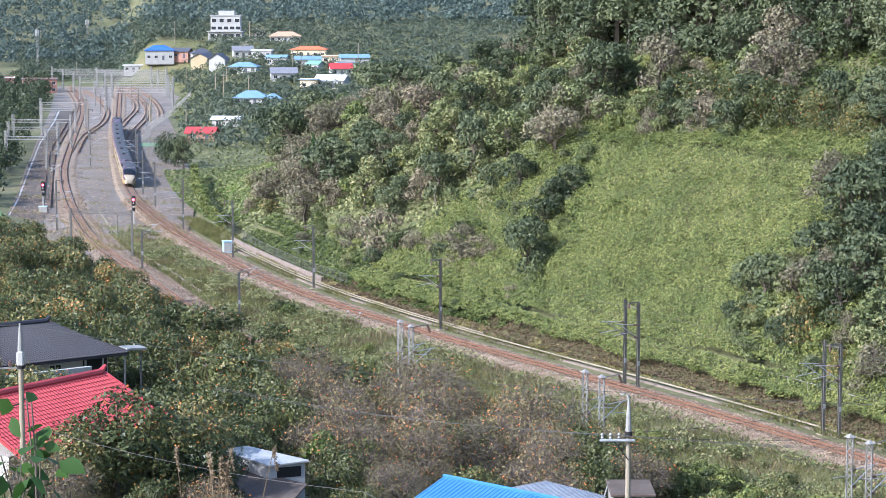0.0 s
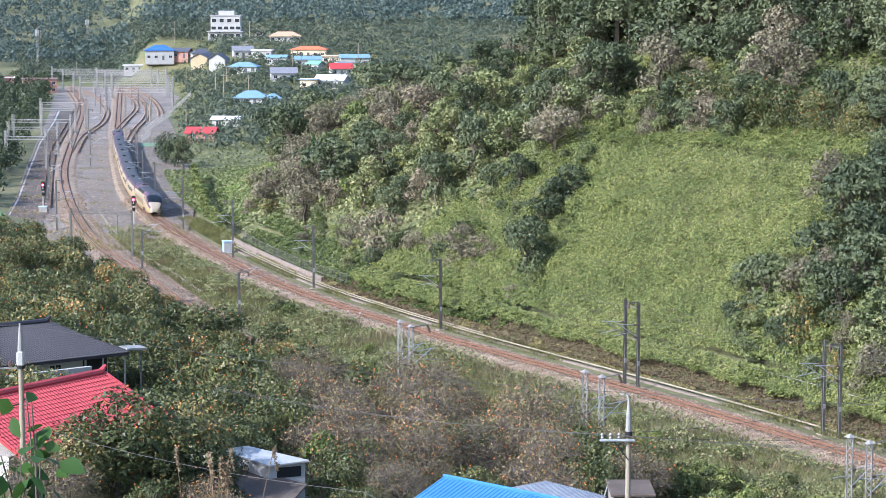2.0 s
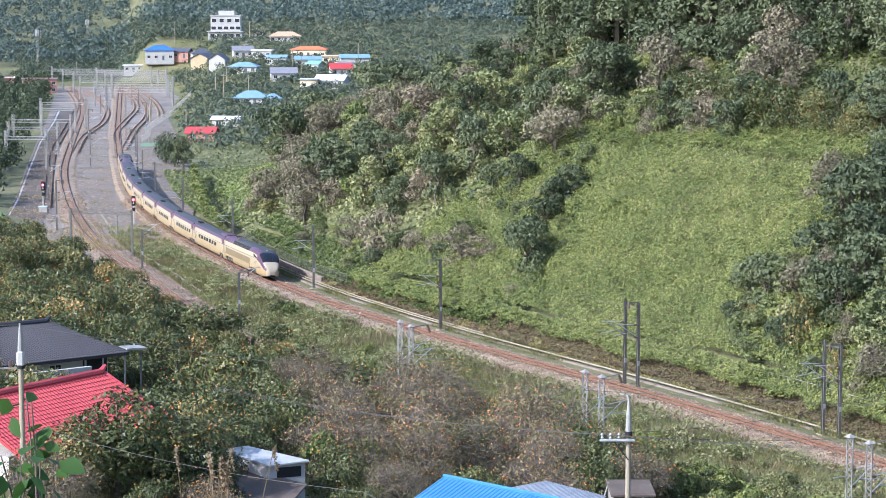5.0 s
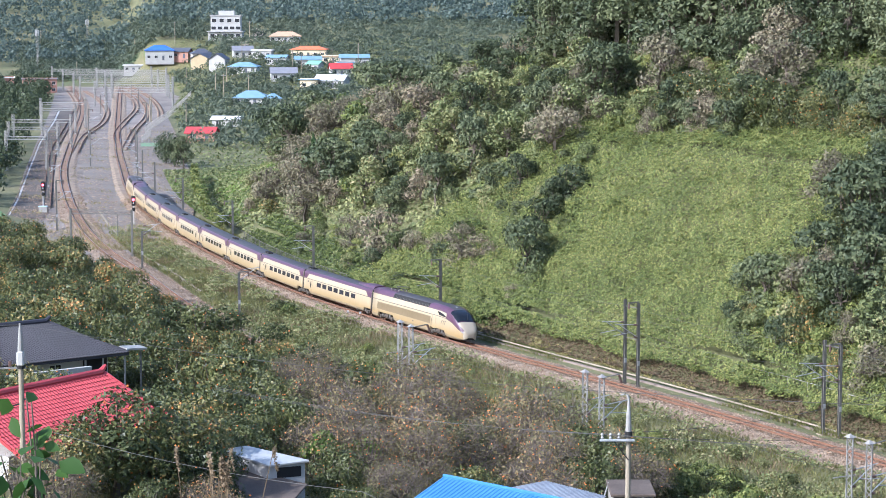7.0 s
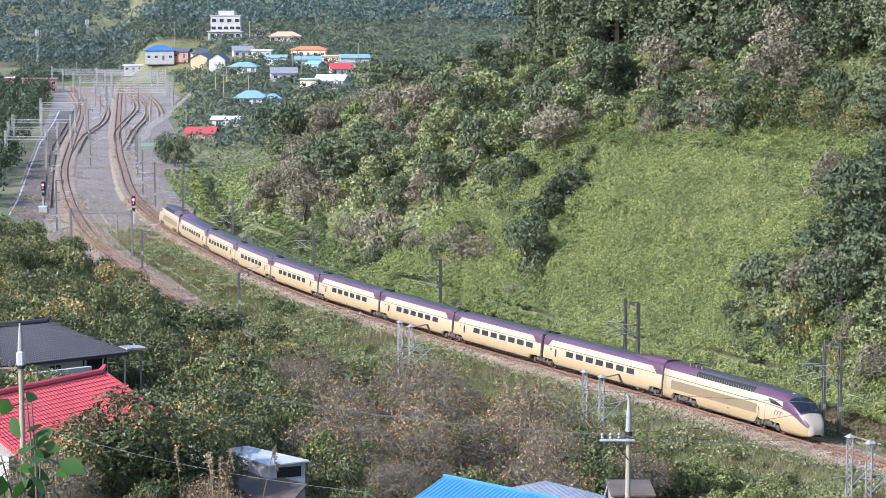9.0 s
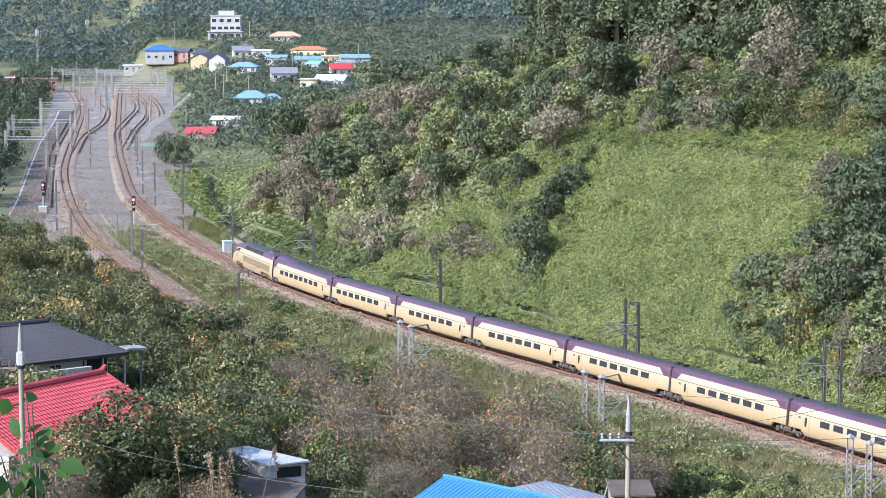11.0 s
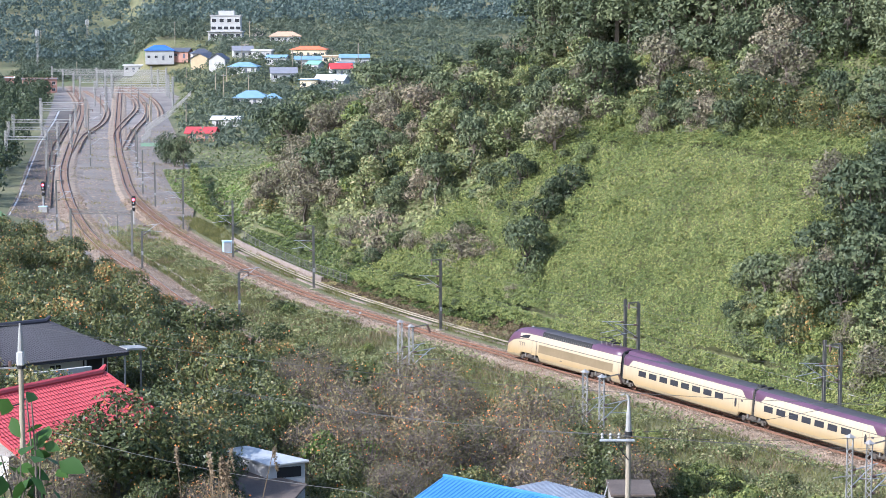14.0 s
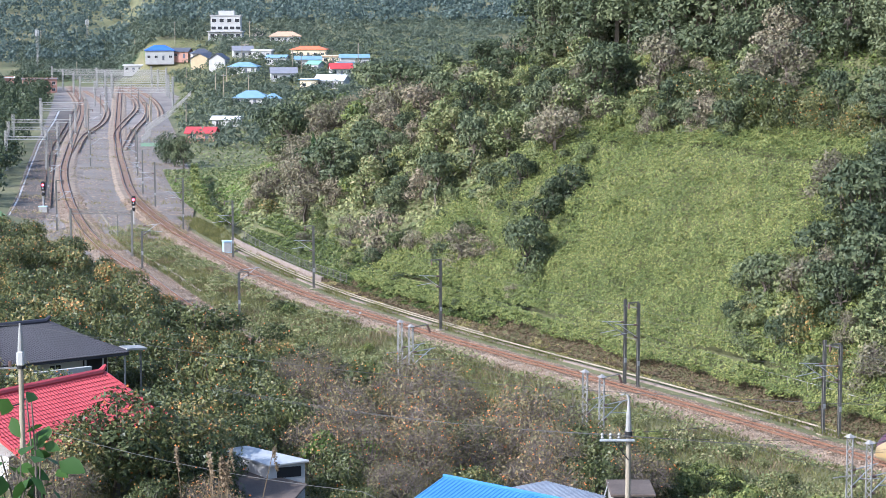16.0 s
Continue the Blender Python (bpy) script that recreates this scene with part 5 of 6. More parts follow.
def signal(x, y, h):
    s = empty("railway_signal", pose(x, y, land1(x, y)), "railway colour-light signal showing red", "railway signal")
    part("post", rod((0, 0, -0.3), (0, 0, h + 1.4), 0.09, 8), WHITEPAINT, s)
    head = part("signal_head", bev(box(-0.36, 0.36, -0.22, 0.1, h - 0.1, h + 1.7), 0.12), DARK, s, "black signal head")
    part("lamp", rod((0, -0.26, h + 1.0), (0, -0.22, h + 1.0), 0.24, 12), SIGNAL_RED, head, "lit red lamp")
    part("lamp", rod((0, -0.25, h + 0.4), (0, -0.22, h + 0.4), 0.13, 10), LAMP_GLASS, head)
    part("lower_head", bev(box(-0.3, 0.3, -0.2, 0.1, h - 1.1, h - 0.4), 0.15), DARK, s)
    part("ladder", join(rod((-0.2, 0.2, 0), (-0.2, 0.2, h), 0.025, 4), rod((0.2, 0.2, 0), (0.2, 0.2, h), 0.025, 4), *[rod((-0.2, 0.2, k * 0.5), (0.2, 0.2, k * 0.5), 0.02, 4) for k in range(1, int(h * 2))]), WHITEPAINT, s)
    part("base", bev(box(-0.4, 0.4, -0.4, 0.4, -0.5, 0.2)), SLEEPER, s)


signal(-55.4, 375.5, 3.6)
signal(-76.6, 402.0, 3.9)

# relay cabinets
cb = empty("relay_cabinet", pose(-34.5, 334.5, land1(-34.5, 334.5), 0, 0, 15), "pale blue relay cabinet beside the line", "cabinet")
part("body", bev(box(-0.7, 0.7, -0.5, 0.5, 0, 1.75), 0.04), PALEBLUE, cb)
part("lid", bev(box(-0.8, 0.8, -0.6, 0.6, 1.75, 1.95), 0.05), PALEBLUE, cb)
part("door", bev(box(-0.6, 0.6, -0.53, -0.49, 0.15, 1.65), 0.01), WHITEPAINT, cb)
c2 = empty("switch_cabinet", pose(-75.5, 396, land1(-75.5, 396)), "grey trackside switch cabinet", "cabinet")
part("body", bev(box(-0.8, 0.8, -0.5, 0.5, 0, 1.3), 0.04), STEEL, c2)
part("lid", bev(box(-0.85, 0.85, -0.55, 0.55, 1.3, 1.42), 0.03), PALEBLUE, c2)

# pipes and trough along the foot of the cutting
for off, zz, r, y0, y1 in ((5.15, -0.2, 0.09, 182, 338), (5.65, -0.12, 0.08, 245, 338)):
    prof = [(off + r * math.cos(a), zz + r * math.sin(a)) for a in np.linspace(0, 2 * math.pi, 8)[:-1]]
    tagged(new("trackside_pipe", mesh_from("trackside_pipe", *strip(MAIN_Y, MAIN_X, y0, y1, 3.0, prof, True), CONCRETE)), "long whitish cable pipe along the cutting", "pipe")
tagged(new("cable_trough", mesh_from("cable_trough", *strip(MAIN_Y, MAIN_X, 182, 345, 3.0, [(4.6, -0.6), (4.6, -0.42), (4.95, -0.42), (4.95, -0.6)]), SLEEPER)), "concrete cable trough beside the ballast", "cable trough")
tagged(new("retaining_wall", mesh_from("retaining_wall", *strip(MAIN_Y, MAIN_X, 292, 345, 3.0, [(6.2, -0.8), (6.25, 0.45), (6.6, 0.5), (6.65, -0.8)]), SLEEPER)), "low stained concrete retaining wall", "retaining wall", kind="structure")
# kerb of the second track's bank, and the paved strip
tagged(new("kerb", mesh_from("kerb", *strip(SIDE_Y, SIDE_X, 283, 398, 3.0, [(4.6, -0.6), (4.6, -0.22), (4.95, -0.22), (4.95, -0.6)]), CONCRETE)), "whitish concrete kerb beside the second track", "kerb", kind="structure")


def band(name, label, rows, z, mat, category):
    V = [(x, y, z) for y, a, b in rows for x in (a, b)]
    F = [(2 * k, 2 * k + 1, 2 * k + 3, 2 * k + 2) for k in range(len(rows) - 1)]
    return tagged(new(name, mesh_from(name, V, F, mat)), label, category, kind="structure")


band("asphalt_strip", "dark asphalt service road beside the yard", [(385, -80.5, -73.5), (422, -86, -77.8), (492, -97.5, -89.5), (590, -113.5, -105.5), (690, -128, -121), (760, -139, -133)], -0.33, ASPHALT, "road")
for off in (0.0,):
    band("road_edge_line", "white painted edge line of the service road", [(385, -80.2 + off, -79.9 + off), (422, -85.7 + off, -85.3 + off), (492, -97.2 + off, -96.8 + off), (590, -113.2 + off, -112.7 + off), (690, -127.7 + off, -127.1 + off), (760, -138.7 + off, -138 + off)], -0.326, WHITEPAINT, "road line")
band("concrete_apron", "grey concrete apron beside the main track", [(385, -49.8, -46.5), (407, -52.5, -48), (434, -57, -51), (470, -63.5, -56), (510, -72, -62), (548, -79.5, -69), (585, -83.5, -74)], -0.355, surface("worn_concrete", [(0.3, (0.13, 0.108, 0.09)), (0.7, (0.21, 0.18, 0.15))], 0.2, 0.9, 0, 3, 0.2), "apron")
band("yard_path", "grey worn concrete path between the tracks", [(352, -55, -47.5), (380, -62.5, -56.5), (420, -71, -64), (470, -80.5, -73), (530, -91, -83.5), (600, -101, -94.5)], -0.335, surface("path_concrete", [(0.3, (0.15, 0.127, 0.105)), (0.7, (0.22, 0.19, 0.16))], 0.15, 0.9, 0, 3, 0.2), "path")


# station branches
def branch(pts):
    k = sorted([(y, x) for x, y in pts])
    ty, tx = curve_table(k)
    idx = strip(ty, tx, k[0][0], k[-1][0], 4.0, [(-1.3, -0.41), (-1.1, -0.34), (1.1, -0.34), (1.3, -0.41)])
    b = tagged(new("branch_track", mesh_from("branch_track", idx[0], idx[1], BALLAST)), "rusty station track set in gravel", "railway track", kind="structure")
    for o in (-0.75, 0.75):
        v, f = strip(ty, tx, k[0][0], k[-1][0], 4.0, [(o - 0.09, -0.26), (o - 0.06, -0.02), (o + 0.06, -0.02), (o + 0.09, -0.26)])
        part("rail", (v, f), RUST, b)


branch([(-94.1, 703), (-101.5, 757), (-117.2, 848), (-136.8, 939), (-147.1, 983)])
branch([(-84.5, 556), (-94.6, 648), (-100.2, 710), (-106, 757), (-120.6, 843), (-142.4, 951)])
branch([(-95.5, 545), (-104.8, 616), (-109.8, 678), (-117.6, 738), (-132.7, 820), (-156.5, 922)])
branch([(-76.5, 404), (-92, 492), (-104.2, 564), (-113.4, 629), (-126.7, 721), (-138.6, 798), (-165, 930)])
branch([(-87, 565), (-97, 625), (-104, 690), (-112, 770), (-125, 850), (-145, 940)])


# wires over the tracks
def wire_run(name, label, pts, sag=0.3, r=0.02, category="wire"):
    path = []
    for a, b in zip(pts[:-1], pts[1:]):
        a, b = Vector(a), Vector(b)
        for k in range(8):
            t = k / 8
            path.append((a.lerp(b, t) - Vector((0, 0, sag * 4 * t * (1 - t))), r))
    path.append((Vector(pts[-1]), r))
    return tagged(new(name, mesh_from(name, *tubes([path], 4), WIRE)), label, category)


mast_places = sorted([(y, x) for x, y, _, _ in HILL_MASTS if (x, y) not in ((35.4, 192.9), (19.1, 218.3))])
over, feed, feed2 = [], [], []
for y, x in [(165, 52)] + mast_places + [(545, -81)]:
    w = np.interp(y, MAIN_Y, MAIN_X)
    over.append((float(w), y, 6.35))
    feed.append((x - 1.0, y, 8.0))
    feed2.append((x + 0.1, y, 6.7))
wire_run("catenary_wire", "thin catenary wire above the main track", over, 0.7, 0.012)
wire_run("contact_wire", "thin contact wire above the main track", [(a, b, 5.25) for a, b, _ in over], 0.02, 0.011)
wire_run("feeder_wire", "thin feeder wire along the mast tops", feed, 0.5, 0.015)
wire_run("return_wire", "thin return wire along the masts", feed2, 0.5, 0.013)
side_pts = [(float(np.interp(y, SIDE_Y, SIDE_X)), y) for y in (150, 185, 208, 265, 312, 366, 425, 470, 505)]
wire_run("contact_wire", "thin contact wire above the second track", [(x, y, 4.3 if y < 250 else 5.2) for x, y in side_pts], 0.1, 0.012)
wire_run("catenary_wire", "thin catenary wire above the second track", [(x, y, 5.2 if y < 250 else 6.4) for x, y in side_pts], 0.6, 0.012)


def fence(label, pts, h, step, mat, rails=2, mesh=True):
    """Posts and rails along a line of ground points."""
    fz = empty("fence", pose(0, 0, 0), label, "fence")
    for (x0, y0), (x1, y1) in zip(pts[:-1], pts[1:]):
        n = max(1, int(math.hypot(x1 - x0, y1 - y0) / step))
        for k in range(n):
            t = k / n
            x, y = x0 + (x1 - x0) * t, y0 + (y1 - y0) * t
            z = land1(x, y)
            part("post", rod((x, y, z - 0.3), (x, y, z + h), 0.045, 5), mat, fz)
        z0, z1 = land1(x0, y0), land1(x1, y1)
        for k in range(rails):
            hh = h * (k + 1) / rails - 0.04
            part("rail", rod((x0, y0, z0 + hh), (x1, y1, z1 + hh), 0.035, 4), mat, fz)
        if mesh:
            m = int(math.hypot(x1 - x0, y1 - y0) / 0.35)
            shapes = [rod((x0 + (x1 - x0) * k / m, y0 + (y1 - y0) * k / m, z0 + (z1 - z0) * k / m + 0.1), (x0 + (x1 - x0) * k / m, y0 + (y1 - y0) * k / m, z0 + (z1 - z0) * k / m + h), 0.012, 3) for k in range(m)]
            tagged(part("bar_mesh", join(*shapes), mat, fz), kind="stuff")
    return fz


def offset_line(d, ys):
    out = []
    for y in ys:
        s = float(np.interp(y, MAIN_Y[1:], np.diff(MAIN_X) / np.diff(MAIN_Y)))
        out.append((float(np.interp(y, MAIN_Y, MAIN_X)) + d * math.sqrt(1 + s * s), float(y)))
    return out


fence("weathered wire fence above the retaining wall", offset_line(7.4, np.arange(290, 346, 5.0)), 2.1, 2.5, MAST)
fence("galvanised wire fence on the bank", offset_line(9.2, np.arange(178, 212, 5.5)), 1.9, 2.6, STEEL, 1, False)
fence("long tall grey panel fence beside the station tracks", [(-88.5, 625), (-90, 645), (-93.5, 720), (-97.0, 790), (-99, 830)], 2.4, 3, STEEL, 3)
fence("small grey wire fence round the green", [(-74.5, 588), (-84.5, 590), (-86, 620)], 2.0, 2, STEEL)
fence("green station fence at the end of the yard", [(-178, 990), (-160, 992), (-140, 992), (-122, 985)], 2.6, 4, GREENPAINT)
fence("green panel fence beside the road", [(-84, 395), (-79, 372), (-75, 360)], 2.4, 1.2, GREENPAINT)
band("green_court", "small bright green grass plot inside a fence", [(574, -82.5, -75.5), (588, -84.5, -76)], -0.3, GREENPAINT, "grass plot")
for k in range(9):
    x, y = -72.5 + k * 1.55, 352 - k * 3.6
    b = empty("guard_block", pose(x, y, land1(x, y), 0, 0, -30), "whitish concrete guard block on the bank", "guard block", "guard blocks")
    part("block", bev(box(-0.5, 0.5, -0.2, 0.2, -0.3, 0.6), 0.06), WHITEPAINT, b)


# ---------------------------------------------------------------- houses
def paint_of(name, c, rough=0.6):
    return surface(name, [(0.3, [v * 0.82 for v in c]), (0.7, [min(1, v * 1.1) for v in c])], 0.5, rough, 0, 6, 0.15)


WALLS = {"white": paint_of("white_wall", (0.40, 0.385, 0.36)), "cream": paint_of("cream_wall", (0.60, 0.50, 0.34)), "brick": paint_of("brick_wall", (0.36, 0.19, 0.14)), "grey": paint_of("grey_wall", (0.40, 0.39, 0.37)), "yellow": paint_of("yellow_wall", (0.38, 0.30, 0.17))}
ROOFS = {"blue": paint_of("blue_roof", (0.05, 0.14, 0.48)), "lightblue": paint_of("light_blue_roof", (0.18, 0.285, 0.37)), "red": paint_of("red_roof", (0.40, 0.05, 0.05)), "orange": paint_of("orange_roof", (0.60, 0.17, 0.07)), "dark": paint_of("dark_tile_roof", (0.075, 0.08, 0.10)), "tan": paint_of("tan_roof", (0.48, 0.32, 0.20)), "white": paint_of("white_roof", (0.58, 0.58, 0.57)), "green": paint_of("green_roof", (0.20, 0.40, 0.30)), "grey": paint_of("grey_roof", (0.20, 0.20, 0.22))}
TRIM = plain("window_frame_paint", (0.6, 0.6, 0.58), 0.5)


def house(x, y, w, d, h, rise, kind, wall, roof, turn, label, z=None):
    zz = land1(x, y) if z is None else z
    o = empty("house", pose(x, y, zz, 0, 0, turn), label, "house", "village houses")
    part("wall", bev(box(-w / 2, w / 2, -d / 2, d / 2, -2.0, h), 0.03), WALLS[wall], o)
    e = 0.5
    W, D, t = w / 2 + e, d / 2 + e, 0.18
    if kind == "gable":
        v = [(-W, -D, h), (W, -D, h), (W, D, h), (-W, D, h), (-W, 0, h + rise), (W, 0, h + rise)]
        v += [(a, b, c + t) for a, b, c in v]
        f = [(6, 7, 11, 10), (8, 9, 10, 11), (0, 4, 5, 1), (2, 5, 4, 3), (0, 1, 7, 6), (2, 3, 9, 8), (0, 6, 10, 4), (4, 10, 9, 3), (1, 5, 11, 7), (5, 2, 8, 11)]
        part("roof", (v, f), ROOFS[roof], o)
        for s in (-1, 1):
            part("gable_wall", ([(s * w / 2, -d / 2, h - 0.01), (s * w / 2, d / 2, h - 0.01), (s * w / 2, 0, h + rise * 0.93)], [(0, 1, 2)]), WALLS[wall], o)
    elif kind == "hip":
        r = max(0.3, W - D * 0.9)
        v = [(-W, -D, h), (W, -D, h), (W, D, h), (-W, D, h), (-r, 0, h + rise), (r, 0, h + rise), (-W, -D, h + t), (W, -D, h + t), (W, D, h + t), (-W, D, h + t), (-r, 0, h + rise + t), (r, 0, h + rise + t)]
        f = [(0, 3, 2, 1), (0, 1, 7, 6), (1, 2, 8, 7), (2, 3, 9, 8), (3, 0, 6, 9), (6, 7, 11, 10), (7, 8, 11), (8, 9, 10, 11), (9, 6, 10)]
        part("roof", (v, f), ROOFS[roof], o)
        part("ridge", tubes([[((-r, 0, h + rise + t), 0.12), ((r, 0, h + rise + t), 0.12)]], 6), ROOFS[roof], o)
    else:
        part("roof", bev(join(box(-W, W, -D, D, h, h + 0.35)), 0.05), ROOFS[roof], o)
        part("parapet", join(box(-w / 2, w / 2, -d / 2, -d / 2 + 0.2, h + 0.35, h + 0.7)), WALLS[wall], o)
    n = max(2, int(w / 2.8))
    for fl in range(max(1, int(h / 2.8))):
        for k in range(n):
            xx = -w / 2 + w * (k + 0.5) / n
            if k == n // 2 and fl == 0:
                part("door", bev(box(xx - 0.5, xx + 0.5, -d / 2 - 0.05, -d / 2 + 0.02, 0, 2.05), 0.01), ROOFS["dark"], o)
                continue
            wd = part("window", bev(box(xx - 0.75, xx + 0.75, -d / 2 - 0.06, -d / 2 + 0.02, fl * 2.8 + 0.9, fl * 2.8 + 2.2), 0.01), TRIM, o)
            part("pane", box(xx - 0.68, xx - 0.03, -d / 2 - 0.075, -d / 2 - 0.055, fl * 2.8 + 0.97, fl * 2.8 + 2.13), GLASS, wd)
            part("pane", box(xx + 0.03, xx + 0.68, -d / 2 - 0.075, -d / 2 - 0.055, fl * 2.8 + 0.97, fl * 2.8 + 2.13), GLASS, wd)
    return o


house(-132.0, 985, 13.2, 9, 4.4, 2.2, "hip", "white", "blue", 8, "two-storey white house with a deep blue hip roof")
house(-144.7, 989, 9.0, 6, 3.0, 0.4, "flat", "white", "white", 5, "low white flat-roofed outbuilding")
house(-121.7, 986, 7.9, 7, 2.8, 1.8, "gable", "brick", "dark", -10, "brick house with a dark gable roof")
house(-105.3, 934, 12.5, 8, 3.0, 2.2, "gable", "yellow", "dark", 75, "yellow-fronted house with a dark gable roof")
house(-109.0, 955, 9, 7, 3.0, 2.0, "hip", "white", "dark", 15, "white house with a dark tile roof")
house(-95.4, 901, 7.3, 7, 3.2, 2.6, "gable", "white", "dark", 80, "white gabled house with a steep dark roof")
house(-87.6, 924, 8.5, 7, 2.8, 2.0, "gable", "white", "grey", 12, "white house with a grey gable roof")
house(-78.6, 921, 8.7, 7, 3.2, 0.5, "flat", "white", "white", -4, "plain white flat-roofed house")
house(-69.9, 895, 8.4, 6, 2.8, 1.2, "gable", "white", "lightblue", -12, "white house with a light blue metal roof")
house(-73.8, 990, 14.6, 8, 2.6, 2.0, "hip", "white", "tan", 5, "long white house with a tan tile roof")
house(-58.2, 923, 15.4, 8, 3.4, 1.3, "hip", "cream", "orange", -5, "cream house with an orange-red hip roof")
house(-56.8, 889, 10.7, 7, 2.7, 1.4, "gable", "white", "lightblue", 8, "white house with a sky blue metal roof")
house(-52.6, 871, 5.4, 5, 2.6, 1.4, "gable", "white", "green", -25, "small white house with a green roof")
house(-46.7, 901, 9.7, 6, 2.8, 0.5, "flat", "cream", "tan", 0, "low house with a salmon flat roof")
house(-37.3, 889, 12.0, 7, 3.4, 1.5, "gable", "white", "lightblue", 6, "white house with a long sky blue roof")
house(-40.4, 878, 6.0, 5, 2.5, 0.4, "flat", "white", "lightblue", 10, "small shed with a light blue flat roof")
house(-41.4, 854, 8.6, 6, 2.6, 2.2, "gable", "white", "red", 12, "small white house with a bright red roof")
house(-81.0, 862, 11.5, 7, 2.6, 1.6, "hip", "white", "lightblue", -8, "white house with a pale blue hip roof")
house(-63.1, 836, 10.1, 7, 2.8, 2.2, "gable", "grey", "grey", 8, "grey house with a slate-grey gable roof")
house(-51.2, 808, 6.5, 5, 3.4, 0.4, "flat", "cream", "lightblue", -5, "boxy shed with a light blue flat roof")
house(-42.6, 812, 11.5, 8, 2.8, 2.0, "gable", "white", "white", -15, "white house with a pale grey gable roof")
house(-66.0, 727, 12.1, 9, 2.4, 2.2, "hip", "white", "lightblue", 0, "low white building with a tented pale blue roof")
house(-58.5, 725, 4.8, 4, 2.2, 1.6, "hip", "white", "lightblue", 20, "small pavilion with a pale blue tented roof")
house(-68.0, 594, 8.0, 6, 2.3, 1.6, "gable", "brick", "red", -6, "brick cottage with a bright red roof")
house(-65.4, 638, 8.2, 5, 2.4, 0.9, "gable", "white", "white", -8, "white shed with a pale metal roof")
house(-173.9, 910, 14.6, 9, 6.0, 0.5, "flat", "brick", "grey", 12, "red brick station building with a flat roof")
house(-189.5, 910, 9, 8, 6.5, 0.5, "flat", "brick", "white", 12, "brick station annex with a pale roof")
# the large white building in its tiers
villa = empty("villa", pose(-102.8, 1004, land1(-102.8, 1004), 0, 0, 0), "large white flat-roofed villa in stepped tiers", "villa", "")
part("wall", bev(box(-8.0, 8.0, -5, 5, -2, 3.4), 0.05), WALLS["white"], villa)
part("wall", bev(box(-7.0, 7.0, -3, 5, 3.9, 11.0), 0.05), WALLS["white"], villa)
part("slab", bev(box(-8.6, 8.6, -5.8, 5.4, 3.4, 3.9), 0.08), WALLS["white"], villa)
part("slab", bev(box(-7.4, 7.4, -3.4, 5.4, 11.0, 11.4), 0.08), WALLS["white"], villa)
part("stair_house", bev(box(-3.5, 4.0, -0.5, 4, 11.4, 13.4), 0.05), WALLS["grey"], villa)
for fx, fy, fz, fw, fh in [(-6 + 3 * k, -5.03, 0.7, 2.2, 1.9) for k in range(5)] + [(-5.6 + 2.9 * k, -3.03, 4.5, 2.3, 1.6) for k in range(5)] + [(-5.4 + 3.6 * k, -3.03, 7.9, 2.2, 1.9) for k in range(4)]:
    wd = part("window", bev(box(fx - fw / 2, fx + fw / 2, fy - 0.06, fy + 0.03, fz, fz + fh), 0.01), TRIM, villa)
    part("pane", box(fx - fw / 2 + 0.1, fx + fw / 2 - 0.1, fy - 0.085, fy - 0.06, fz + 0.1, fz + fh - 0.1), GLASS, wd)
band("village_lane", "pale concrete lane climbing past the villa", [(955, -93, -88), (985, -95, -90.5), (1010, -92, -86.5), (1040, -93, -88), (1065, -98, -93)], 0, CONCRETE, "lane")
lane = bpy.data.objects["village_lane"]
for v in lane.data.vertices:
    v.co.z = land1(v.co.x, v.co.y) + 0.35

# towers and village poles
for x, y, h in ((-201.8, 1201, 16), (-202, 1053, 22)):
    tw = empty("antenna_tower", pose(x, y, land1(x, y)), "slender lattice antenna tower beyond the station", "antenna tower")
    lattice(tw, (0, 0, 0), (0, 0, h), 0.8, STEEL, 16)
    for k in range(3):
        part("antenna", bev(box(-0.9 + k * 0.7, -0.5 + k * 0.7, -0.6, -0.2, h - 3.5, h - 0.5), 0.05), WHITEPAINT, tw)
vg = np.random.default_rng(5)
for x, y in ((-82, 800), (-84, 780), (-79, 760), (-96, 690), (-93, 672), (-78, 640), (-45, 858), (-35, 872), (-57, 850), (-62, 870), (-86, 905), (-110, 905), (-126, 995), (-90, 985), (-36, 900), (-70, 760), (-228, 1200), (-150, 1030), (-175, 1010)):
    p = empty("utility_pole", pose(x, y, land1(x, y), 0, 0, vg.random() * 90), "grey concrete utility pole in the village", "utility pole", "village poles")
    h = 8.5 + 2 * vg.random()
    part("post", tubes([[((0, 0, -0.5), 0.2), ((0, 0, h), 0.13)]], 6), CONCRETE, p)
    part("crossarm", box(-0.9, 0.9, -0.06, 0.06, h - 0.7, h - 0.55), STEEL, p)


# ---------------------------------------------------------------- near houses
TILE_RED = surface("red_glazed_tile", [(0.3, (0.34, 0.035, 0.04)), (0.7, (0.46, 0.058, 0.062))], 0.4, 0.45, 0, 5, 0.1)
TILE_DARK = surface("dark_glazed_tile", [(0.3, (0.016, 0.015, 0.02)), (0.7, (0.034, 0.032, 0.042))], 0.4, 0.65, 0, 5, 0.1)
STUCCO = surface("stained_stucco", [(0.25, (0.20, 0.185, 0.16)), (0.45, (0.36, 0.34, 0.30)), (0.8, (0.46, 0.44, 0.40))], 0.35, 0.9, 0, 3, 0.2)


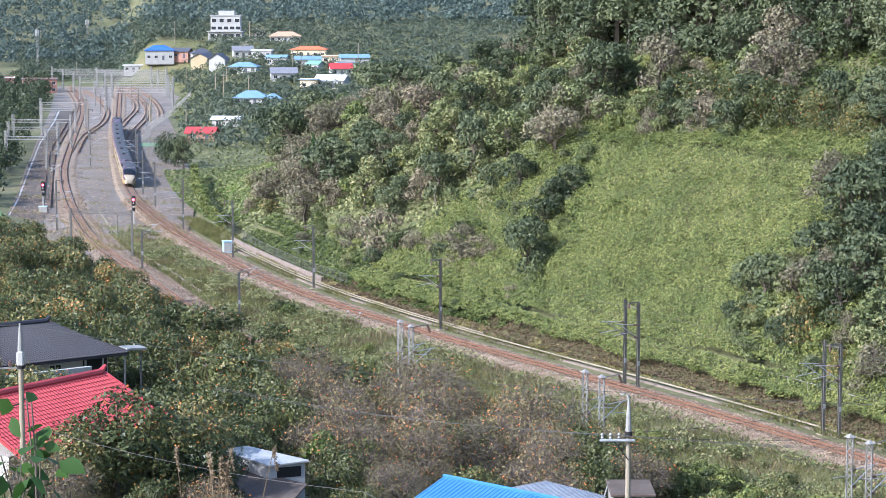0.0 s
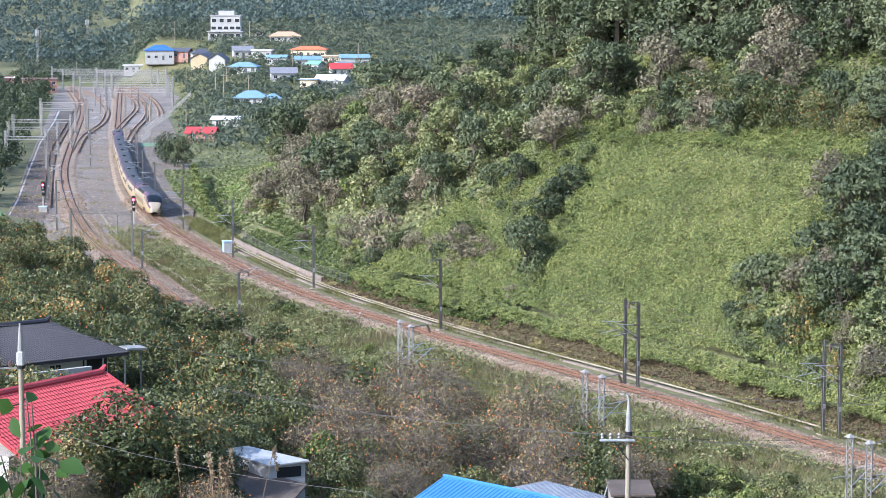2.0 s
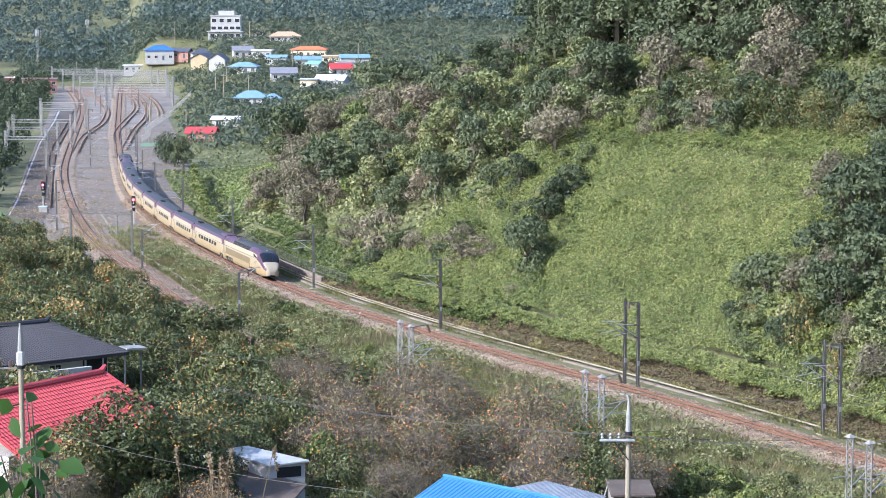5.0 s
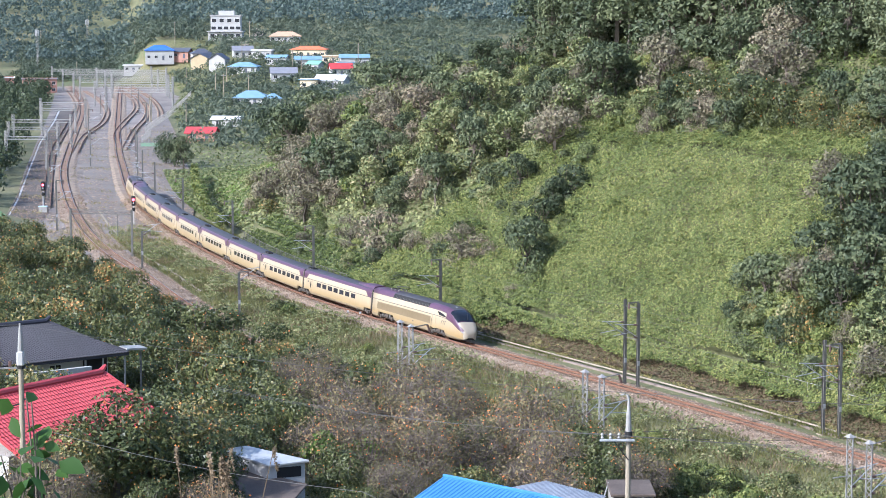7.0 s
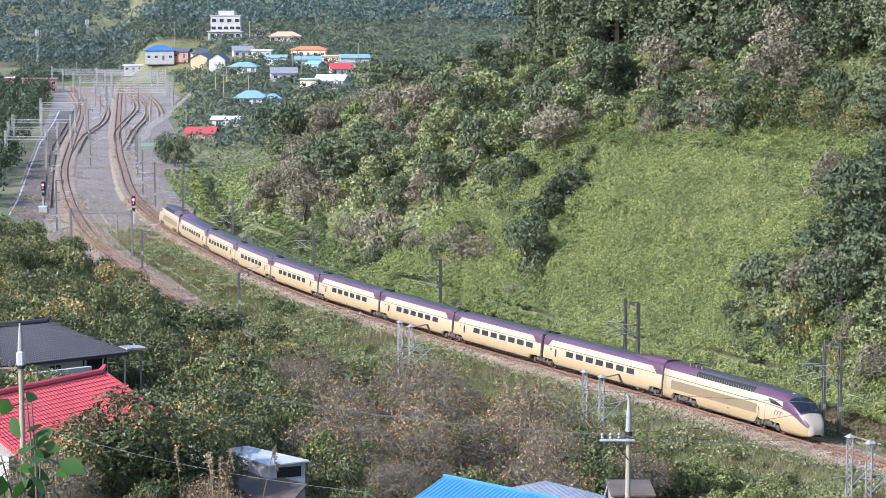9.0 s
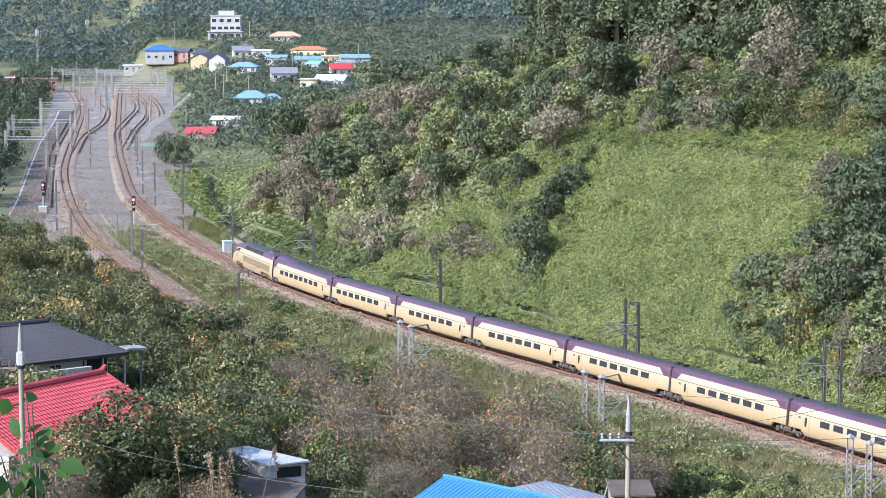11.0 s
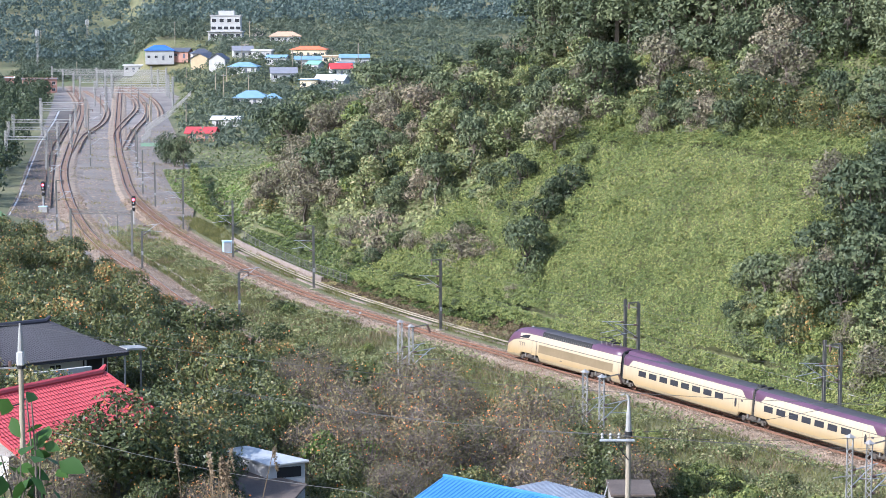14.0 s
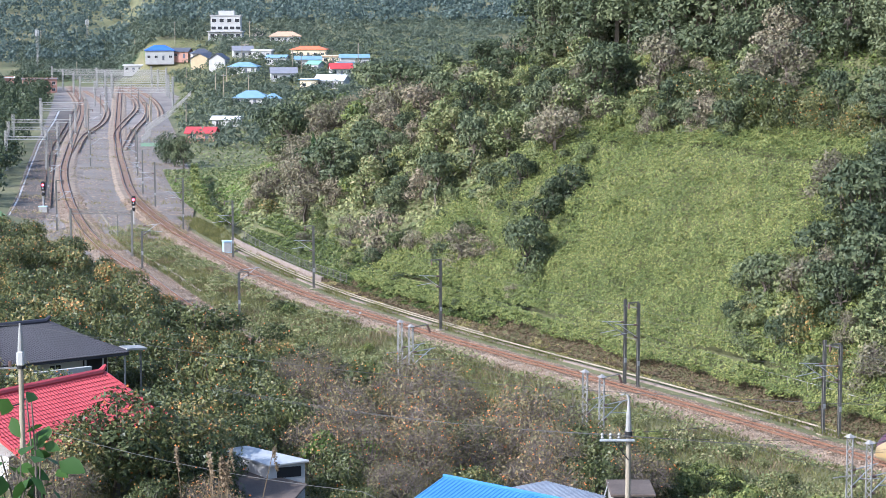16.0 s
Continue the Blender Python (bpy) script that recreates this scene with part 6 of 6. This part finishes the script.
def tile_slope(a, b, c, d, mat, tw=0.3, tl=0.42):
    """Arched tiles over the slope a-b (ridge) to d-c (eave)."""
    a, b, c, d = (np.array(p, dtype=float) for p in (a, b, c, d))
    L = max(np.linalg.norm(b - a), np.linalg.norm(c - d))
    S = max(np.linalg.norm(d - a), np.linalg.norm(c - b))
    nu, nv = int(L / tw), int(S / tl)
    n = np.cross(b - a, d - a)
    n /= np.linalg.norm(n)
    n = n if n[2] > 0 else -n

    def at(s, t):
        return (a * (1 - s) + b * s) * (1 - t) + (d * (1 - s) + c * s) * t
    q = []
    prof = ((0, 0.0), (0.3, 0.075), (0.6, 0.075), (0.9, 0.0), (1.0, 0.0))
    for i in range(nu):
        for j in range(nv):
            for (s0, h0), (s1, h1) in zip(prof[:-1], prof[1:]):
                p0, p1 = at((i + s0) / nu, j / nv) + n * (h0 + 0.01), at((i + s1) / nu, j / nv) + n * (h1 + 0.01)
                p2, p3 = at((i + s1) / nu, (j + 1.04) / nv) + n * (h1 + 0.06), at((i + s0) / nu, (j + 1.04) / nv) + n * (h0 + 0.06)
                q.append((p0, p1, p2, p3))
            p2, p3 = at((i + 0.9) / nu, (j + 1.04) / nv), at(i / nu, (j + 1.04) / nv)
            q.append((p3 + n * 0.06, p2 + n * 0.06, p2 - n * 0.03, p3 - n * 0.03))
    return quads_mesh("tiles", q, mat)


def tiled_house(name, end, u, v, length, half, eave, ridge, floor, mat, label, hip, wall_in=0.9):
    """A hall with a tiled roof: end is the ridge end's plan place, u runs along the ridge, v to the front."""
    o = empty(name, pose(end[0], end[1], floor), label, "house")
    u, v = Vector((*u, 0)).normalized(), Vector((*v, 0)).normalized()

    def P(s, t, z):
        q = u * s + v * t
        return (q.x, q.y, z - floor)
    r0, r1 = P(0, 0, ridge), P(length, 0, ridge)
    h0 = -hip
    for t in (half, -half):
        e0, e1 = P(h0, t, eave), P(length, t, eave)
        slab = [r0, r1, e1, e0]
        part("roof", (slab + [(x, y, z - 0.2) for x, y, z in slab], [(0, 1, 2, 3), (7, 6, 5, 4), (0, 3, 7, 4), (3, 2, 6, 7), (2, 1, 5, 6)]), mat, o)
        tagged(part("roof_tiles", tile_slope(r0, r1, e1, e0, mat), None, o), kind="stuff")
        part("ridge_rib", tubes([[(r0, 0.2), (Vector(r0).lerp(Vector(e0), 0.5) - Vector((0, 0, 0.1)), 0.17), (Vector(e0) + Vector((0, 0, 0.08)), 0.14)]], 6), mat, o)
    if hip:
        e0, e1 = P(h0, half, eave), P(h0, -half, eave)
        part("roof", ([r0, e0, e1] + [(x, y, z - 0.2) for x, y, z in (r0, e0, e1)], [(0, 1, 2), (5, 4, 3), (1, 4, 5, 2)]), mat, o)
        ra = tuple(Vector(r0) + (u * 0.15))
        tagged(part("roof_tiles", tile_slope(r0, ra, e0, e1, mat), None, o), kind="stuff")
    part("ridge", tubes([[(P(-0.2, 0, ridge + 0.5), 0.12), (P(0.3, 0, ridge + 0.12), 0.24), (P(length, 0, ridge + 0.1), 0.24)]], 8), mat, o)
    w = half - wall_in
    h0w = h0 + wall_in if hip else 0.3
    pts = [P(h0w, w, floor - 1.5), P(length, w, floor - 1.5), P(length, -w, floor - 1.5), P(h0w, -w, floor - 1.5)]
    topz = eave - floor - 0.12
    part("wall", (pts + [(x, y, topz) for x, y, z in pts], [(0, 1, 5, 4), (1, 2, 6, 5), (2, 3, 7, 6), (3, 0, 4, 7), (4, 5, 6, 7)]), STUCCO, o)
    return o, P


# the house with the dark tiled roof
dark_house, PD = tiled_house("tiled_house", (-32.9, 173.6), (-0.80, -0.60), (0.60, -0.80), 14, 5.4, 10.65, 12.95, 7.8, TILE_DARK, "house with a dark glazed tile roof and white walls", 4.6, 1.3)
for s, w in ((1.5, 1.1), (4.6, 1.5)):
    x, y, _ = PD(s, 4.14, 0)
    wd = part("window", ([PD(s - w / 2, 4.14, 9.1), PD(s + w / 2, 4.14, 9.1), PD(s + w / 2, 4.14, 10.1), PD(s - w / 2, 4.14, 10.1)], [(0, 1, 2, 3)]), TRIM, dark_house)
    for k in (0, 1):
        a, b = s - w / 2 + 0.06 + k * w / 2, s - 0.05 + k * w / 2
        part("pane", ([PD(a, 4.17, 9.15), PD(b, 4.17, 9.15), PD(b, 4.17, 10.05), PD(a, 4.17, 10.05)], [(0, 1, 2, 3)]), GLASS, wd)
# flat dark sheet on the closed wall, painted as the porch's inner shade
part("porch_shade_sheet", ([PD(-3.2, 4.15, 8.2), PD(-1.0, 4.15, 8.2), PD(-1.0, 4.15, 10.5), PD(-3.2, 4.15, 10.5)], [(0, 1, 2, 3)]), DARK, dark_house)
for s in (-4.4, -2.4, -0.8):
    a = PD(s, 5.0, 7.0)
    part("porch_post", rod(a, (a[0], a[1], 10.85 - 8.0), 0.09, 6), STEEL, dark_house)
aw = [PD(-6.3, 5.4, 10.75), PD(-4.4, 5.4, 10.85), PD(-4.4, 4.0, 10.9), PD(-6.3, 4.0, 10.8)]
part("awning", (aw + [(x, y, z + 0.16) for x, y, z in aw], [(3, 2, 1, 0), (4, 5, 6, 7), (0, 1, 5, 4), (1, 2, 6, 5), (2, 3, 7, 6), (3, 0, 4, 7)]), STEEL, dark_house, "pale metal awning")
a = PD(-6.0, 4.8, 6.5)
part("awning_post", rod(a, (a[0], a[1], 2.8), 0.1, 6), MAST, dark_house)
# garden wall between the two houses
gw = [(-27.6, 163.2), (-38.5, 155.0)]
(x0, y0), (x1, y1) = gw
tagged(new("garden_wall", mesh_from("garden_wall", [(x0, y0, 5), (x1, y1, 5), (x1 - 0.2, y1 + 0.3, 5), (x0 - 0.2, y0 + 0.3, 5), (x0, y0, 11.05), (x1, y1, 11.05), (x1 - 0.2, y1 + 0.3, 11.05), (x0 - 0.2, y0 + 0.3, 11.05)], [(0, 1, 5, 4), (1, 2, 6, 5), (2, 3, 7, 6), (3, 0, 4, 7), (4, 5, 6, 7)], STUCCO)), "stained white garden wall between the houses", "garden wall", kind="structure")
# the house with the red tiled roof
red_house, PR = tiled_house("tiled_house", (-22.9, 140.2), (-0.575, -0.82), (0.82, -0.575), 13, 5.6, 11.9, 14.65, 9.0, TILE_RED, "house with a bright red glazed tile roof", 0.9, 1.1)

# white-roofed shed
SHEETWHITE = paint_of("white_sheet_metal", (0.40, 0.40, 0.39), 0.5)
shed = empty("shed", pose(-12.0, 137.8, 6.0), "cream shed with a white sheet-metal roof", "shed")
rc = [(-3.1, 1.8, 3.4), (-1.3, 2.7, 3.45), (3.2, -1.6, 3.4), (0.6, -2.7, 3.3)]
part("roof", bev((rc + [(x, y, z + 0.14) for x, y, z in rc], [(0, 1, 2, 3), (7, 6, 5, 4), (1, 0, 4, 5), (2, 1, 5, 6), (3, 2, 6, 7), (0, 3, 7, 4)]), 0.02), SHEETWHITE, shed, "white sheet-metal roof")
wc = [(x * 0.9, y * 0.9) for x, y, _ in rc]
part("wall", ([(x, y, -1) for x, y in wc] + [(x, y, 3.3) for x, y in wc], [(0, 1, 5, 4), (1, 2, 6, 5), (2, 3, 7, 6), (3, 0, 4, 7)]), WALLS["white"], shed)
# no hole is cut here: the hatch's dark inside is a painted sheet
part("hatch_shade_sheet", ([(1.1, -2.2, 2.45), (2.65, -1.55, 2.45), (2.65, -1.55, 3.15), (1.1, -2.2, 3.15)], [(0, 1, 2, 3)]), DARK, shed, "flat dark sheet painted as the shade inside an open hatch")
# brown felt roof in front of it
FELT = surface("brown_roof_felt", [(0.25, (0.06, 0.044, 0.034)), (0.5, (0.10, 0.075, 0.058)), (0.8, (0.15, 0.115, 0.09))], 0.7, 0.95, 0, 8, 0.4)
low = empty("low_shed", pose(-12.2, 133.6, 5.8), "low shed under a sagging brown felt roof", "shed")
fr = [(-3.6, -0.8, 2.3), (-1.9, 5.0, 2.7), (3.4, 0.6, 2.5), (2.2, -5.6, 2.1)]
part("roof", bev((fr + [(x, y, z + 0.12) for x, y, z in fr], [(3, 2, 1, 0), (4, 5, 6, 7), (0, 1, 5, 4), (1, 2, 6, 5), (2, 3, 7, 6), (3, 0, 4, 7)]), 0.03), FELT, low)
part("wall", ([(x * 0.9, y * 0.9, -1) for x, y, _ in fr] + [(x * 0.9, y * 0.9, z) for x, y, z in fr], [(0, 1, 5, 4), (1, 2, 6, 5), (2, 3, 7, 6), (3, 0, 4, 7)]), STUCCO, low)


def ribbed(a, b, c, d, step, h):
    """Ribbed sheet between four corners; ribs run from a-b to d-c."""
    a, b, c, d = (Vector(p) for p in (a, b, c, d))
    n = int((b - a).length / step)
    up = (b - a).cross(d - a).normalized()
    up = up if up.z > 0 else -up
    V, F = [], []
    prof = ((0, 0), (0.12, h), (0.38, h), (0.5, 0))
    for i in range(n):
        for s, z in prof:
            t = (i + s) / n
            V += [a.lerp(b, t) + up * z, d.lerp(c, t) + up * z]
    V += [b, c]
    for k in range(len(V) // 2 - 1):
        F.append((2 * k, 2 * k + 1, 2 * k + 3, 2 * k + 2))
    return V, F


SHEETBLUE = surface("blue_sheet_metal", [(0.3, (0.05, 0.165, 0.36)), (0.7, (0.085, 0.23, 0.44))], 0.4, 0.35, 0.1, 4, 0.05)
SHEETGREY = surface("weathered_sheet_metal", [(0.3, (0.22, 0.23, 0.25)), (0.55, (0.38, 0.39, 0.41)), (0.8, (0.46, 0.47, 0.48))], 0.8, 0.5, 0.2, 6, 0.1)
bh = empty("blue_roofed_house", pose(0.05, 127.6, 5.0), "house with a ribbed bright blue metal roof", "house")
ru, rv = Vector((0.745, -0.667, 0)), Vector((-0.667, -0.745, 0))
A, B = Vector((0, 0, 5.4)), Vector((0, 0, 5.4)) + ru * 13
for s, w in ((1, 3.9), (-1, 2.2)):
    C, D = B + rv * w * s - Vector((0, 0, 1.25 * w / 3.9)), A + rv * w * s - Vector((0, 0, 1.25 * w / 3.9))
    part("roof", ribbed(A, B, C, D, 0.32, 0.05), SHEETBLUE, bh, "ribbed bright blue metal roof")
part("ridge_cap", tubes([[(A + Vector((0, 0, 0.06)), 0.13), (B + Vector((0, 0, 0.06)), 0.13)]], 6), SHEETBLUE, bh)
wl = [A + rv * 3.4 + ru * 0.4, B + rv * 3.4, B - rv * 1.9, A - rv * 1.9 + ru * 0.4]
part("wall", ([(p.x, p.y, -1.5) for p in wl] + [(p.x, p.y, 4.2) for p in wl], [(0, 1, 5, 4), (1, 2, 6, 5), (2, 3, 7, 6), (3, 0, 4, 7)]), WALLS["white"], bh)
part("gable_wall", ([tuple(wl[0])[:2] + (4.15,), tuple(wl[3])[:2] + (4.15,), (A.x + ru.x * 0.4, A.y + ru.y * 0.4, 5.25)], [(0, 1, 2)]), WALLS["white"], bh)
gs = empty("grey_roofed_shed", pose(7.2, 129.2, 4.8), "shed with a weathered ribbed grey metal roof", "shed")
gc = [(-2.9, 1.3, 4.2), (-0.6, 3.0, 4.25), (3.0, -0.8, 4.15), (0.6, -3.3, 4.1)]
part("roof", ribbed(gc[1], gc[2], gc[3], gc[0], 0.22, 0.05), SHEETGREY, gs, "weathered grey ribbed roof")
part("wall", ([(x * 0.92, y * 0.92, -1.2) for x, y, _ in gc] + [(x * 0.92, y * 0.92, 4.05) for x, y, _ in gc], [(0, 1, 5, 4), (1, 2, 6, 5), (2, 3, 7, 6), (3, 0, 4, 7)]), STUCCO, gs)
ws = empty("white_outhouse", pose(12.6, 138.5, 3.4), "small whitewashed outhouse beside the pole", "outhouse")
part("wall", bev(box(-1.3, 1.3, -2.0, 2.0, -1, 3.6), 0.05), STUCCO, ws)
part("roof", bev(box(-1.5, 1.5, -2.2, 2.2, 3.6, 3.8), 0.05), FELT, ws)
part("stair_rail", join(rod((-2.9, -2.0, 0.3), (-1.4, 1.2, 3.8), 0.05), *[rod((-2.9 + 0.3 * k, -2.0 + 0.64 * k, -0.6 + 0.5 * k), (-2.9 + 0.3 * k, -2.0 + 0.64 * k, 0.3 + 0.7 * k), 0.035) for k in range(6)]), STEEL, ws)
# open shelters glimpsed among the trees
for x, y, w, tilt in ((-10.5, 158.0, 4.0, 4), (9.0, 160, 3.0, 3)):
    sh = empty("open_shelter", pose(x, y, land1(x, y), 0, 0, 20), "open shelter with a brown felt roof", "shelter")
    part("roof", bev(([(a, b, c + a * tilt * 0.02) for a, b, c in box(-w / 2, w / 2, -1.6, 1.6, 2.0, 2.08)[0]], box(0, 1, 0, 1, 0, 1)[1]), 0.01), FELT, sh)
    for a in (-1, 1):
        for b in (-1, 1):
            part("post", rod((a * w * 0.45, b * 1.4, -0.3), (a * w * 0.45, b * 1.4, 2.0), 0.06), MAST, sh)


# ---------------------------------------------------------------- near poles and wires
def near_pole(x, y, top, label):
    z = land1(x, y)
    p = empty("utility_pole", pose(x, y, z), label, "utility pole")
    h = top - z
    part("post", tubes([[((0, 0, -0.5), 0.19), ((0, 0, h - 2.0), 0.145)]], 12), CONCRETE, p)
    cap = part("pole_cap", tubes([[((0, 0, h - 2.3), 0.2), ((0, 0, h - 1.2), 0.15), ((0, 0, h), 0.05)]], 10), STEEL, p, "pale metal pole extension")
    return p, h


lp, lh = near_pole(-25.4, 125.0, 20.4, "grey concrete utility pole with transformer and cables")
part("transformer", bev(box(-0.22, 0.22, -0.25, 0.25, lh - 2.6, lh - 1.7), 0.08), WALLS["white"], lp)
part("collar", rod((0, 0, lh - 2.75), (0, 0, lh - 2.55), 0.26, 10), DARK, lp)
part("crossarm", rod((0.3, 0, lh - 2.75), (-2.2, -0.6, lh - 2.65), 0.06), STEEL, lp)
for k in range(3):
    part("insulator", rod((-0.6 - 0.6 * k, -0.2 - 0.15 * k, lh - 2.6), (-0.6 - 0.6 * k, -0.2 - 0.15 * k, lh - 2.25), 0.1, 7), PORCELAIN, lp)
part("cable_bracket", join(rod((0, 0, lh - 4.7), (0.35, 0, lh - 4.6), 0.07), rod((0, 0, lh - 4.9), (-0.9, -0.3, lh - 5.1), 0.05)), DARK, lp)
rp, rh = near_pole(11.2, 125.0, 15.95, "grey concrete utility pole with a curved pale top")
part("curved_top", tubes([[((0, 0, rh - 0.2), 0.08), ((-0.08, 0, rh + 0.05), 0.08), ((-0.3, 0, rh + 0.12), 0.06), ((-0.5, 0, rh + 0.05), 0.05)]], 8), STEEL, rp)
part("collar", rod((0, 0, rh - 2.5), (0, 0, rh - 2.15), 0.24, 10), DARK, rp)
part("crossarm", bev(box(-1.75, 0.35, -0.35, -0.2, rh - 2.72, rh - 2.58), 0.02), ARMSTEEL, rp)
part("arm_brace", rod((-0.9, -0.27, rh - 2.7), (0, -0.15, rh - 3.9), 0.035), DARK, rp)
for k in range(3):
    ins = part("insulator", tubes([[((-1.6 + 0.5 * k, -0.27, rh - 2.6 + 0.1 * j), 0.05 + 0.05 * (j % 2)) for j in range(5)]], 8), STEEL, rp)
zr = land1(10.9, 125.0)
wire_run("power_line", "pale overhead line between the poles", [(-25.4, 125, 20.3), (10.4, 125, 16.2), (60, 118, 16.5)], 0.55, 0.018, "power line")
wire_run("power_line", "pale overhead line running off the pole", [(-25.4, 125, 20.3), (-60, 122, 20.6)], 0.3, 0.022, "power line")
wire_run("power_line", "pale cable dropping towards the viewer", [(-25.3, 125, 14.3), (-3.9, 100, 16.0), (2, 92, 17)], 0.5, 0.018, "power line")
for k in range(3):
    wire_run("power_line", "thin dark cable above the orchard", [(-16.5, 150, 11.9 - 0.12 * k), (9.3 + 0.5 * k, 124.7, zr + rh - 2.3), (50, 116, 14.5 - 0.3 * k)], 0.5, 0.011, "power line")
wire_run("power_line", "thin dark cable from the pole to the field", [(10.9, 125, 13.7), (34, 160, 9.5)], 0.6, 0.016, "power line")
wire_run("power_line", "thin dark cable from the pole past the field", [(10.9, 125, 13.5), (40, 150, 9.0)], 0.6, 0.016, "power line")

# vegetable plot in the orchard
vgd = np.random.default_rng(77)
n = 9000
x, y = -20.5 + 5.4 * (vgd.random(n) * 2 - 1), 214 + 6 * (vgd.random(n) * 2 - 1)
p = np.column_stack([x, y, land(x, y) + 0.25 + 0.35 * np.abs(np.sin(x * 3.2)) * vgd.random(n)])
tagged(new("vegetable_plot", quads_mesh("vegetable_plot", leaves(p, np.tile([0, 0, 1.0], (n, 1)), 0.16 * (0.6 + vgd.random(n)), vgd, 0.7, 0.7), FRESH)), "bright green vegetable plot", "vegetable plot", kind="stuff")
leafy = make_tree("leafy_shrub", 123, 3.4, 3.2, 5, 900, 0.2, FRESH, "bright yellow-green leafy shrub by the shed", "shrub", 0.2, 0.08)
leafy.matrix_basis = pose(-8.6, 147.5, land1(-8.6, 147.5) + 0.9)
copy_thing(leafy, pose(-5.8, 151.5, land1(-5.8, 151.5), 0, 0, 80))

# low markers in the verge
for x, y in ((-12.0, 263.0), (-10.4, 262.0)):
    mk = empty("track_marker", pose(x, y, land1(x, y)), "short white-topped marker post in the verge", "marker post", "verge markers")
    part("post", rod((0, 0, -0.3), (0, 0, 1.0), 0.05, 6), RUST, mk)
    part("cap", bev(box(-0.14, 0.14, -0.14, 0.14, 1.0, 1.25), 0.04), WHITEPAINT, mk)

# ---------------------------------------------------------------- close plants
BROADLEAF = leaf_material("broad_leaf", [(0.0, (0.025, 0.055, 0.012)), (0.6, (0.05, 0.105, 0.02)), (1.0, (0.085, 0.16, 0.035))], 0.35, 2.0, 0.3)
gb = np.random.default_rng(99)
sprig = empty("leafy_sprig", pose(-2.22, 11.2, land1(-2.22, 11.2)), "broad-leaved green sprig close to the viewer", "plant")
zb = land1(-2.22, 11.2)
stems, cl = [], []
for k in range(13):
    sx, sy = gb.normal(0, 0.12), gb.normal(0, 0.1)
    tx_, tz = gb.normal(0.0, 0.12), 37.12 + 0.5 * gb.random() - zb
    mid = (sx * 0.5 + tx_ * 0.5 + 0.05, sy, tz * 0.6)
    stems.append([((sx, sy, -0.1), 0.012), (mid, 0.009), ((tx_, sy, tz), 0.004)])
    for j in range(9):
        t = 0.55 + 0.45 * j / 8
        q = Vector(mid).lerp(Vector((tx_, sy, tz)), (t - 0.55) / 0.45)
        cl.append((q.x + gb.normal(0, 0.07), q.y + gb.normal(0, 0.06), q.z + gb.normal(0, 0.03)))
part("stem", tubes(stems, 5), BARK, sprig)


def broad(c, size, turn, tip):
    """One heart-shaped leaf with a folded midrib."""
    out = [(0, 0.0), (0.35, 0.34), (0.62, 0.30), (0.85, 0.16), (1.05, 0.0)]
    m = Matrix.Translation(c) @ Euler((tip, gb.normal(0, 0.5), turn)).to_matrix().to_4x4()
    V = [m @ Vector((w * s * size, l * size, (0.10 * w * size) - 0.15 * l * l * size)) for s in (-1, 1) for l, w in out] + [m @ Vector((0, l * size, -0.15 * l * l * size)) for l, w in out]
    F = []
    for k in range(4):
        F += [(k, 10 + k, 11 + k, k + 1), (10 + k, 5 + k, 6 + k, 11 + k)]
    return V, F


for c in cl:
    part("leaf", broad(c, 0.085 + 0.085 * gb.random(), gb.random() * 6.3, -0.5 + gb.normal(0, 0.4)), BROADLEAF, sprig, smooth=True)
plume = empty("reed_plume", pose(-1.52, 14.0, land1(-1.52, 14.0)), "dry brown reed grass plumes close to the viewer", "reed grass")
zp = land1(-1.52, 14.0)
for k in range(11):
    bx, tx_ = gb.normal(0, 0.12), gb.normal(-0.02, 0.2)
    tz = 36.52 + 0.25 * gb.random() - zp
    part("stalk", tubes([[((bx, 0, -0.1), 0.008), (((bx + tx_) / 2, 0, tz * 0.6), 0.006), ((tx_, 0.0, tz), 0.003)]], 4), DRYGRASS, plume)
    q = np.array([(tx_ + 0.05 * s * (s * 0.5) + gb.normal(0, 0.006), gb.normal(0, 0.01), tz - 0.16 * s) for s in gb.random(55)])
    part("plume", quads_mesh("plume", leaves(q, np.tile([0.0, -1.0, 0.3], (55, 1)), 0.014 * (0.6 + gb.random(55)), gb, 0.35, 0.6), DRYGRASS), None, plume)


# ---------------------------------------------------------------- movement
LAG_T, LAG_M = (0.0, 10.0, 12.5, 13.5, 14.5, 15.2, 16.0), (0.0, 0.0, 2.0, 3.7, 5.2, 5.5, 4.8)


def way(t):
    """Metres that the train has run since the start; it eases off a little towards the end."""
    return SPEED * t - float(np.interp(t, LAG_T, LAG_M))


def motions():
    for car, mid, length, tail in TRAIN:
        walk(car, [(k * 0.5, car_pose(mid + way(k * 0.5), length, tail)) for k in range(33)])


motions()
